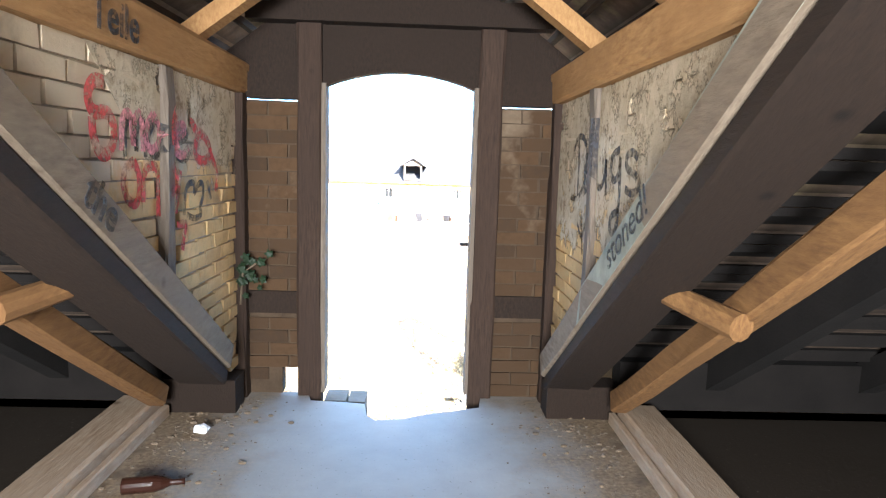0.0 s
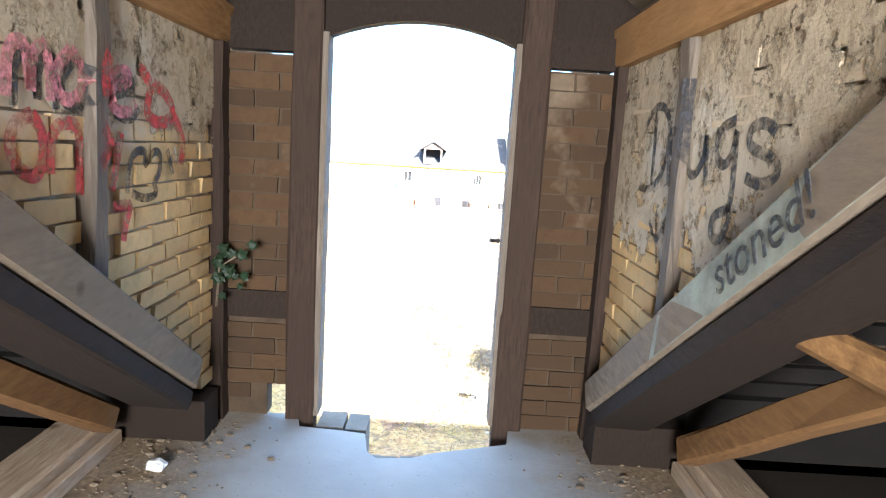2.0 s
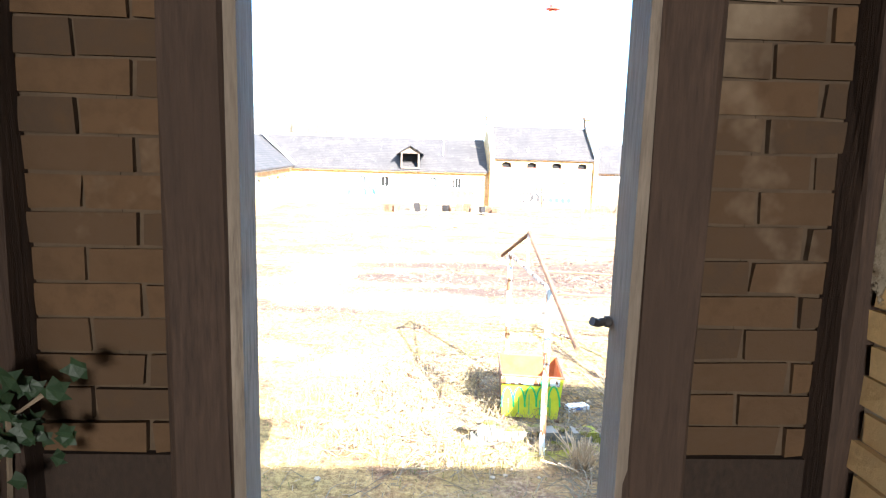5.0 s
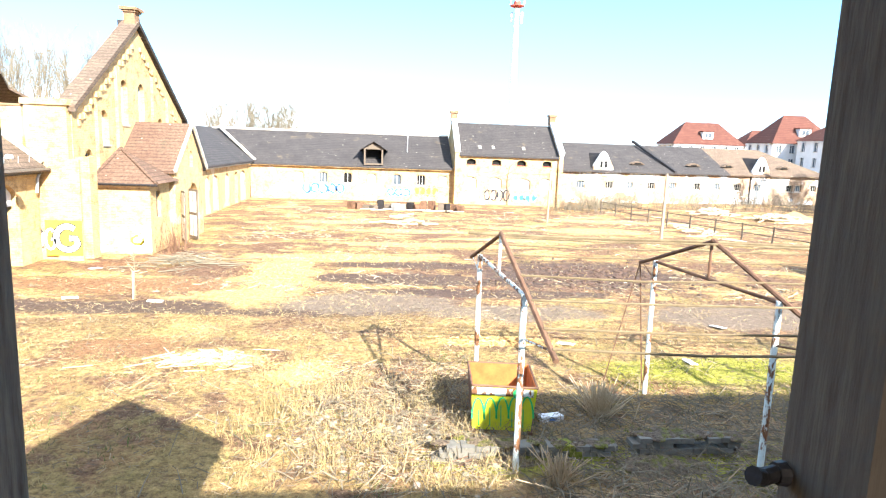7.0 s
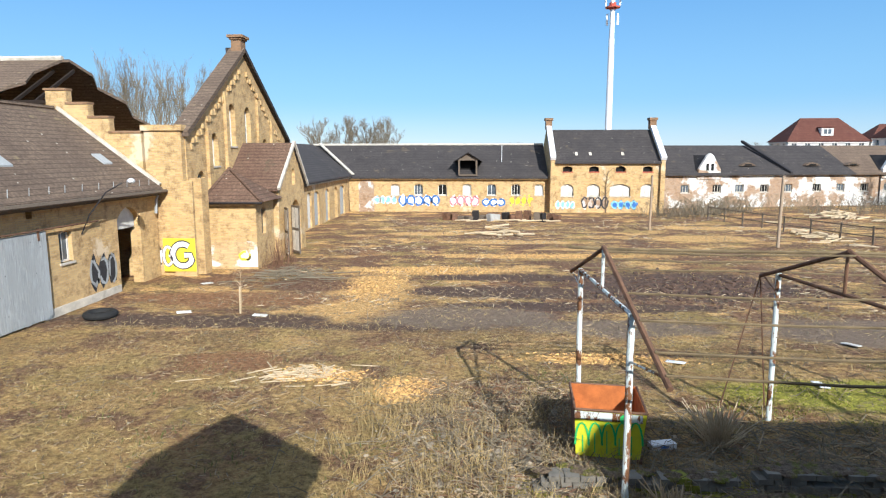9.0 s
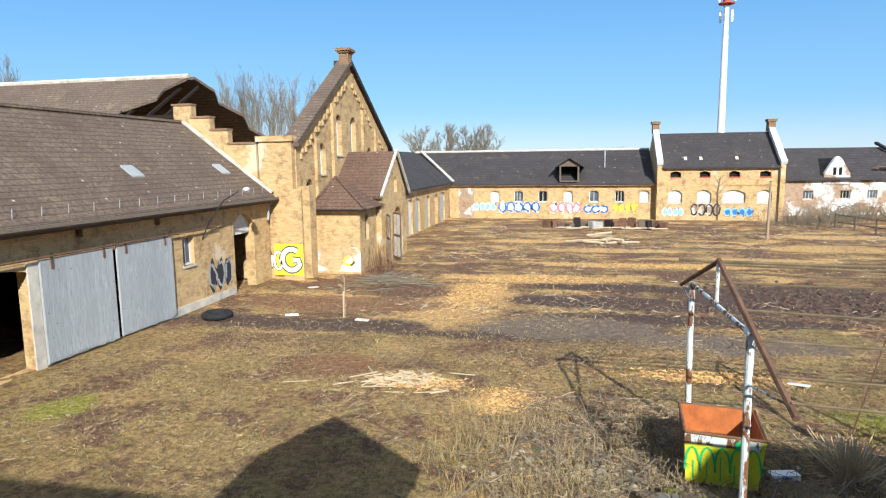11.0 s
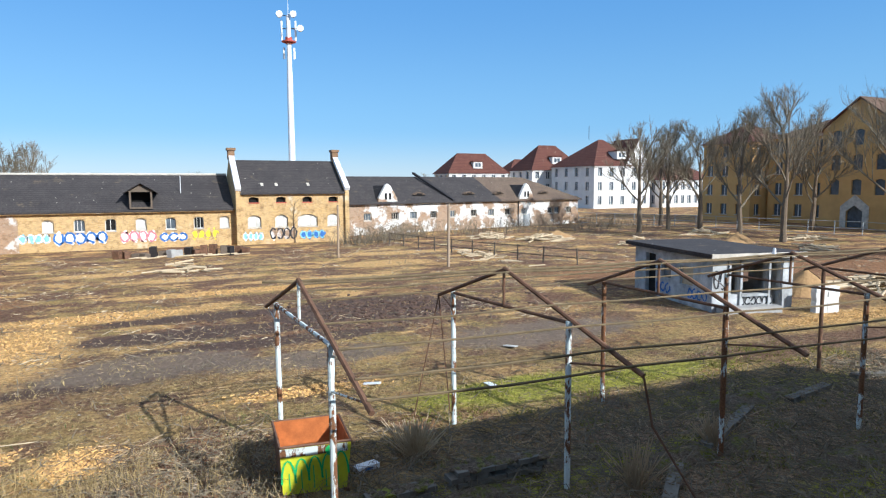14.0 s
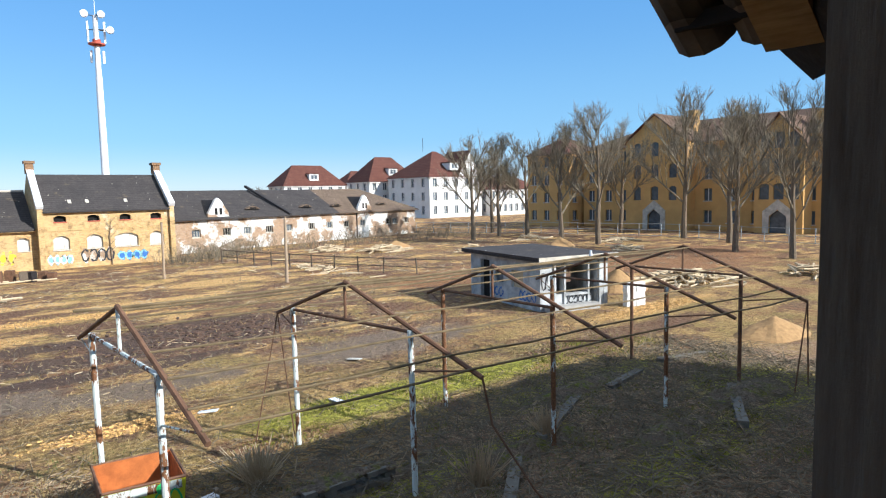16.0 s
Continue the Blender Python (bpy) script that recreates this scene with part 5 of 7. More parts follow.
def hut():
    h = thing("flat_hut", "derelict white flat-roofed hut with graffiti and an open veranda", "hut", (23, 21, 0))
    o, front = Vector((21.25, 18.9, 0)), Vector((3.75, -0.95, 0))
    side = Vector((1.3, 6.1, 0))
    a, b, c, d = o, o + front, o + front + side, o + side
    west = Wall((d.x, d.y), (a.x, a.y), 0.25)
    L = west.length
    part("wall", west.build(lambda u: 2.3, [(1.0, 1.9, 0.02, 2.05, 0), (2.4, 3.2, 1.0, 1.7, 0), (3.9, 4.9, 0.9, 1.75, 0)]), "hut_plaster", h)
    part("window", west.block(2.4, 3.2, 1.0, 1.7, -0.2, -0.15), "pane", h)
    part("boarding", west.block(3.9, 4.9, 0.9, 1.75, -0.2, -0.15), "log", h)
    part("door_dark", west.block(1.0, 1.9, 0.02, 2.05, -0.24, -0.2), "dark", h)
    south = Wall((a.x, a.y), (b.x, b.y), 0.25)
    part("wall", south.build(lambda u: 2.3, [(0.75, 1.25, 0.75, 2.1, 0), (1.4, 2.6, 0.75, 2.1, 0), (2.75, 3.25, 0.05, 2.1, 0)]), "hut_plaster", h)
    for u in (0.72, 1.27, 2.62, 3.3):
        part("post", south.block(u, u + 0.1, 0.05, 2.2, 0.004, 0.09), "hut_plaster", h)
    part("sill", south.block(1.35, 2.65, 0.66, 0.75, 0.004, 0.12), "hut_plaster", h)
    part("shutter", south.block(1.7, 2.1, 1.2, 2.0, -0.6, -0.55), "brown_tile", h, "brown panel inside")
    part("wall", Wall((b.x, b.y), (c.x, c.y), 0.25).build(lambda u: 2.3), "hut_plaster", h)
    part("wall", Wall((c.x, c.y), (d.x, d.y), 0.25).build(lambda u: 2.3), "hut_plaster", h)
    up = Vector((0, 0, 2.34))
    e = front.normalized() * 0.35
    g = side.normalized() * 0.4
    part("roof", extrude([a - e - g + up, b + e - g * 0.8 + up, c + e + g + up, d - e + g + up], (0, 0, 0.2)), "slate", h, "tarred flat roof")
    part("fascia", beam(a - e - g * 1.04 + up + Vector((0, 0, 0.1)), b + e - g * 0.84 + up + Vector((0, 0, 0.1)), 0.04, 0.22), "coping", h)
    part("step", box(-0.2, 2.6, -0.55, -0.05, 0, 0.28, turn=Matrix.Translation(a + front * 0.1) @ Matrix.Rotation(math.atan2(front.y, front.x), 4, "Z")), "concrete", h)
    scribble(west, h, L - 1.7, 0.35, 1.4, 0.5, ("hut_plaster", "g_blue"), 5, loops=4)
    scribble(west, h, 2.0, 0.3, 1.2, 0.5, ("hut_plaster", "g_blue"), 6, loops=3)
    scribble(south, h, 0.05, 0.9, 0.6, 1.0, ("hut_plaster", "g_black"), 8, loops=2)
    scribble(south, h, 1.3, 0.25, 1.6, 0.4, ("hut_plaster", "g_black"), 9, loops=6)
    m = Matrix.Translation((25.1, 16.9, 0)) @ Matrix.Rotation(-0.25, 4, "Z")
    st = thing("block_stack", "stack of white aerated concrete blocks beside the hut", "blocks", (25.6, 16.9, 0))
    rng = random.Random(3)
    for r in range(5):
        for k in range(2):
            j = rng.uniform(-0.03, 0.03)
            part("block", box(k * 0.56 + j, k * 0.56 + 0.54 + j, 0, 0.3, r * 0.225, r * 0.225 + 0.215, turn=m), "white", st)


hut()


def stick_pile(name, label, x, y, rx, ry, n, mat, length, r, seed, h=0.5):
    t = thing(name, label, "wood pile", (x, y, 0))
    rng = random.Random(seed)
    for k in range(n):
        a = rng.gauss(0.2, 0.7)
        px, py = x + rng.gauss(0, rx * 0.5), y + rng.gauss(0, ry * 0.5)
        z = max(0.03, h * (1 - math.hypot((px - x) / rx, (py - y) / ry)) * rng.uniform(0.3, 1.0)) + r
        l = length * rng.uniform(0.5, 1.2) / 2
        d = Vector((math.cos(a) * l, math.sin(a) * l, min(z - r, 0.15) * rng.uniform(-1, 1)))
        part("stick", tube([Vector((px, py, z)) - d, Vector((px, py, z)) + d], r * rng.uniform(0.6, 1.3), seg=5), mat, t)


for k, (x, y, rx, ry, n) in enumerate(((34.4, 51.2, 2.4, 1.5, 60), (30.6, 55.2, 2.3, 1.2, 40), (53.4, 49.2, 2.5, 1.3, 40), (57, 39.5, 3.0, 1.3, 40), (35.2, 19.6, 2.6, 2.6, 120), (38.5, 34.0, 1.8, 1.0, 25), (48, 33, 2.4, 1.2, 30), (42, 15.2, 2.0, 1.6, 30), (1.5, 42.5, 1.3, 0.7, 16), (39.0, 43, 1.8, 0.9, 24))):
    stick_pile("log_pile", "heap of pale sawn logs and poles on the ground", x, y, rx, ry, n, "log", 1.9, 0.06, 50 + k, 0.75)
stick_pile("pole_pile", "loose heap of pale split poles on the grass", -4.3, 14.6, 1.3, 0.7, 70, "log", 0.7, 0.015, 77, 0.12)
stick_pile("brush_pile", "low heap of dark twigs before the annex", -8.3, 27.2, 2.2, 1.8, 110, "twig", 1.2, 0.015, 78, 0.35)
stick_pile("plank_row", "pale broken boards along the fence", 22.6, 42.5, 1.3, 5.0, 36, "log", 1.6, 0.05, 79, 0.25)


def heap(x, y, rx, ry, h, mat, label, seed):
    bm = bmesh.new()
    rings = []
    for i in range(8):
        f = i / 7
        rings.append([bm.verts.new((x + math.cos(a) * rx * f * (1 + 0.12 * math.sin(3 * a + seed)), y + math.sin(a) * ry * f * (1 + 0.1 * math.cos(2 * a + seed)),
                                    h * (1 - f) ** 0.9 * (1 + 0.16 * noise.noise((math.cos(a) * f * 3, math.sin(a) * f * 3, seed))) - 0.06)) for a in [k * math.tau / 28 for k in range(28)]])
    for p, q in zip(rings, rings[1:]):
        for k in range(28):
            bm.faces.new((p[k], q[k], q[(k + 1) % 28], p[(k + 1) % 28]))
    bmesh.ops.remove_doubles(bm, verts=bm.verts, dist=0.001)
    tagged(part("mound", bm, mat), label, "heap")


def bank_mat():
    n = Nodes("mossy_earth")
    fine = n.noise(14, 7, 0.8)
    earth = n.ramp(fine, [(0.35, (0.07, 0.047, 0.032)), (0.65, (0.33, 0.24, 0.16))])
    moss = n.ramp(fine, [(0.35, (0.06, 0.06, 0.010)), (0.65, (0.27, 0.27, 0.035))])
    return n.done(n.mix(n.step(n.noise(2.2, 8, 0.75), 0.40, 0.50), moss, earth), 0.97, n.math("ADD", fine, n.math("MULTIPLY", n.noise(4, 5), 2.0)), 1.0, 0.12)


M["bank"] = bank_mat()
M["chip"] = plain("wood_chip", (0.66, 0.40, 0.145), 0.95, 0.35, 5.0)
M["clod"] = plain("wet_clod", (0.10, 0.060, 0.042), 0.9, 0.5, 8.0)
for k, (x, y, rx, ry, h) in enumerate(((13.6, 10.7, 3.0, 0.7, 0.26), (9.6, 8.9, 2.6, 0.6, 0.22), (16.6, 7.4, 2.4, 1.0, 0.25), (6.4, 9.7, 1.8, 0.5, 0.2), (12.6, 7.4, 2.2, 0.6, 0.18), (4.9, 9.2, 1.3, 0.5, 0.25), (2.4, 9.6, 1.7, 0.5, 0.22))):
    heap(x, y, rx, ry, h, "bank", "low bank of rubble and earth grown over with moss", 11 + k)
heap(24.2, 9.9, 1.9, 1.2, 0.75, "sand", "heap of light brown wood chips", 1)
heap(29.5, 20.5, 1.8, 1.5, 1.3, "sand", "heap of orange-brown sand behind the hut", 2)
heap(37.5, 53.2, 2.0, 1.2, 0.8, "sand", "low earth heap beside the logs", 3)
heap(48.5, 40.5, 2.0, 1.2, 1.1, "sand", "low earth heap below the trees", 4)


def fence(points, label, height, mat, step, rails, post_r, name="fence"):
    f = thing(name, label, "fence", (*points[0], 0))
    rng = random.Random(len(points) + int(height * 10))
    for p, q in zip(points, points[1:]):
        p, q = Vector((*p, 0)), Vector((*q, 0))
        n = max(1, int((q - p).length / step))
        for k in range(n):
            o = p.lerp(q, k / n)
            part("post", tube([o - Vector((0, 0, 0.05)), o + Vector((rng.gauss(0, 0.03), 0, height))], post_r, seg=6), mat, f)
        for z in rails:
            part("rail", tube([p + Vector((0, 0, height * z)), p.lerp(q, 0.5) + Vector((0, 0, height * z - 0.03)), q + Vector((0, 0, height * z))], post_r * 0.6, seg=5), mat, f)
    return f


fence([(19.4, 53.5), (21.6, 45), (24.6, 36.5), (27, 31.8)], "weathered dark wooden rail fence", 1.15, "old_wood", 2.1, (0.45, 0.92), 0.055)
mesh_fence = fence([(53, 74), (62, 58), (66, 40), (64.5, 23), (63, 8)], "grey wire mesh street fence on posts", 1.5, "board", 2.4, (0.05, 0.5, 0.97), 0.045, "wire_fence")


def posts():
    for x, y, h, r in ((12.4, 45.4, 3.9, 0.09), (17.7, 37.4, 4.2, 0.10)):
        p = thing("wooden_pole", "old grey wooden pole standing in the yard", "pole", (x, y, 0), "yard poles")
        part("shaft", tube([(x, y, -0.1), (x + 0.03, y, h)], r, r * 0.85, 9), "beam_pale", p)
        part("cap", tube([(x + 0.03, y, h), (x + 0.03, y, h + 0.05)], r, r * 0.5, 9), "old_wood", p)
    s = thing("young_tree_stake", "thin pale stake with a bare sapling", "stake", (-8.2, 20.6, 0))
    part("stake", tube([(-8.2, 20.6, 0), (-8.18, 20.6, 0.95)], 0.03, seg=6), "log", s)
    bm = bmesh.new()
    rng = random.Random(1)
    for k in range(28):
        z = rng.uniform(0.3, 1.7)
        tube([(-8.15, 20.6, z), (-8.15 + rng.gauss(0, 0.2), 20.6 + rng.gauss(0, 0.2), z + rng.uniform(0.1, 0.4))], 0.007, 0.003, 3, bm, False)
    tube([(-8.15, 20.62, 0), (-8.12, 20.6, 1.9)], 0.014, 0.005, 5, bm)
    part("sapling", bm, "cane", s)
    t = thing("old_tyre", "discarded black tyre lying beside the barn", "tyre", (-12.7, 19.8, 0))
    bm = bmesh.new()
    rings = [[bm.verts.new((-12.7 + math.cos(a) * (0.42 + 0.13 * math.cos(b)), 19.8 + math.sin(a) * (0.42 + 0.13 * math.cos(b)), 0.13 + 0.12 * math.sin(b))) for b in [j * math.tau / 10 for j in range(10)]] for a in [k * math.tau / 24 for k in range(24)]]
    for i in range(24):
        for j in range(10):
            bm.faces.new((rings[i][j], rings[(i + 1) % 24][j], rings[(i + 1) % 24][(j + 1) % 10], rings[i][(j + 1) % 10]))
    part("tread", bm, "black", t)
    for k, (x, y) in enumerate(((-7.4, 20.3), (-10.2, 20.6), (-11.5, 25.5), (8.1, 14.5), (10.7, 17.8), (5.2, 16.0))):
        r = thing("rubbish_sheet", "scrap of pale plastic sheet on the ground", "rubbish", (x, y, 0.02), "litter")
        part("sheet", box(-0.24, 0.24, -0.11, 0.11, 0.02, 0.04, turn=pose(x, y, 0, 4, 3, 30 * k)), "steel_white" if k % 2 else "pale_board", r)
    j = thing("junk_row", "row of old wooden crates and stone slabs before the stable", "junk", (3, 53, 0))
    rng = random.Random(6)
    for k in range(16):
        x = -2.6 + k * 0.62 + rng.uniform(-0.1, 0.1)
        y = 52 + rng.uniform(-0.6, 0.6)
        hgt = rng.uniform(0.3, 0.95)
        part("crate", box(-0.25, 0.25, -0.25, 0.25, -0.03, hgt, turn=pose(x, y, 0, rng.uniform(-4, 4), rng.uniform(-4, 4), rng.uniform(0, 90))), rng.choice(("old_wood", "concrete", "iron", "rust")), j)
    for k in range(12):
        x, y = rng.uniform(-3, 7), rng.uniform(50.6, 51.6)
        part("slat", tube([(x - 0.6, y, 0.1), (x + 0.6, y + 0.2, 0.12)], 0.05, seg=5), "log", j)


posts()


def low_wall():
    """Remains of a mossy brick retaining wall near the shelter."""
    rng = random.Random(12)
    for n, (x0, x1, y0, y1, h, mat, m2) in enumerate(((0.9, 4.2, 9.45, 9.75, 3, "kerb", "moss"), (4.5, 6.5, 9.5, 9.8, 4, "kerb", "moss"))):
        w = thing("brick_wall_ruin", "crumbling low brick wall grown over with moss", "wall", ((x0 + x1) / 2, y0, 0))
        for r in range(h):
            x = x0 + (r % 2) * 0.13
            while x < x1 - 0.2:
                j = rng.uniform(-0.015, 0.02)
                if rng.random() > 0.12 or r == 0:
                    part("brick", box(x, x + 0.24, y0 + j, y1 + j, r * 0.1 - 0.04, r * 0.1 + 0.052), mat if rng.random() > 0.25 else "moss", w)
                x += 0.255
        cap = bmesh.new()
        for k in range(34):
            a = x0 + (x1 - x0) * rng.random()
            bmesh.ops.create_icosphere(cap, subdivisions=2, radius=1, matrix=Matrix.Translation((a, (y0 + y1) / 2 + rng.gauss(0.05, 0.1), h * 0.1 - 0.06)) @ Matrix.Diagonal((rng.uniform(0.08, 0.2), rng.uniform(0.06, 0.14), 0.045, 1)))
        part("moss_cushion", cap, "bank", w)
    for k, (x, y, L, a) in enumerate(((11.5, 9.6, 3.4, 25), (15.2, 10.3, 2.2, 12), (15.5, 7.2, 3.5, 30), (18.7, 10.4, 2.4, -10), (8.2, 8.0, 2.0, 40))):
        s = thing("concrete_kerb", "mossy broken concrete kerb in the undergrowth", "kerb", (x, y, 0), "kerbs")
        part("slab", box(-L / 2, L / 2, -0.12, 0.12, -0.05, 0.12, turn=pose(x, y, 0, 0, 2, a)), "kerb", s)
        bm = bmesh.new()
        for i in range(46):
            u = rng.uniform(-L / 2, L / 2)
            q = pose(x, y, 0, 0, 2, a) @ Vector((u, rng.gauss(0, 0.08), 0.1))
            bmesh.ops.create_icosphere(bm, subdivisions=1, radius=1, matrix=Matrix.Translation(q) @ Matrix.Diagonal((rng.uniform(0.04, 0.13), rng.uniform(0.03, 0.09), 0.03, 1)))
        part("moss_cushion", bm, "bank", s)


low_wall()


def undergrowth():
    rng = random.Random(21)

    def blades(name, label, count, where, lo, hi, lean, r, mat):
        verts, faces = [], []
        for k in range(count):
            x, y = where()
            h = rng.uniform(lo, hi)
            a = rng.uniform(0, math.tau)
            dx, dy = math.cos(a) * r, math.sin(a) * r
            lx, ly = rng.gauss(0, lean) * h, rng.gauss(0, lean) * h
            z = ground_height(x, y) - 0.01
            i = len(verts)
            verts += [(x - dx, y - dy, z), (x + dx, y + dy, z), (x + lx * 0.4 + dx * 0.7, y + ly * 0.4 + dy * 0.7, z + h * 0.6), (x + lx * 0.4 - dx * 0.7, y + ly * 0.4 - dy * 0.7, z + h * 0.6), (x + lx, y + ly, z + h)]
            faces += [(i, i + 1, i + 2, i + 3), (i + 3, i + 2, i + 4)]
        mesh = bpy.data.meshes.new(name)
        mesh.from_pydata(verts, [], faces)
        mesh.materials.append(M[mat])
        tagged(new(name, mesh), label, "grass", kind="stuff")

    def tufts(n, x0, x1, y0, y1, spread):
        centres = [(rng.uniform(x0, x1), rng.uniform(y0, y1)) for k in range(n)]

        def pick():
            cx, cy = rng.choice(centres)
            return rng.gauss(cx, spread), rng.gauss(cy, spread)
        return pick

    blades("dry_grass", "short trampled dry grass over the yard", 30000, tufts(1500, -13.5, 8, 6, 19, 0.25), 0.02, 0.09, 1.2, 0.006, "straw")
    blades("dry_grass", "dry grass tufts further out in the yard", 9000, tufts(1100, -12, 30, 13, 50, 0.35), 0.04, 0.13, 0.9, 0.012, "straw")
    blades("tall_dry_grass", "tall dry grass clumps near the skip", 3800, tufts(80, -2.5, 3, 8.5, 13.5, 0.22), 0.15, 0.5, 0.4, 0.004, "straw")
    blades("green_grass", "patches of fresh green grass", 3500, tufts(160, -11, 18, 7, 16, 0.25), 0.04, 0.13, 0.6, 0.007, "green")
    blades("moss_tufts", "yellow-green moss tufts in the shade", 22000, tufts(130, 5, 20, 4.5, 14.5, 0.3), 0.02, 0.08, 0.8, 0.012, "moss")
    # fallen canes and brambles
    canes = bmesh.new()
    for k in range(8600):
        if k < 6600:
            x, y = rng.uniform(2.5, 21), rng.uniform(3.5, 12.2)
        elif k < 7600:
            x, y = rng.gauss(0.6, 1.3), rng.gauss(11.2, 1.4)
        else:
            x, y = rng.gauss(6, 9), rng.gauss(20, 8)
        a = rng.uniform(0, math.tau)
        l = rng.uniform(0.2, 1.0) if y < 14 else rng.uniform(0.1, 0.5)
        z = ground_height(x, y)
        lift = abs(rng.gauss(0.06, 0.14))
        tube([(x, y, z), (x + math.cos(a) * l * 0.5, y + math.sin(a) * l * 0.5, z + lift), (x + math.cos(a) * l, y + math.sin(a) * l, z + max(0.01, lift * rng.uniform(-0.2, 1.1)))], rng.uniform(0.006, 0.014), 0.004, 3, canes, False)
    tagged(part("bramble_canes", canes, "twig"), "tangled dry brown canes and brambles", "brush", kind="stuff")
    for x, y, n, hh in ((4.45, 11.1, 150, 0.85), (2.9, 8.6, 90, 0.6), (7.5, 8.2, 60, 0.9), (10.2, 8.9, 60, 0.8)):
        bm = bmesh.new()
        for k in range(n):
            a, t = rng.uniform(0, math.tau), abs(rng.gauss(0, 0.28))
            q = Vector((x + rng.gauss(0, 0.07), y + rng.gauss(0, 0.07), 0))
            tube([q, q + Vector((math.cos(a) * t, math.sin(a) * t, hh * rng.uniform(0.5, 1.0)))], 0.012, 0.008, 4, bm)
        tagged(part("cane_stump", bm, "log" if n > 100 else "cane"), "cut bush with a bundle of dry upright canes", "shrub")
    shrubs = bmesh.new()
    for k in range(1500):
        x, y = rng.choice(((19.5, 57), (22, 59), (17, 55.5), (24.5, 61))) if k < 700 else (rng.uniform(28, 56), rng.uniform(58, 66))
        x, y = x + rng.gauss(0, 1.3), y + rng.gauss(0, 0.8)
        a = rng.uniform(0, math.tau)
        l = rng.uniform(0.4, 1.8)
        tube([(x, y, 0), (x + math.cos(a) * l * 0.4, y + math.sin(a) * l * 0.4, l * 0.8), (x + math.cos(a) * l * 0.9, y + math.sin(a) * l * 0.9, l)], 0.018, 0.006, 3, shrubs, False)
    tagged(part("dry_shrubs", shrubs, "twig"), "dry leafless shrubs before the stables", "shrub", kind="stuff")
    def slivers(name, label, count, where, lo, hi, thick, mats):
        """Loose splinters, stems and twigs lying about, each a three-sided rod."""
        verts, faces, which = [], [], []
        for k in range(count):
            x, y = where()
            l, a, r = rng.uniform(lo, hi) / 2, rng.uniform(0, math.tau), thick * rng.uniform(0.6, 1.5)
            z, tilt = ground_height(x, y) + r * 0.6, rng.gauss(0.1, 0.2) * l
            dx, dy = math.cos(a), math.sin(a)
            i = len(verts)
            for e in (-1, 1):
                px, py, pz = x + dx * l * e, y + dy * l * e, z + (tilt + abs(tilt)) * (e > 0)
                verts += [(px - dy * r, py + dx * r, pz), (px + dy * r, py - dx * r, pz), (px, py, pz + r * 1.4)]
            faces += [(i, i + 3, i + 5, i + 2), (i + 1, i + 2, i + 5, i + 4), (i, i + 1, i + 4, i + 3)]
            which += [k % len(mats)] * 3
        mesh = bpy.data.meshes.new(name)
        mesh.from_pydata(verts, [], faces)
        for m in mats:
            mesh.materials.append(M[m])
        mesh.polygons.foreach_set("material_index", which)
        tagged(new(name, mesh), label, "litter", kind="stuff")

    chip_spots = ((-4.2, 25, 1.1, 2.6), (-2, 29, 3, 0.8), (-1.7, 13.7, 0.6, 0.6), (-3.9, 14.6, 0.8, 0.4), (3.4, 16.2, 1.6, 0.35), (4, 33.5, 5, 0.7), (26, 16, 4, 0.7))

    def on_chips():
        x, y, rx, ry = rng.choice(chip_spots)
        return rng.gauss(x, rx * 0.6), rng.gauss(y, ry * 0.6)
    slivers("wood_chips", "scattered orange wood chips", 9000, on_chips, 0.03, 0.12, 0.012, ("sand", "chip", "chip"))
    slivers("fallen_stems", "fallen straw, twigs and stems over the yard", 16000, tufts(1900, -13.5, 22, 6.5, 24, 0.4), 0.05, 0.22, 0.005, ("straw", "cane", "twig", "bark"))
    slivers("fallen_stems", "twigs and bark litter in the shade of the wing", 8000, tufts(500, 3, 21, 3.5, 12, 0.4), 0.1, 0.5, 0.007, ("twig", "bark", "cane", "bark"))
    slivers("fallen_stems", "sticks and splinters further out in the yard", 5000, tufts(420, -11, 50, 22, 55, 0.6), 0.1, 0.45, 0.012, ("log", "cane", "bark", "twig"))
    slivers("twig_thicket", "thicket of cut reddish twigs beside the skip", 3000, tufts(60, -1.6, 1.9, 9.3, 14.0, 0.35), 0.15, 0.5, 0.006, ("rust", "cane", "bark"))
    clods = bmesh.new()
    for k in range(420):
        x, y = rng.gauss(9, 2.6), rng.gauss(25.5, 1.7)
        r = rng.uniform(0.04, 0.16)
        bmesh.ops.create_icosphere(clods, subdivisions=1, radius=r, matrix=Matrix.Translation((x, y, ground_height(x, y))) @ Matrix.Rotation(rng.uniform(0, 3), 4, "Z") @ Matrix.Diagonal((1.6, rng.uniform(0.6, 1.2), 0.55, 1)))
    tagged(part("earth_clods", clods, "clod"), "dark turned-up clods of wet earth", "earth", kind="stuff")
    stones = bmesh.new()
    for k in range(500):
        x, y = (rng.gauss(0.6, 1.2), rng.gauss(10.6, 0.9)) if k < 260 else (rng.uniform(-12, 28), rng.uniform(7, 46))
        r = rng.uniform(0.02, 0.08) if k < 260 else rng.uniform(0.015, 0.05)
        bmesh.ops.create_icosphere(stones, subdivisions=1, radius=r, matrix=Matrix.Translation((x, y, ground_height(x, y) + r * 0.2)) @ Matrix.Diagonal((1, rng.uniform(0.6, 1.4), 0.55, 1)))
    tagged(part("rubble", stones, "joint"), "scattered pale stones and brick rubble", "rubble", kind="stuff")


undergrowth()


# ---- the house that the walk starts in ----
FLOOR, SLOPE = 4.0, 0.68


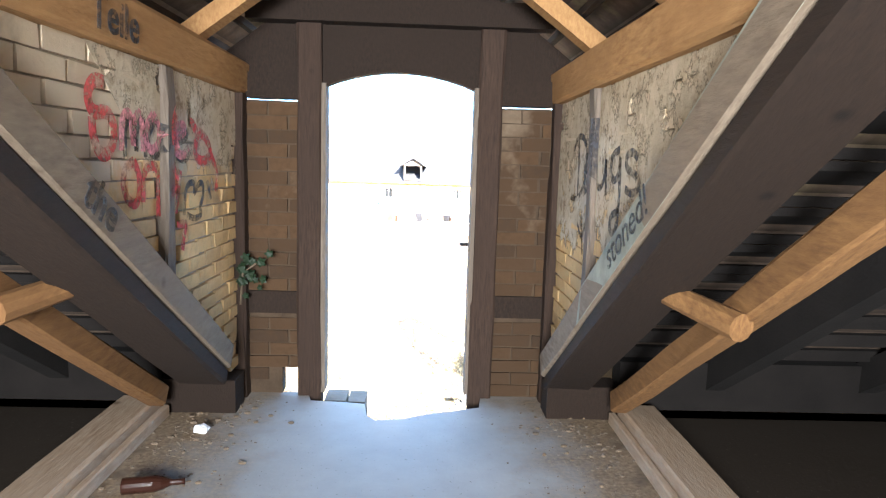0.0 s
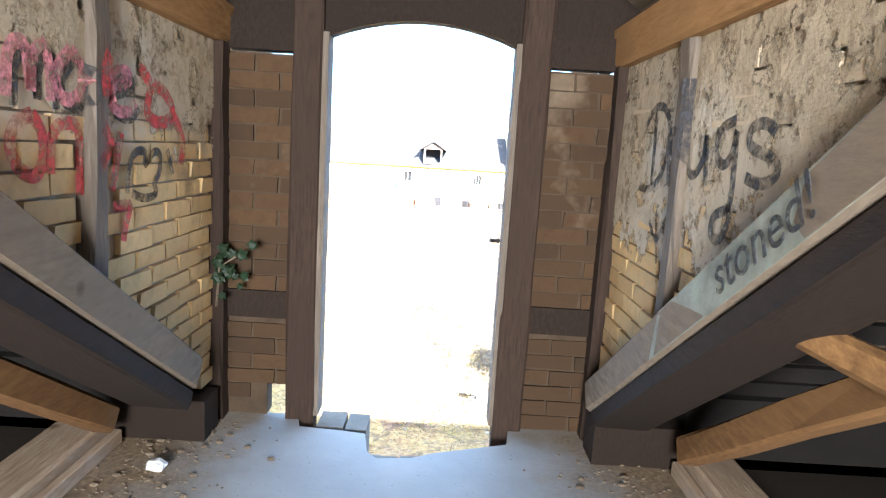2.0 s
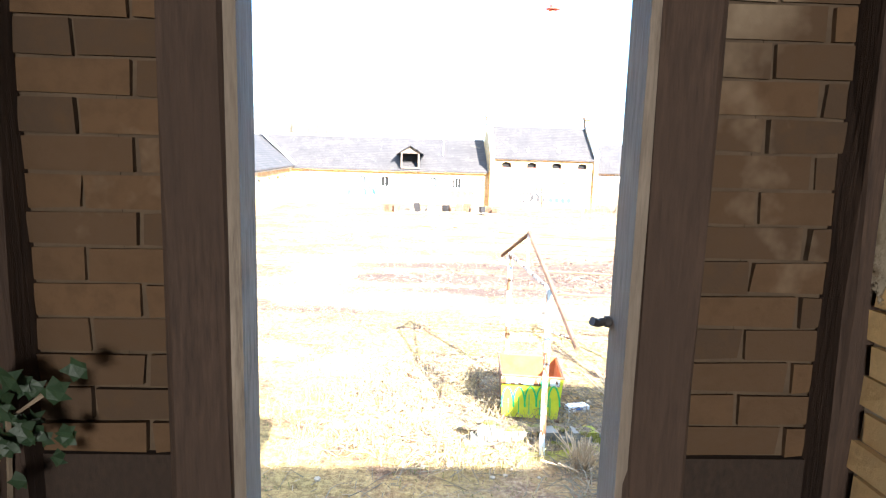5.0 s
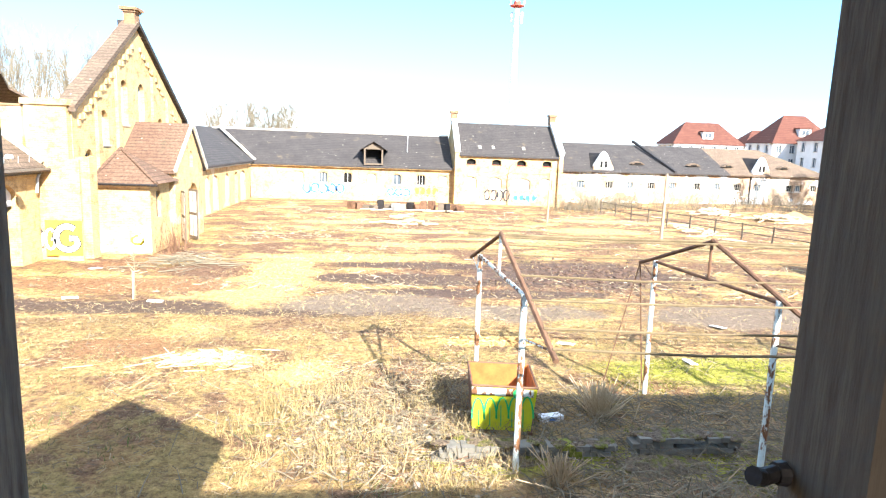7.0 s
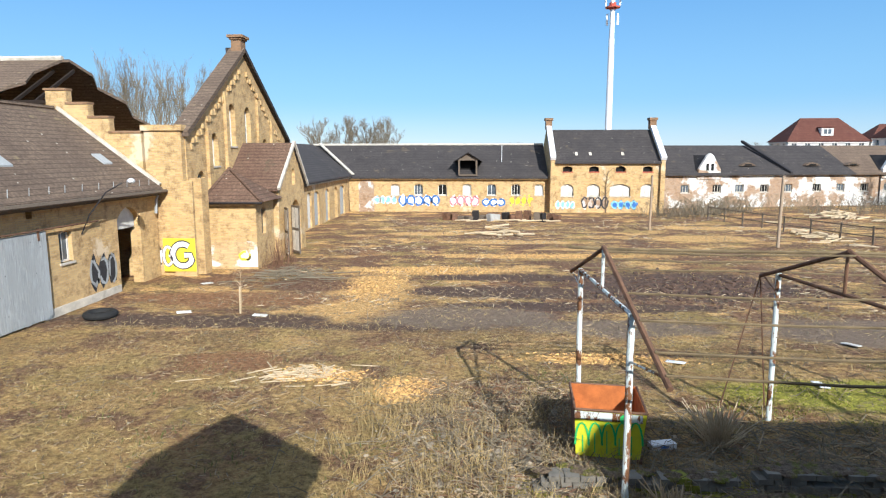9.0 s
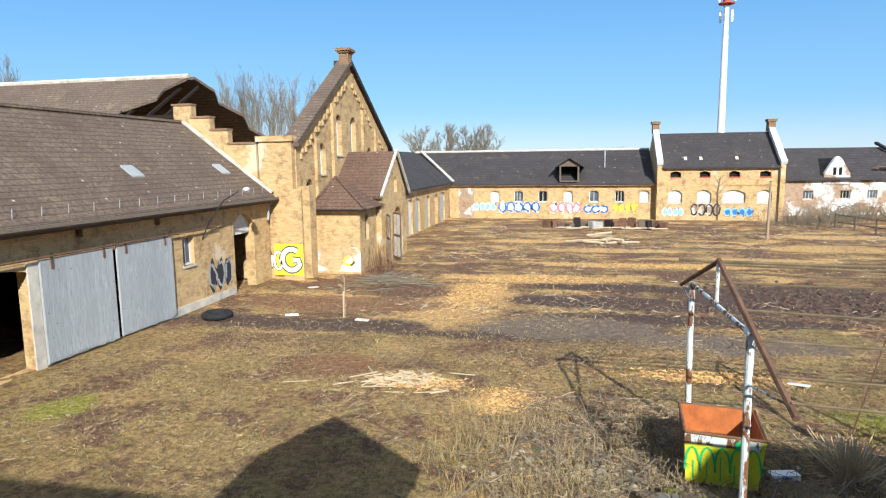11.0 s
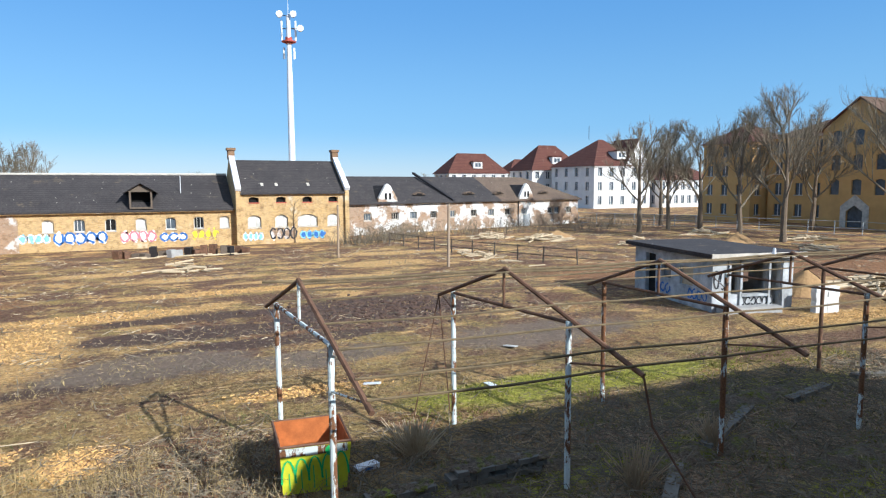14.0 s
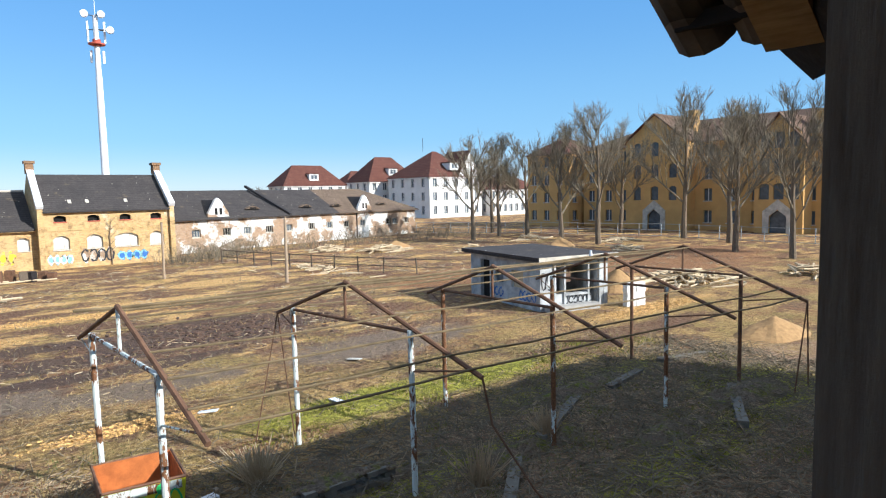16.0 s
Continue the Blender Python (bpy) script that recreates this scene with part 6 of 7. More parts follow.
def roof_z(y):
    """Top of the main rafters."""
    return 4.18 - SLOPE * y


def house():
    h = thing("own_house", "old brick house with a dormer door high over the yard", "house", (0, -5, 0))
    for x0, x1 in ((-30, -1.15), (1.15, 9.0)):
        part("wall", box(x0, x1, -0.3, 0.1, 0, 4.05), "brick", h)
    part("wall", box(-1.15, 1.15, -0.5, 0.1, 0, 3.72), "brick", h)
    part("wall", box(-30, 9, -10.6, -10.2, 0, 3.79), "brick", h)
    part("wall", box(-30, -29.6, -10.2, -0.3, 0, 3.79), "brick", h)
    # main roof: both slopes; the front one is open where the dormer stands
    for x0, x1 in ((-30, -1.04), (1.04, 9.0)):
        part("roof", slab([(x0, 0.45, roof_z(0.45) + 0.12), (x1, 0.45, roof_z(0.45) + 0.12), (x1, -4.2, roof_z(-4.2) + 0.12), (x0, -4.2, roof_z(-4.2) + 0.12)], 0.05), "tile", h)
        # unseen upper slope, made steeper so the ridge's shadow falls further out
        part("roof", slab([(x0, -4.2, roof_z(-4.2) + 0.121), (x1, -4.2, roof_z(-4.2) + 0.121), (x1, -5.2, 8.74), (x0, -5.2, 8.74)], 0.05), "tile", h)
    part("roof", slab([(-1.04, -4.0, roof_z(-4.0) + 0.12), (1.04, -4.0, roof_z(-4.0) + 0.12), (1.04, -5.2, 8.74), (-1.04, -5.2, 8.74)], 0.05), "tile", h)
    part("roof", slab([(-30, -5.2, 8.73), (9, -5.2, 8.73), (9, -10.9, 3.9), (-30, -10.9, 3.9)], 0.06), "tile", h)
    # taller wing next door
    part("wing", box(9.0, 22.6, -9, 0.05, 0, 7.6), "brick", h)
    part("wing_roof", extrude([(9.0, 0.4, 7.6), (9.0, -4.5, 10.2), (9.0, -9.4, 7.6)], (13.6, 0, 0)), "tile", h)
    # dormer roof with a wide overhang over the door
    for s in (-1, 1):
        part("dormer_roof", slab([(s * 1.5, 0.85, 6.04), (0, 0.95, 7.15), (0, -4.2, 7.15), (s * 1.5, -2.7, 6.04)], 0.06), "tile", h)
        for k in range(9):
            x = s * (0.12 + k * 0.165)
            z = 7.08 - abs(x) * 0.742
            part("batten", box(x - 0.02, x + 0.02, -4.0, 0.8, z - 0.115, z - 0.075), "beam_dark", h)
        for y in (0.5, -0.55, -1.6, -2.65):
            end = 1.42 if y > 0 else 1.12
            part("dormer_rafter", beam((s * end, y, 7.08 - end * 0.742 - 0.19), (0, y, 6.87), 0.09, 0.12, up=(0, 1, 0.01)), "beam", h)
        for k in range(18):
            y = 0.78 - k * 0.17
            part("eave_tile", tube([(s * 1.36, y, 6.05), (s * 1.55, y, 5.91)], 0.08, 0.085, 12), "tile", h)
        part("verge_board", beam((s * 1.5, 0.83, 5.98), (0, 0.92, 7.07), 0.04, 0.10, up=(0, 0, 1)), "beam_dark", h)
        part("soffit_board", extrude([(s * 1.02, 0.12, 5.75), (s * 1.02, 0.12, 5.95), (s * 1.5, 0.62, 5.87), (s * 1.5, 0.5, 5.74)], (0, 0, 0.03)), "beam_dark", h)


house()


def attic_shell():
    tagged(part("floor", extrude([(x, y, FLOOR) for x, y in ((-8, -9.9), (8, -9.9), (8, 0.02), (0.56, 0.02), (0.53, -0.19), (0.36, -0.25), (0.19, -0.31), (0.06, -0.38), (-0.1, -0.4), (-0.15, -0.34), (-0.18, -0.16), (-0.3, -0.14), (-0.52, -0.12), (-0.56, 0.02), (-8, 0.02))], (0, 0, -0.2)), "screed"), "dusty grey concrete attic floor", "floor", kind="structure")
    rear = Wall((-1.6, -7.0), (2.0, -7.0), 0.25)
    rear.n = Vector((0, 1, 0))
    rw = thing("wall_rear", "dark boarded rear wall of the attic with a hatch", "wall", (0, -7, FLOOR), kind="structure")
    part("boards", rear.build(lambda u: 6.35, [(0.55, 2.15, 5.2, 6.3, 0)], base=FLOOR), "old_wood", rw)
    for x in (-8, 7.8):
        tagged(part("wall_side", box(x, x + 0.2, -9.9, -0.3, FLOOR, 7.6), "eaves_shade"), "brick end wall of the attic, its shade in near-black colour", "wall", kind="structure")
    for x0, x1 in ((-8, -1.6), (2.0, 7.8)):
        tagged(part("wall_rear", box(x0, x1, -7.25, -7.0, FLOOR, 6.3), "old_wood"), "dark boarded rear wall of the attic", "wall", kind="structure")
    # main rafters and tile battens seen from below
    fr = thing("roof_frame", "dark roof rafters with tile battens", "roof frame", (0, -3, FLOOR))
    for s in (-1, 1):
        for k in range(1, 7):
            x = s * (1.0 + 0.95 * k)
            part("rafter", beam((x, -0.1, roof_z(-0.1) - 0.1), (x, -5.15, roof_z(-5.15) - 0.1), 0.11, 0.17), "eaves_shade", fr)
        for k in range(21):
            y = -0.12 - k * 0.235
            part("batten", box(min(s * 1.04, s * 7.7), max(s * 1.04, s * 7.7), y - 0.025, y + 0.025, roof_z(y) + 0.012, roof_z(y) + 0.048), "eaves_shade", fr)
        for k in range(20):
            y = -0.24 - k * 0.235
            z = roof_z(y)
            part("tile_course", extrude([(s * 1.05, y + 0.13, z + 0.0), (s * 1.05, y + 0.13, z + 0.03), (s * 1.05, y - 0.12, z + 0.055 + 0.03), (s * 1.05, y - 0.12, z + 0.055)], (s * 6.6, 0, 0)), "eaves_shade", fr)
    part("rafter", beam((0, -4.1, 6.9), (0, 0.7, 6.9), 0.1, 0.16), "beam_dark", fr, "dark ridge beam")
    # sloping trimmers along the dormer opening, the inner struts and the floor sills
    for s, n in ((-1, 1), (1, 2)):
        y0, drop = (-0.44, 0.095) if s < 0 else (-0.19, 0.025)
        part("trimmer", beam((s * 1.035, y0, roof_z(y0) - drop), (s * 1.035, -3.4, roof_z(-3.4) - drop), 0.27, 0.15, bevel=0.012, wobble=0.004, seed=n), "trimmer", fr, "grey weathered sloping trimmer beam")
        # added plank: the trimmer's shaded underside, given as near-black timber
        part("trimmer", beam((s * 1.045, y0 - 0.07, roof_z(y0 - 0.07) - drop - 0.145), (s * 1.045, -3.4, roof_z(-3.4) - drop - 0.145), 0.265, 0.09, bevel=0.012, wobble=0.004, seed=n + 30), "beam_dark", fr, "added plank in the near-black of the trimmer's shaded underside")
        if s > 0:
            part("paint", extrude([(0.8985, y, roof_z(y) + d) for y, d in ((-0.99, -0.105), (-3.35, -0.105), (-3.35, 0.06), (-1.02, 0.06))], (0.001, 0, 0)), "old_paint", fr, "worn grey-green paint on the trimmer")
        part("trimmer_block", box(min(s * 0.92, s * 1.35), max(s * 0.92, s * 1.35), -0.34, -0.16, FLOOR, 4.2), "beam_dark", fr)
        part("strut", beam((s * 1.30, -0.50, 4.17), (s * 1.30, -3.2, 5.98), 0.10, 0.12, bevel=0.012, wobble=0.005, seed=n + 3), "strut", fr, "warm-coloured sloping strut")
        part("sill", beam((s * 1.44, -0.40, 4.06), (s * 1.44, -3.3, 4.06), 0.22, 0.12, bevel=0.012, wobble=0.004, seed=n + 5), "beam_pale", fr, "dusty floor sill beam")
        part("sill", beam((s * 1.30, -0.40, 4.035), (s * 1.30, -3.3, 4.035), 0.04, 0.07, bevel=0.006), "beam_pale", fr)
        part("stub", tube([(s * 1.10, -1.45, 5.03), (s * 1.18, -1.65, 5.0), (s * 1.24, -1.86, 4.98)], 0.045, 0.052, 10), "strut", fr, "short round log stub")
        part("side_wall", box(min(s * 1.36, s * 7.8), max(s * 1.36, s * 7.8), -0.3, -0.16, FLOOR, 4.35), "eaves_shade", fr)


attic_shell()


def brick_course_wall(owner, mat, at_fn, u0, u1, z0, z1, keep, seed, bl=0.245, bh=0.072, joint=0.011, thick=0.06, axis="y"):
    """Bricks laid in courses, each its own piece, where keep(u, z) says so."""
    rng = random.Random(seed)
    cache = {}
    for r in range(int((z1 - z0) / (bh + joint))):
        z = z0 + r * (bh + joint)
        u = u0 - (0.5 * bl if r % 2 else 0.0)
        while u < u1:
            a, b = max(u, u0), min(u + bl, u1)
            if b - a > 0.03 and keep((a + b) / 2, z + bh / 2, a, b):
                key = (round(b - a, 2), rng.randrange(4))
                if key not in cache:
                    l, j = key[0] / 2, 0.004
                    q = random.Random(key[1])
                    bm = bmesh.new()
                    f = lambda: q.uniform(-0.004, 0.004)
                    sx, sy = (l, thick / 2) if axis == "x" else (thick / 2, l)
                    vs = [(x + f(), y + f(), z2 + f()) for z2 in (-bh / 2, bh / 2) for x, y in ((-sx, -sy), (sx, -sy), (sx, sy), (-sx, sy))]
                    solid(bm, vs, CUBE)
                    mesh = bpy.data.meshes.new("brick")
                    bm.normal_update()
                    bm.to_mesh(mesh)
                    bm.free()
                    mesh.materials.append(M[mat])
                    cache[key] = mesh
                ob = new("brick", cache[key])
                ob.location = at_fn((a + b) / 2, z + bh / 2, rng.uniform(-0.006, 0.006))
                ob.parent = owner
            u += bl + joint


def cheek(s):
    """One side wall of the dormer: timber frame filled with brick."""
    w = thing("wall_cheek", "dormer side wall of yellow brick in a timber frame with graffiti", "wall", kind="structure")
    x = s * 0.992
    low = 0.04 if s < 0 else 0.0
    lo = lambda y: roof_z(y) + 0.02 - low
    part("mortar", extrude([(x, 0.0, lo(0)), (x, 0.0, 5.86), (x, -2.6, 5.86)], (s * 0.07, 0, 0)), "joint", w)
    part("outer_boarding", extrude([(x + s * 0.12, 0.05, lo(0)), (x + s * 0.12, 0.05, 6.1), (x + s * 0.12, -2.9, 6.1)], (s * 0.03, 0, 0)), "old_wood", w)
    sy = -1.12 if s < 0 else -0.88
    keep = lambda u, z, a, b: z > roof_z(u) - 0.01 - low and z < 5.85 and not (sy - 0.07 < u < sy + 0.07)
    brick_course_wall(w, "cheek_brick", lambda u, z, d: (s * (1.005 + d), u, z), -2.7, -0.09, 4.22, 5.9, keep, 5 + s, bl=0.235, bh=0.068)
    part("plaster", extrude([(s * 0.9672, -0.10, 4.35), (s * 0.9672, -0.10, 5.868), (s * 0.9672, -1.75 if s < 0 else -2.3, 5.868)], (s * 0.001, 0, 0)), "plaster_west" if s < 0 else "plaster_east", w, "ragged remains of lime plaster")
    part("plate", beam((s * 0.99, 0.05, 5.965), (s * 0.99, -3.6, 5.965), 0.15, 0.19, bevel=0.015, wobble=0.005, seed=3 + s), "beam", w, "warm-coloured wall plate beam")
    part("stud", beam((s * 0.985, sy - 0.05, lo(sy) - 0.1), (s * 0.985, sy + 0.01, 5.87), 0.09, 0.10, up=(0, 1, 0), bevel=0.012, wobble=0.006, seed=6 + s), "stud", w, "grey split stud")
    part("corner_post", beam((s * 0.985, -0.045, FLOOR), (s * 0.985, -0.045, 5.87), 0.12, 0.11, up=(0, 1, 0), bevel=0.012, wobble=0.006, seed=9 + s), "post_dark", w)
    return w


cheeks = {s: cheek(s) for s in (-1, 1)}


def front():
    w = thing("wall_front", "dormer front wall of brick panels, backlit dark in colour, between timber posts", "wall", kind="structure")
    for s in (-1, 1):
        # timbers here are near-black in colour for standing against the light
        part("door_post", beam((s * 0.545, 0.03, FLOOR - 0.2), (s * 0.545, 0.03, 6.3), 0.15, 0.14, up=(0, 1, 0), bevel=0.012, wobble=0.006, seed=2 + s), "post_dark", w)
        part("mortar", box(min(s * 0.72, s * 0.95), max(s * 0.72, s * 0.95), 0.002, 0.1, FLOOR, 5.84), "joint_backlit", w)
        part("mortar", box(min(s * 0.61, s * 0.719), max(s * 0.61, s * 0.719), 0.002, 0.1, 4.17 if s < 0 else FLOOR, 5.838), "joint_backlit", w)
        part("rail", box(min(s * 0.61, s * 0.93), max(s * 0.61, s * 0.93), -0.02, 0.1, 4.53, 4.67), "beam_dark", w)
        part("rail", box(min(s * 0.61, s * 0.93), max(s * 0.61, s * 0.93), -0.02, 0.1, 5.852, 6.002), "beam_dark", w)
        part("door_rebate", box(min(s * 0.447, s * 0.475), max(s * 0.447, s * 0.475), -0.03, 0.105, FLOOR + 0.02, 5.95), "stud", w, "grey weathered door rebate")
        keep = lambda u, z, a, b: not (4.5 < z < 4.7) and z < 5.84 and not (s < 0 and z < 4.16 and b > -0.73)
        u0, u1 = (-0.925, -0.615) if s < 0 else (0.615, 0.925)
        brick_course_wall(w, "backlit_brick", lambda u, z, d: (u, 0.018 + d, z), u0, u1, FLOOR + 0.01, 5.85, keep, 15 + s, axis="x")
    # arched head over the door and boards closing the gable
    arch = [(-0.472 + 0.0944 * k, 0) for k in range(11)]
    outline = [(x, 0.0, 5.93 + 0.10 * (1 - (x / 0.472) ** 2)) for x, _ in arch] + [(0.472, 0.0, 6.31), (-0.472, 0.0, 6.31)]
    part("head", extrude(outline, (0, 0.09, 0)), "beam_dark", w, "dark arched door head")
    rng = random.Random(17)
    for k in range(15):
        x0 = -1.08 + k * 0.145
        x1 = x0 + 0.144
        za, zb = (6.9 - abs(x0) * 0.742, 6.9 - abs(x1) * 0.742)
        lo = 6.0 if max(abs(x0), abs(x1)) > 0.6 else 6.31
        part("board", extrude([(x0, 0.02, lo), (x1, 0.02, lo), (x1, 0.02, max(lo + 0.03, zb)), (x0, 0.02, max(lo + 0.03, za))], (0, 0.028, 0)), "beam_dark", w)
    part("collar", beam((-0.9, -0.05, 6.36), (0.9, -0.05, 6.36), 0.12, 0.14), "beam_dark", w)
    # latch pin of the missing door
    p = thing("door_latch", "worn dark iron latch pin in the door post", "latch", (0.45, 0.06, 4.99))
    part("pin", tube([(0.47, 0.09, 4.985), (0.43, 0.09, 4.985), (0.412, 0.087, 4.982), (0.395, 0.08, 4.988)], 0.010, 0.012, 10), "iron", p)
    part("collar", tube([(0.442, 0.09, 4.985), (0.43, 0.09, 4.985)], 0.016, 0.014, 10), "iron", p)
    # broken threshold of bricks
    t = thing("threshold", "broken brick threshold below the door opening", "threshold", (0, 0.05, FLOOR))
    x = -0.44
    for k in range(8):
        l = rng.uniform(0.09, 0.2)
        if x + l > 0.44:
            break
        part("brick", box(x, x + l - 0.012, -0.115 + rng.uniform(0, 0.03), 0.1, 3.7, (FLOOR - 0.02 if k < 2 else 3.76) + rng.uniform(-0.012, 0.012)), "kerb", t)
        x += l
    vine = thing("ivy_sprig", "small sprig of green ivy growing through the wall", "plant", (-0.95, -0.03, 4.8))
    for k in range(26):
        c = Vector((-0.94 + abs(rng.gauss(0, 0.06)), -0.13 + rng.uniform(-0.02, 0.02), 4.80 + rng.gauss(0, 0.06)))
        bm = bmesh.new()
        r = rng.uniform(0.018, 0.035)
        solid(bm, [c + Vector((math.cos(a) * r * f, rng.uniform(-0.01, 0.01), math.sin(a) * r * f)) for a, f in [(i * math.tau / 10, 1.0 if i % 2 else 0.6) for i in range(10)]], [tuple(range(10))])
        part("leaf", bm, "ivy", vine)
    part("stem", tube([(-0.95, -0.105, 4.6), (-0.93, -0.12, 4.8), (-0.85, -0.12, 4.86)], 0.006, seg=4), "bark", vine)


front()


def spray_curve(owner, name, strokes, width, mat, place):
    """Sprayed strokes as flat ribbons; place(u, z) lays them on their surface."""
    for k, stroke in enumerate(strokes):
        bm = bmesh.new()
        pts = []
        for (a, b), (c, d) in zip(stroke, stroke[1:]):
            for i in range(5):
                pts.append((a + (c - a) * i / 5, b + (d - b) * i / 5))
        pts.append(stroke[-1])
        for turn in range(6):
            pts = [pts[0]] + [((p[0] + 2 * q[0] + r[0]) / 4, (p[1] + 2 * q[1] + r[1]) / 4) for p, q, r in zip(pts, pts[1:], pts[2:])] + [pts[-1]]
        left, right = [], []
        for i, (u, z) in enumerate(pts):
            p, q = pts[max(0, i - 1)], pts[min(len(pts) - 1, i + 1)]
            du, dz = q[0] - p[0], q[1] - p[1]
            l = math.hypot(du, dz) or 1
            left.append(bm.verts.new(place(u - dz / l * width / 2, z + du / l * width / 2, k)))
            right.append(bm.verts.new(place(u + dz / l * width / 2, z - du / l * width / 2, k)))
        for i in range(len(pts) - 1):
            bm.faces.new((left[i], left[i + 1], right[i + 1], right[i]))
        part("spray_stroke", bm, mat, owner)


def lettering(owner, text, size, mat, m, shear=0.0, fat=0.004):
    """Readable writing, laid flat at the pose m."""
    c = bpy.data.curves.new("lettering", "FONT")
    c.body, c.size, c.shear, c.offset, c.extrude, c.align_x = text, size, shear, fat, 0.001, "CENTER"
    tmp = bpy.data.objects.new("lettering", c)
    mesh = bpy.data.meshes.new_from_object(tmp)
    bpy.data.objects.remove(tmp)
    mesh.transform(m)
    mesh.materials.append(M[mat])
    ob = new("lettering", mesh)
    ob.parent = owner
    if owner.parent is None and owner.type == "EMPTY":
        ob.matrix_parent_inverse = Matrix.Translation(owner.location).inverted()


def graffiti():
    r = thing("graffiti_word", "black sprayed word on the brick dormer wall", "graffiti", (0.95, -1.1, 5.2))
    right = Matrix(((0, 0, -1, 0.968), (-1, 0, 0, 0), (0, 1, 0, 0), (0, 0, 0, 1)))
    place_r = lambda u, z, k: (0.9655 - 0.0006 * k - (0.034 if abs(u + 0.88) < 0.055 else 0), u, z)
    big_d = [[(-0.46, 5.59), (-0.53, 5.66), (-0.66, 5.66), (-0.75, 5.58), (-0.74, 5.46), (-0.68, 5.37), (-0.55, 5.32), (-0.45, 5.34)], [(-0.57, 5.64), (-0.59, 5.5), (-0.6, 5.35)]]
    r_u = [[(-0.8, 5.54), (-0.85, 5.36)], [(-0.81, 5.47), (-0.86, 5.56), (-0.9, 5.55)], [(-0.93, 5.73), (-0.93, 5.54), (-0.96, 5.42), (-1.02, 5.4), (-1.09, 5.46), (-1.08, 5.58), (-1.12, 5.38)]]
    g_s = [[(-1.28, 5.58), (-1.17, 5.56), (-1.17, 5.47), (-1.24, 5.44), (-1.29, 5.49), (-1.29, 5.58), (-1.31, 5.39), (-1.31, 5.32), (-1.2, 5.3), (-1.2, 5.23), (-1.27, 5.22), (-1.32, 5.29), (-1.3, 5.34)],
           [(-1.51, 5.54), (-1.46, 5.57), (-1.37, 5.56), (-1.37, 5.5), (-1.51, 5.48), (-1.56, 5.44), (-1.48, 5.4), (-1.38, 5.42)]]
    spray_curve(r, "word", big_d + r_u + g_s, 0.034, "thin_black", place_r)
    spray_curve(r, "arrow", [[(-0.69, 5.26), (-0.76, 5.06)], [(-0.63, 5.21), (-0.73, 5.12), (-0.79, 5.22)]], 0.025, "thin_black", place_r)
    s = thing("graffiti_word", "black sprayed word along the sloping trimmer", "graffiti", (0.93, -1.4, 5.0))
    ang = math.atan(SLOPE)
    lettering(s, "stoned!", 0.16, "thin_black", right @ Matrix.Translation((1.66, roof_z(-1.66) - 0.075, 0.078)) @ Matrix.Rotation(ang, 4, "Z"), 0.1, 0.0)
    l = thing("graffiti_word", "pink and red sprayed letters on the brick dormer wall", "graffiti", (-0.95, -1.1, 5.2))
    left = Matrix(((0, 0, 1, -0.968), (1, 0, 0, 0), (0, 1, 0, 0), (0, 0, 0, 1)))
    place_l = lambda u, z, k: (-0.9655 + 0.0006 * k + (0.034 if abs(u + 1.12) < 0.055 else 0), u, z)
    m_o = [[(-1.53, 5.51), (-1.52, 5.64), (-1.45, 5.66), (-1.44, 5.59), (-1.43, 5.51), (-1.43, 5.62), (-1.37, 5.67), (-1.35, 5.61), (-1.35, 5.51)], [(-1.25, 5.66), (-1.33, 5.6), (-1.32, 5.53), (-1.26, 5.51), (-1.19, 5.55), (-1.2, 5.63), (-1.25, 5.66)]]
    e_red = [(-1.05, 5.57), (-0.9, 5.6), (-0.91, 5.64), (-1.01, 5.63), (-1.06, 5.58), (-1.04, 5.51), (-0.93, 5.49), (-0.87, 5.54)]
    spray_curve(l, "shadow", [[(u + 0.03, z - 0.022) for u, z in st] for st in m_o + [e_red]], 0.034, "thin_black", place_l)
    near = lambda u, z, k: (place_l(u, z, k)[0] + 0.003, u, z)
    spray_curve(l, "letters", m_o + [e_red], 0.042, "thin_pink", near)
    spray_curve(l, "letters", [[(-1.64, 5.74), (-1.7, 5.75), (-1.75, 5.71), (-1.75, 5.66), (-1.71, 5.63), (-1.63, 5.65), (-1.58, 5.61), (-1.58, 5.55), (-1.62, 5.5), (-1.67, 5.49), (-1.71, 5.52), (-1.73, 5.57), (-1.73, 5.62)],
                                [(-1.07, 5.7), (-1.13, 5.63), (-1.12, 5.54)], [(-0.84, 5.66), (-0.73, 5.61), (-0.81, 5.5), (-0.68, 5.46), (-0.53, 5.51), (-0.64, 5.6), (-0.73, 5.61)], [(-0.57, 5.51), (-0.45, 5.41), (-0.49, 5.31)]], 0.05, "thin_red", near)
    spray_curve(l, "letters", [[(-1.43, 5.47), (-1.5, 5.45), (-1.53, 5.39), (-1.49, 5.32), (-1.42, 5.3), (-1.39, 5.34), (-1.38, 5.42), (-1.43, 5.47)], [(-1.36, 5.31), (-1.35, 5.45), (-1.21, 5.46), (-1.22, 5.37), (-1.22, 5.24)],
                                [(-1.14, 5.45), (-1.08, 5.4), (-1.16, 5.33)], [(-0.97, 5.43), (-1.0, 5.33), (-1.04, 5.24)], [(-1.03, 5.18), (-0.9, 5.19), (-0.95, 5.13), (-0.97, 5.06)]], 0.042, "thin_red", place_l)
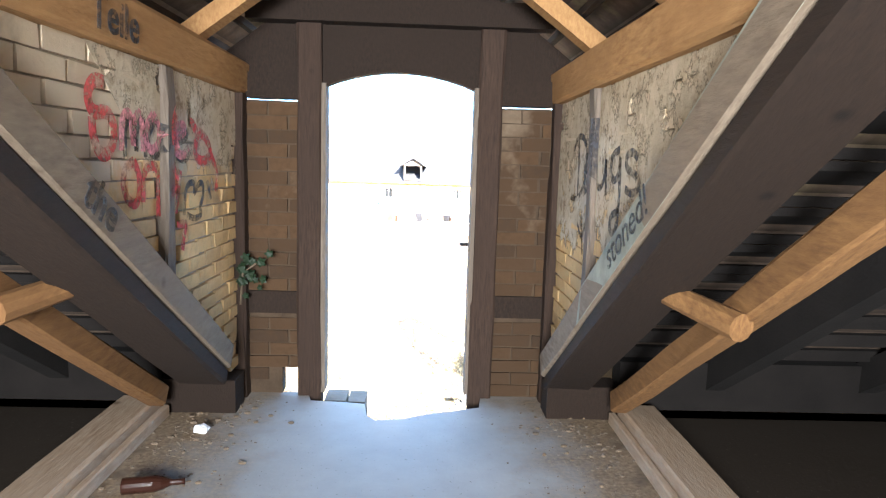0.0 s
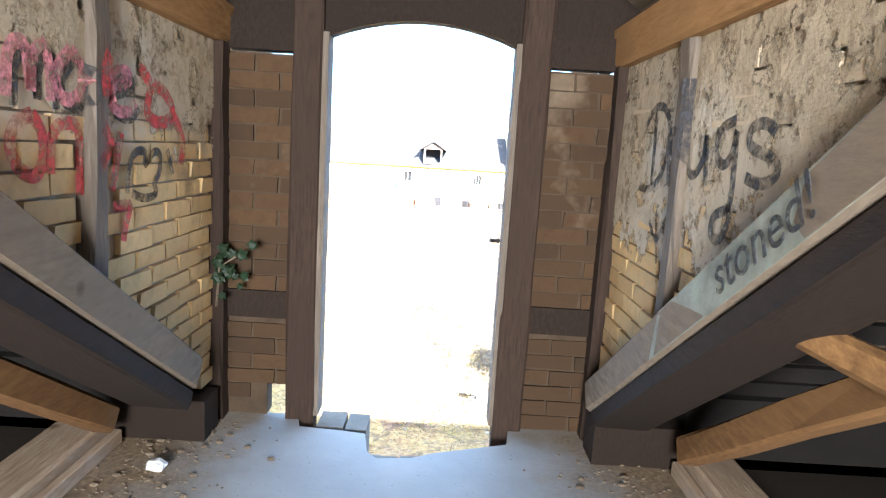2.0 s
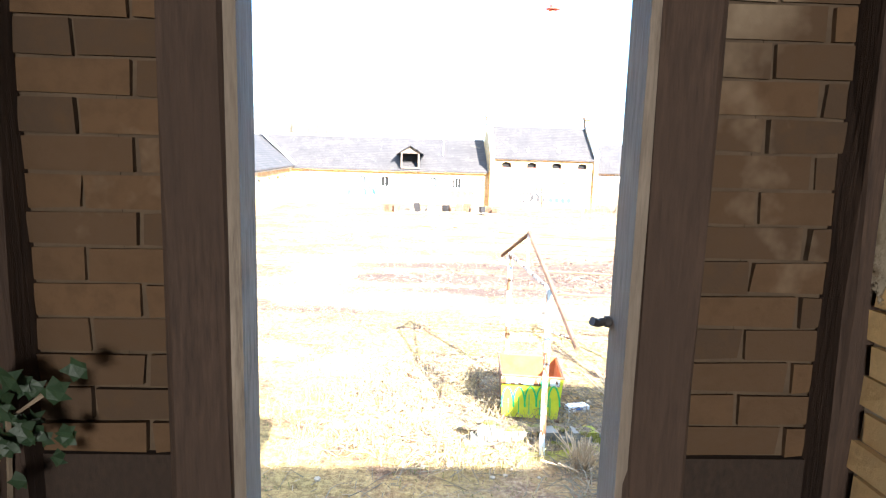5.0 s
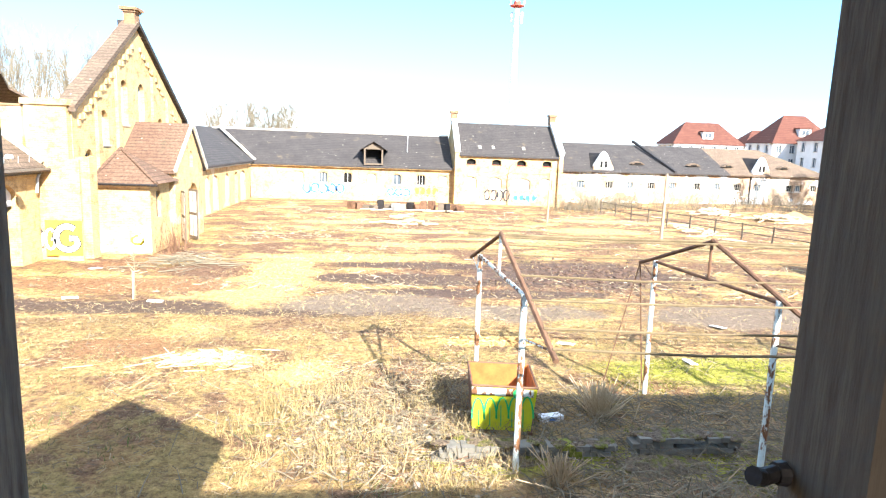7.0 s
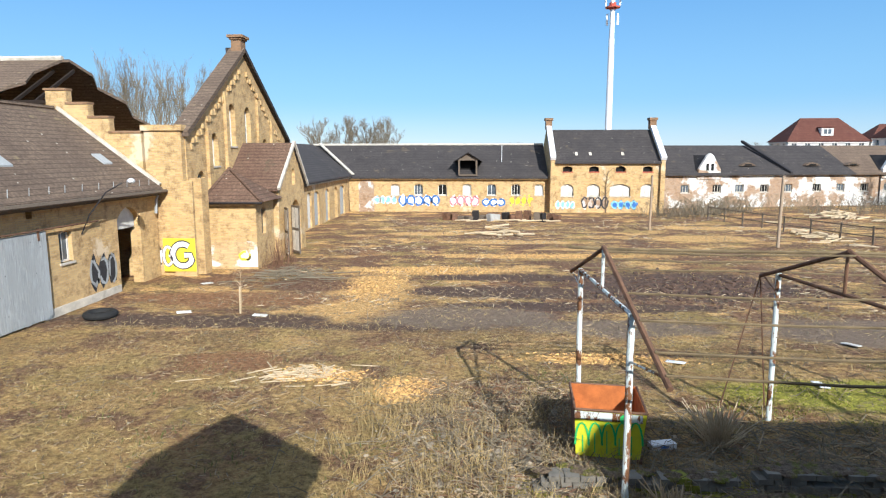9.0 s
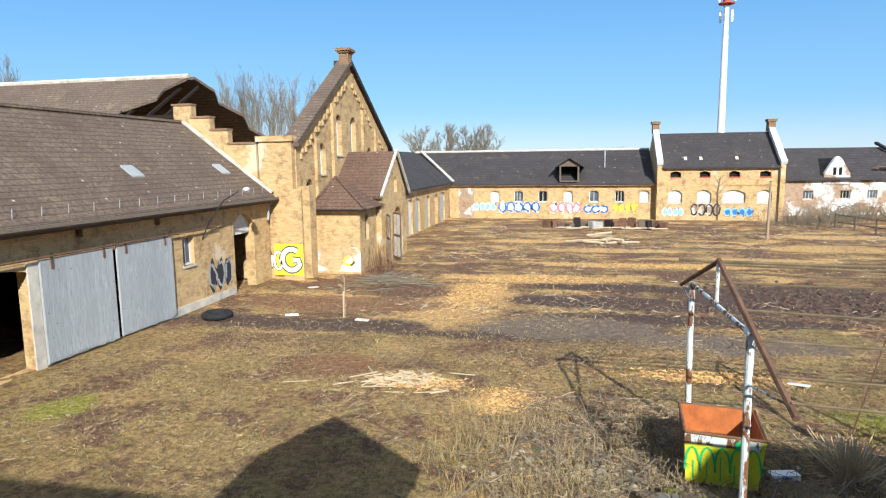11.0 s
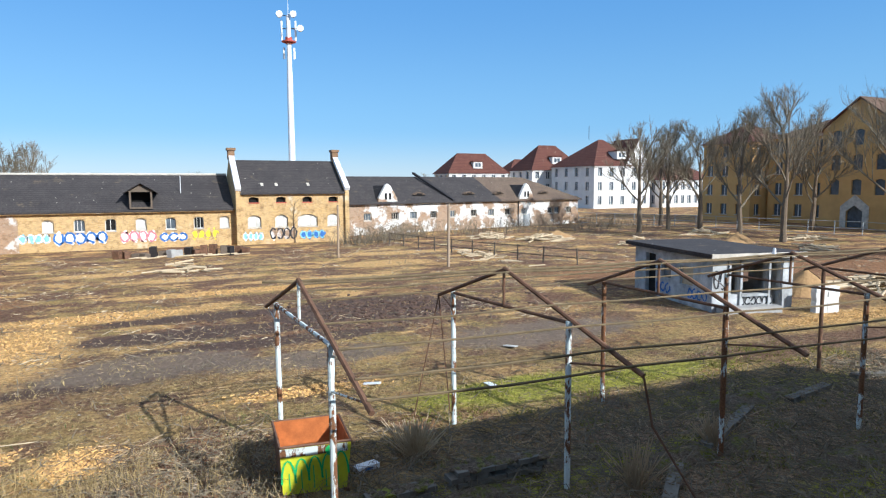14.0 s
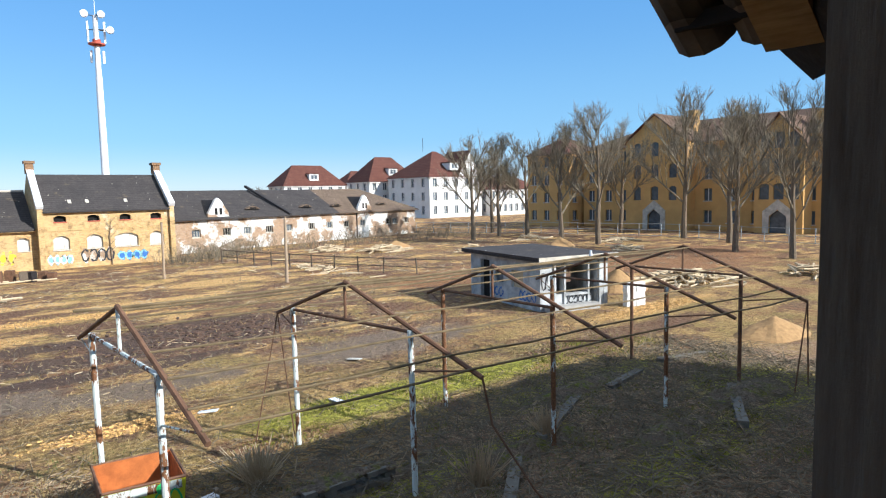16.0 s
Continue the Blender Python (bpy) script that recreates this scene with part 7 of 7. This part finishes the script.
    spray_curve(l, "mark", [[(-0.93, 5.22), (-0.92, 5.32), (-0.87, 5.37), (-0.78, 5.37), (-0.81, 5.3), (-0.73, 5.37), (-0.66, 5.36), (-0.68, 5.27), (-0.74, 5.25), (-0.69, 5.2), (-0.81, 5.19), (-0.9, 5.22)], [(-0.61, 5.37), (-0.56, 5.27)]], 0.032, "thin_black", place_l)
    t = thing("graffiti_word", "dark sprayed word on the wall plate", "graffiti", (-0.91, -1.6, 5.95))
    lettering(t, "Teile", 0.17, "thin_black", left @ Matrix.Translation((-1.65, 5.9, 0.062)), 0.1, 0.003)
    q = thing("graffiti_word", "dark sprayed word along the sloping trimmer", "graffiti", (-0.93, -1.5, 5.0))
    lettering(q, "the", 0.17, "thin_black", left @ Matrix.Translation((-1.86, roof_z(-1.86) - 0.15, 0.078)) @ Matrix.Rotation(-ang, 4, "Z"), 0.1, 0.003)


graffiti()


def attic_clutter():
    rng = random.Random(23)
    bm = bmesh.new()
    for k in range(700):
        s = -1 if rng.random() < 0.62 else 1
        x = s * abs(rng.gauss(1.05, 0.16))
        y = -abs(rng.gauss(0.2, 0.75)) - 0.1
        r = rng.uniform(0.002, 0.008) if k % 12 else 0.014
        bmesh.ops.create_icosphere(bm, subdivisions=1, radius=r, matrix=Matrix.Translation((x, y, FLOOR + r * 0.3)) @ Matrix.Diagonal((rng.uniform(0.7, 1.8), 1, 0.6, 1)))
    tagged(part("rubble_dust", bm, "bark"), "crumbs of mortar, leaves and dirt along the sills", "debris", kind="stuff")
    b = thing("bottle", "empty dark glass bottle lying on the floor", "bottle", (-1.15, -1.25, FLOOR))
    m = pose(-1.15, -1.25, FLOOR + 0.037, 0, 90, 12)
    prof = [(0.036, 0), (0.037, 0.01), (0.037, 0.13), (0.03, 0.165), (0.014, 0.2), (0.013, 0.25), (0.015, 0.26)]
    bm = bmesh.new()
    rings = [[bm.verts.new(m @ Vector((r * math.cos(a), r * math.sin(a), z))) for a in [k * math.tau / 14 for k in range(14)]] for r, z in prof]
    for p, q in zip(rings, rings[1:]):
        for k in range(14):
            bm.faces.new((p[k], p[(k + 1) % 14], q[(k + 1) % 14], q[k]))
    bm.faces.new(rings[0])
    n = Nodes("brown_glass")
    part("body", bm, n.done((0.03, 0.012, 0.008), 0.12), b)
    w = bmesh.new()
    bmesh.ops.create_icosphere(w, subdivisions=2, radius=0.035, matrix=Matrix.Translation((-1.02, -0.62, FLOOR + 0.025)) @ Matrix.Diagonal((1.2, 0.9, 0.75, 1)))
    for v in w.verts:
        v.co += Vector((rng.gauss(0, 0.005), rng.gauss(0, 0.005), rng.gauss(0, 0.004)))
    tagged(part("paper_ball", w, "steel_white"), "crumpled scrap of white paper on the floor", "litter")


attic_clutter()
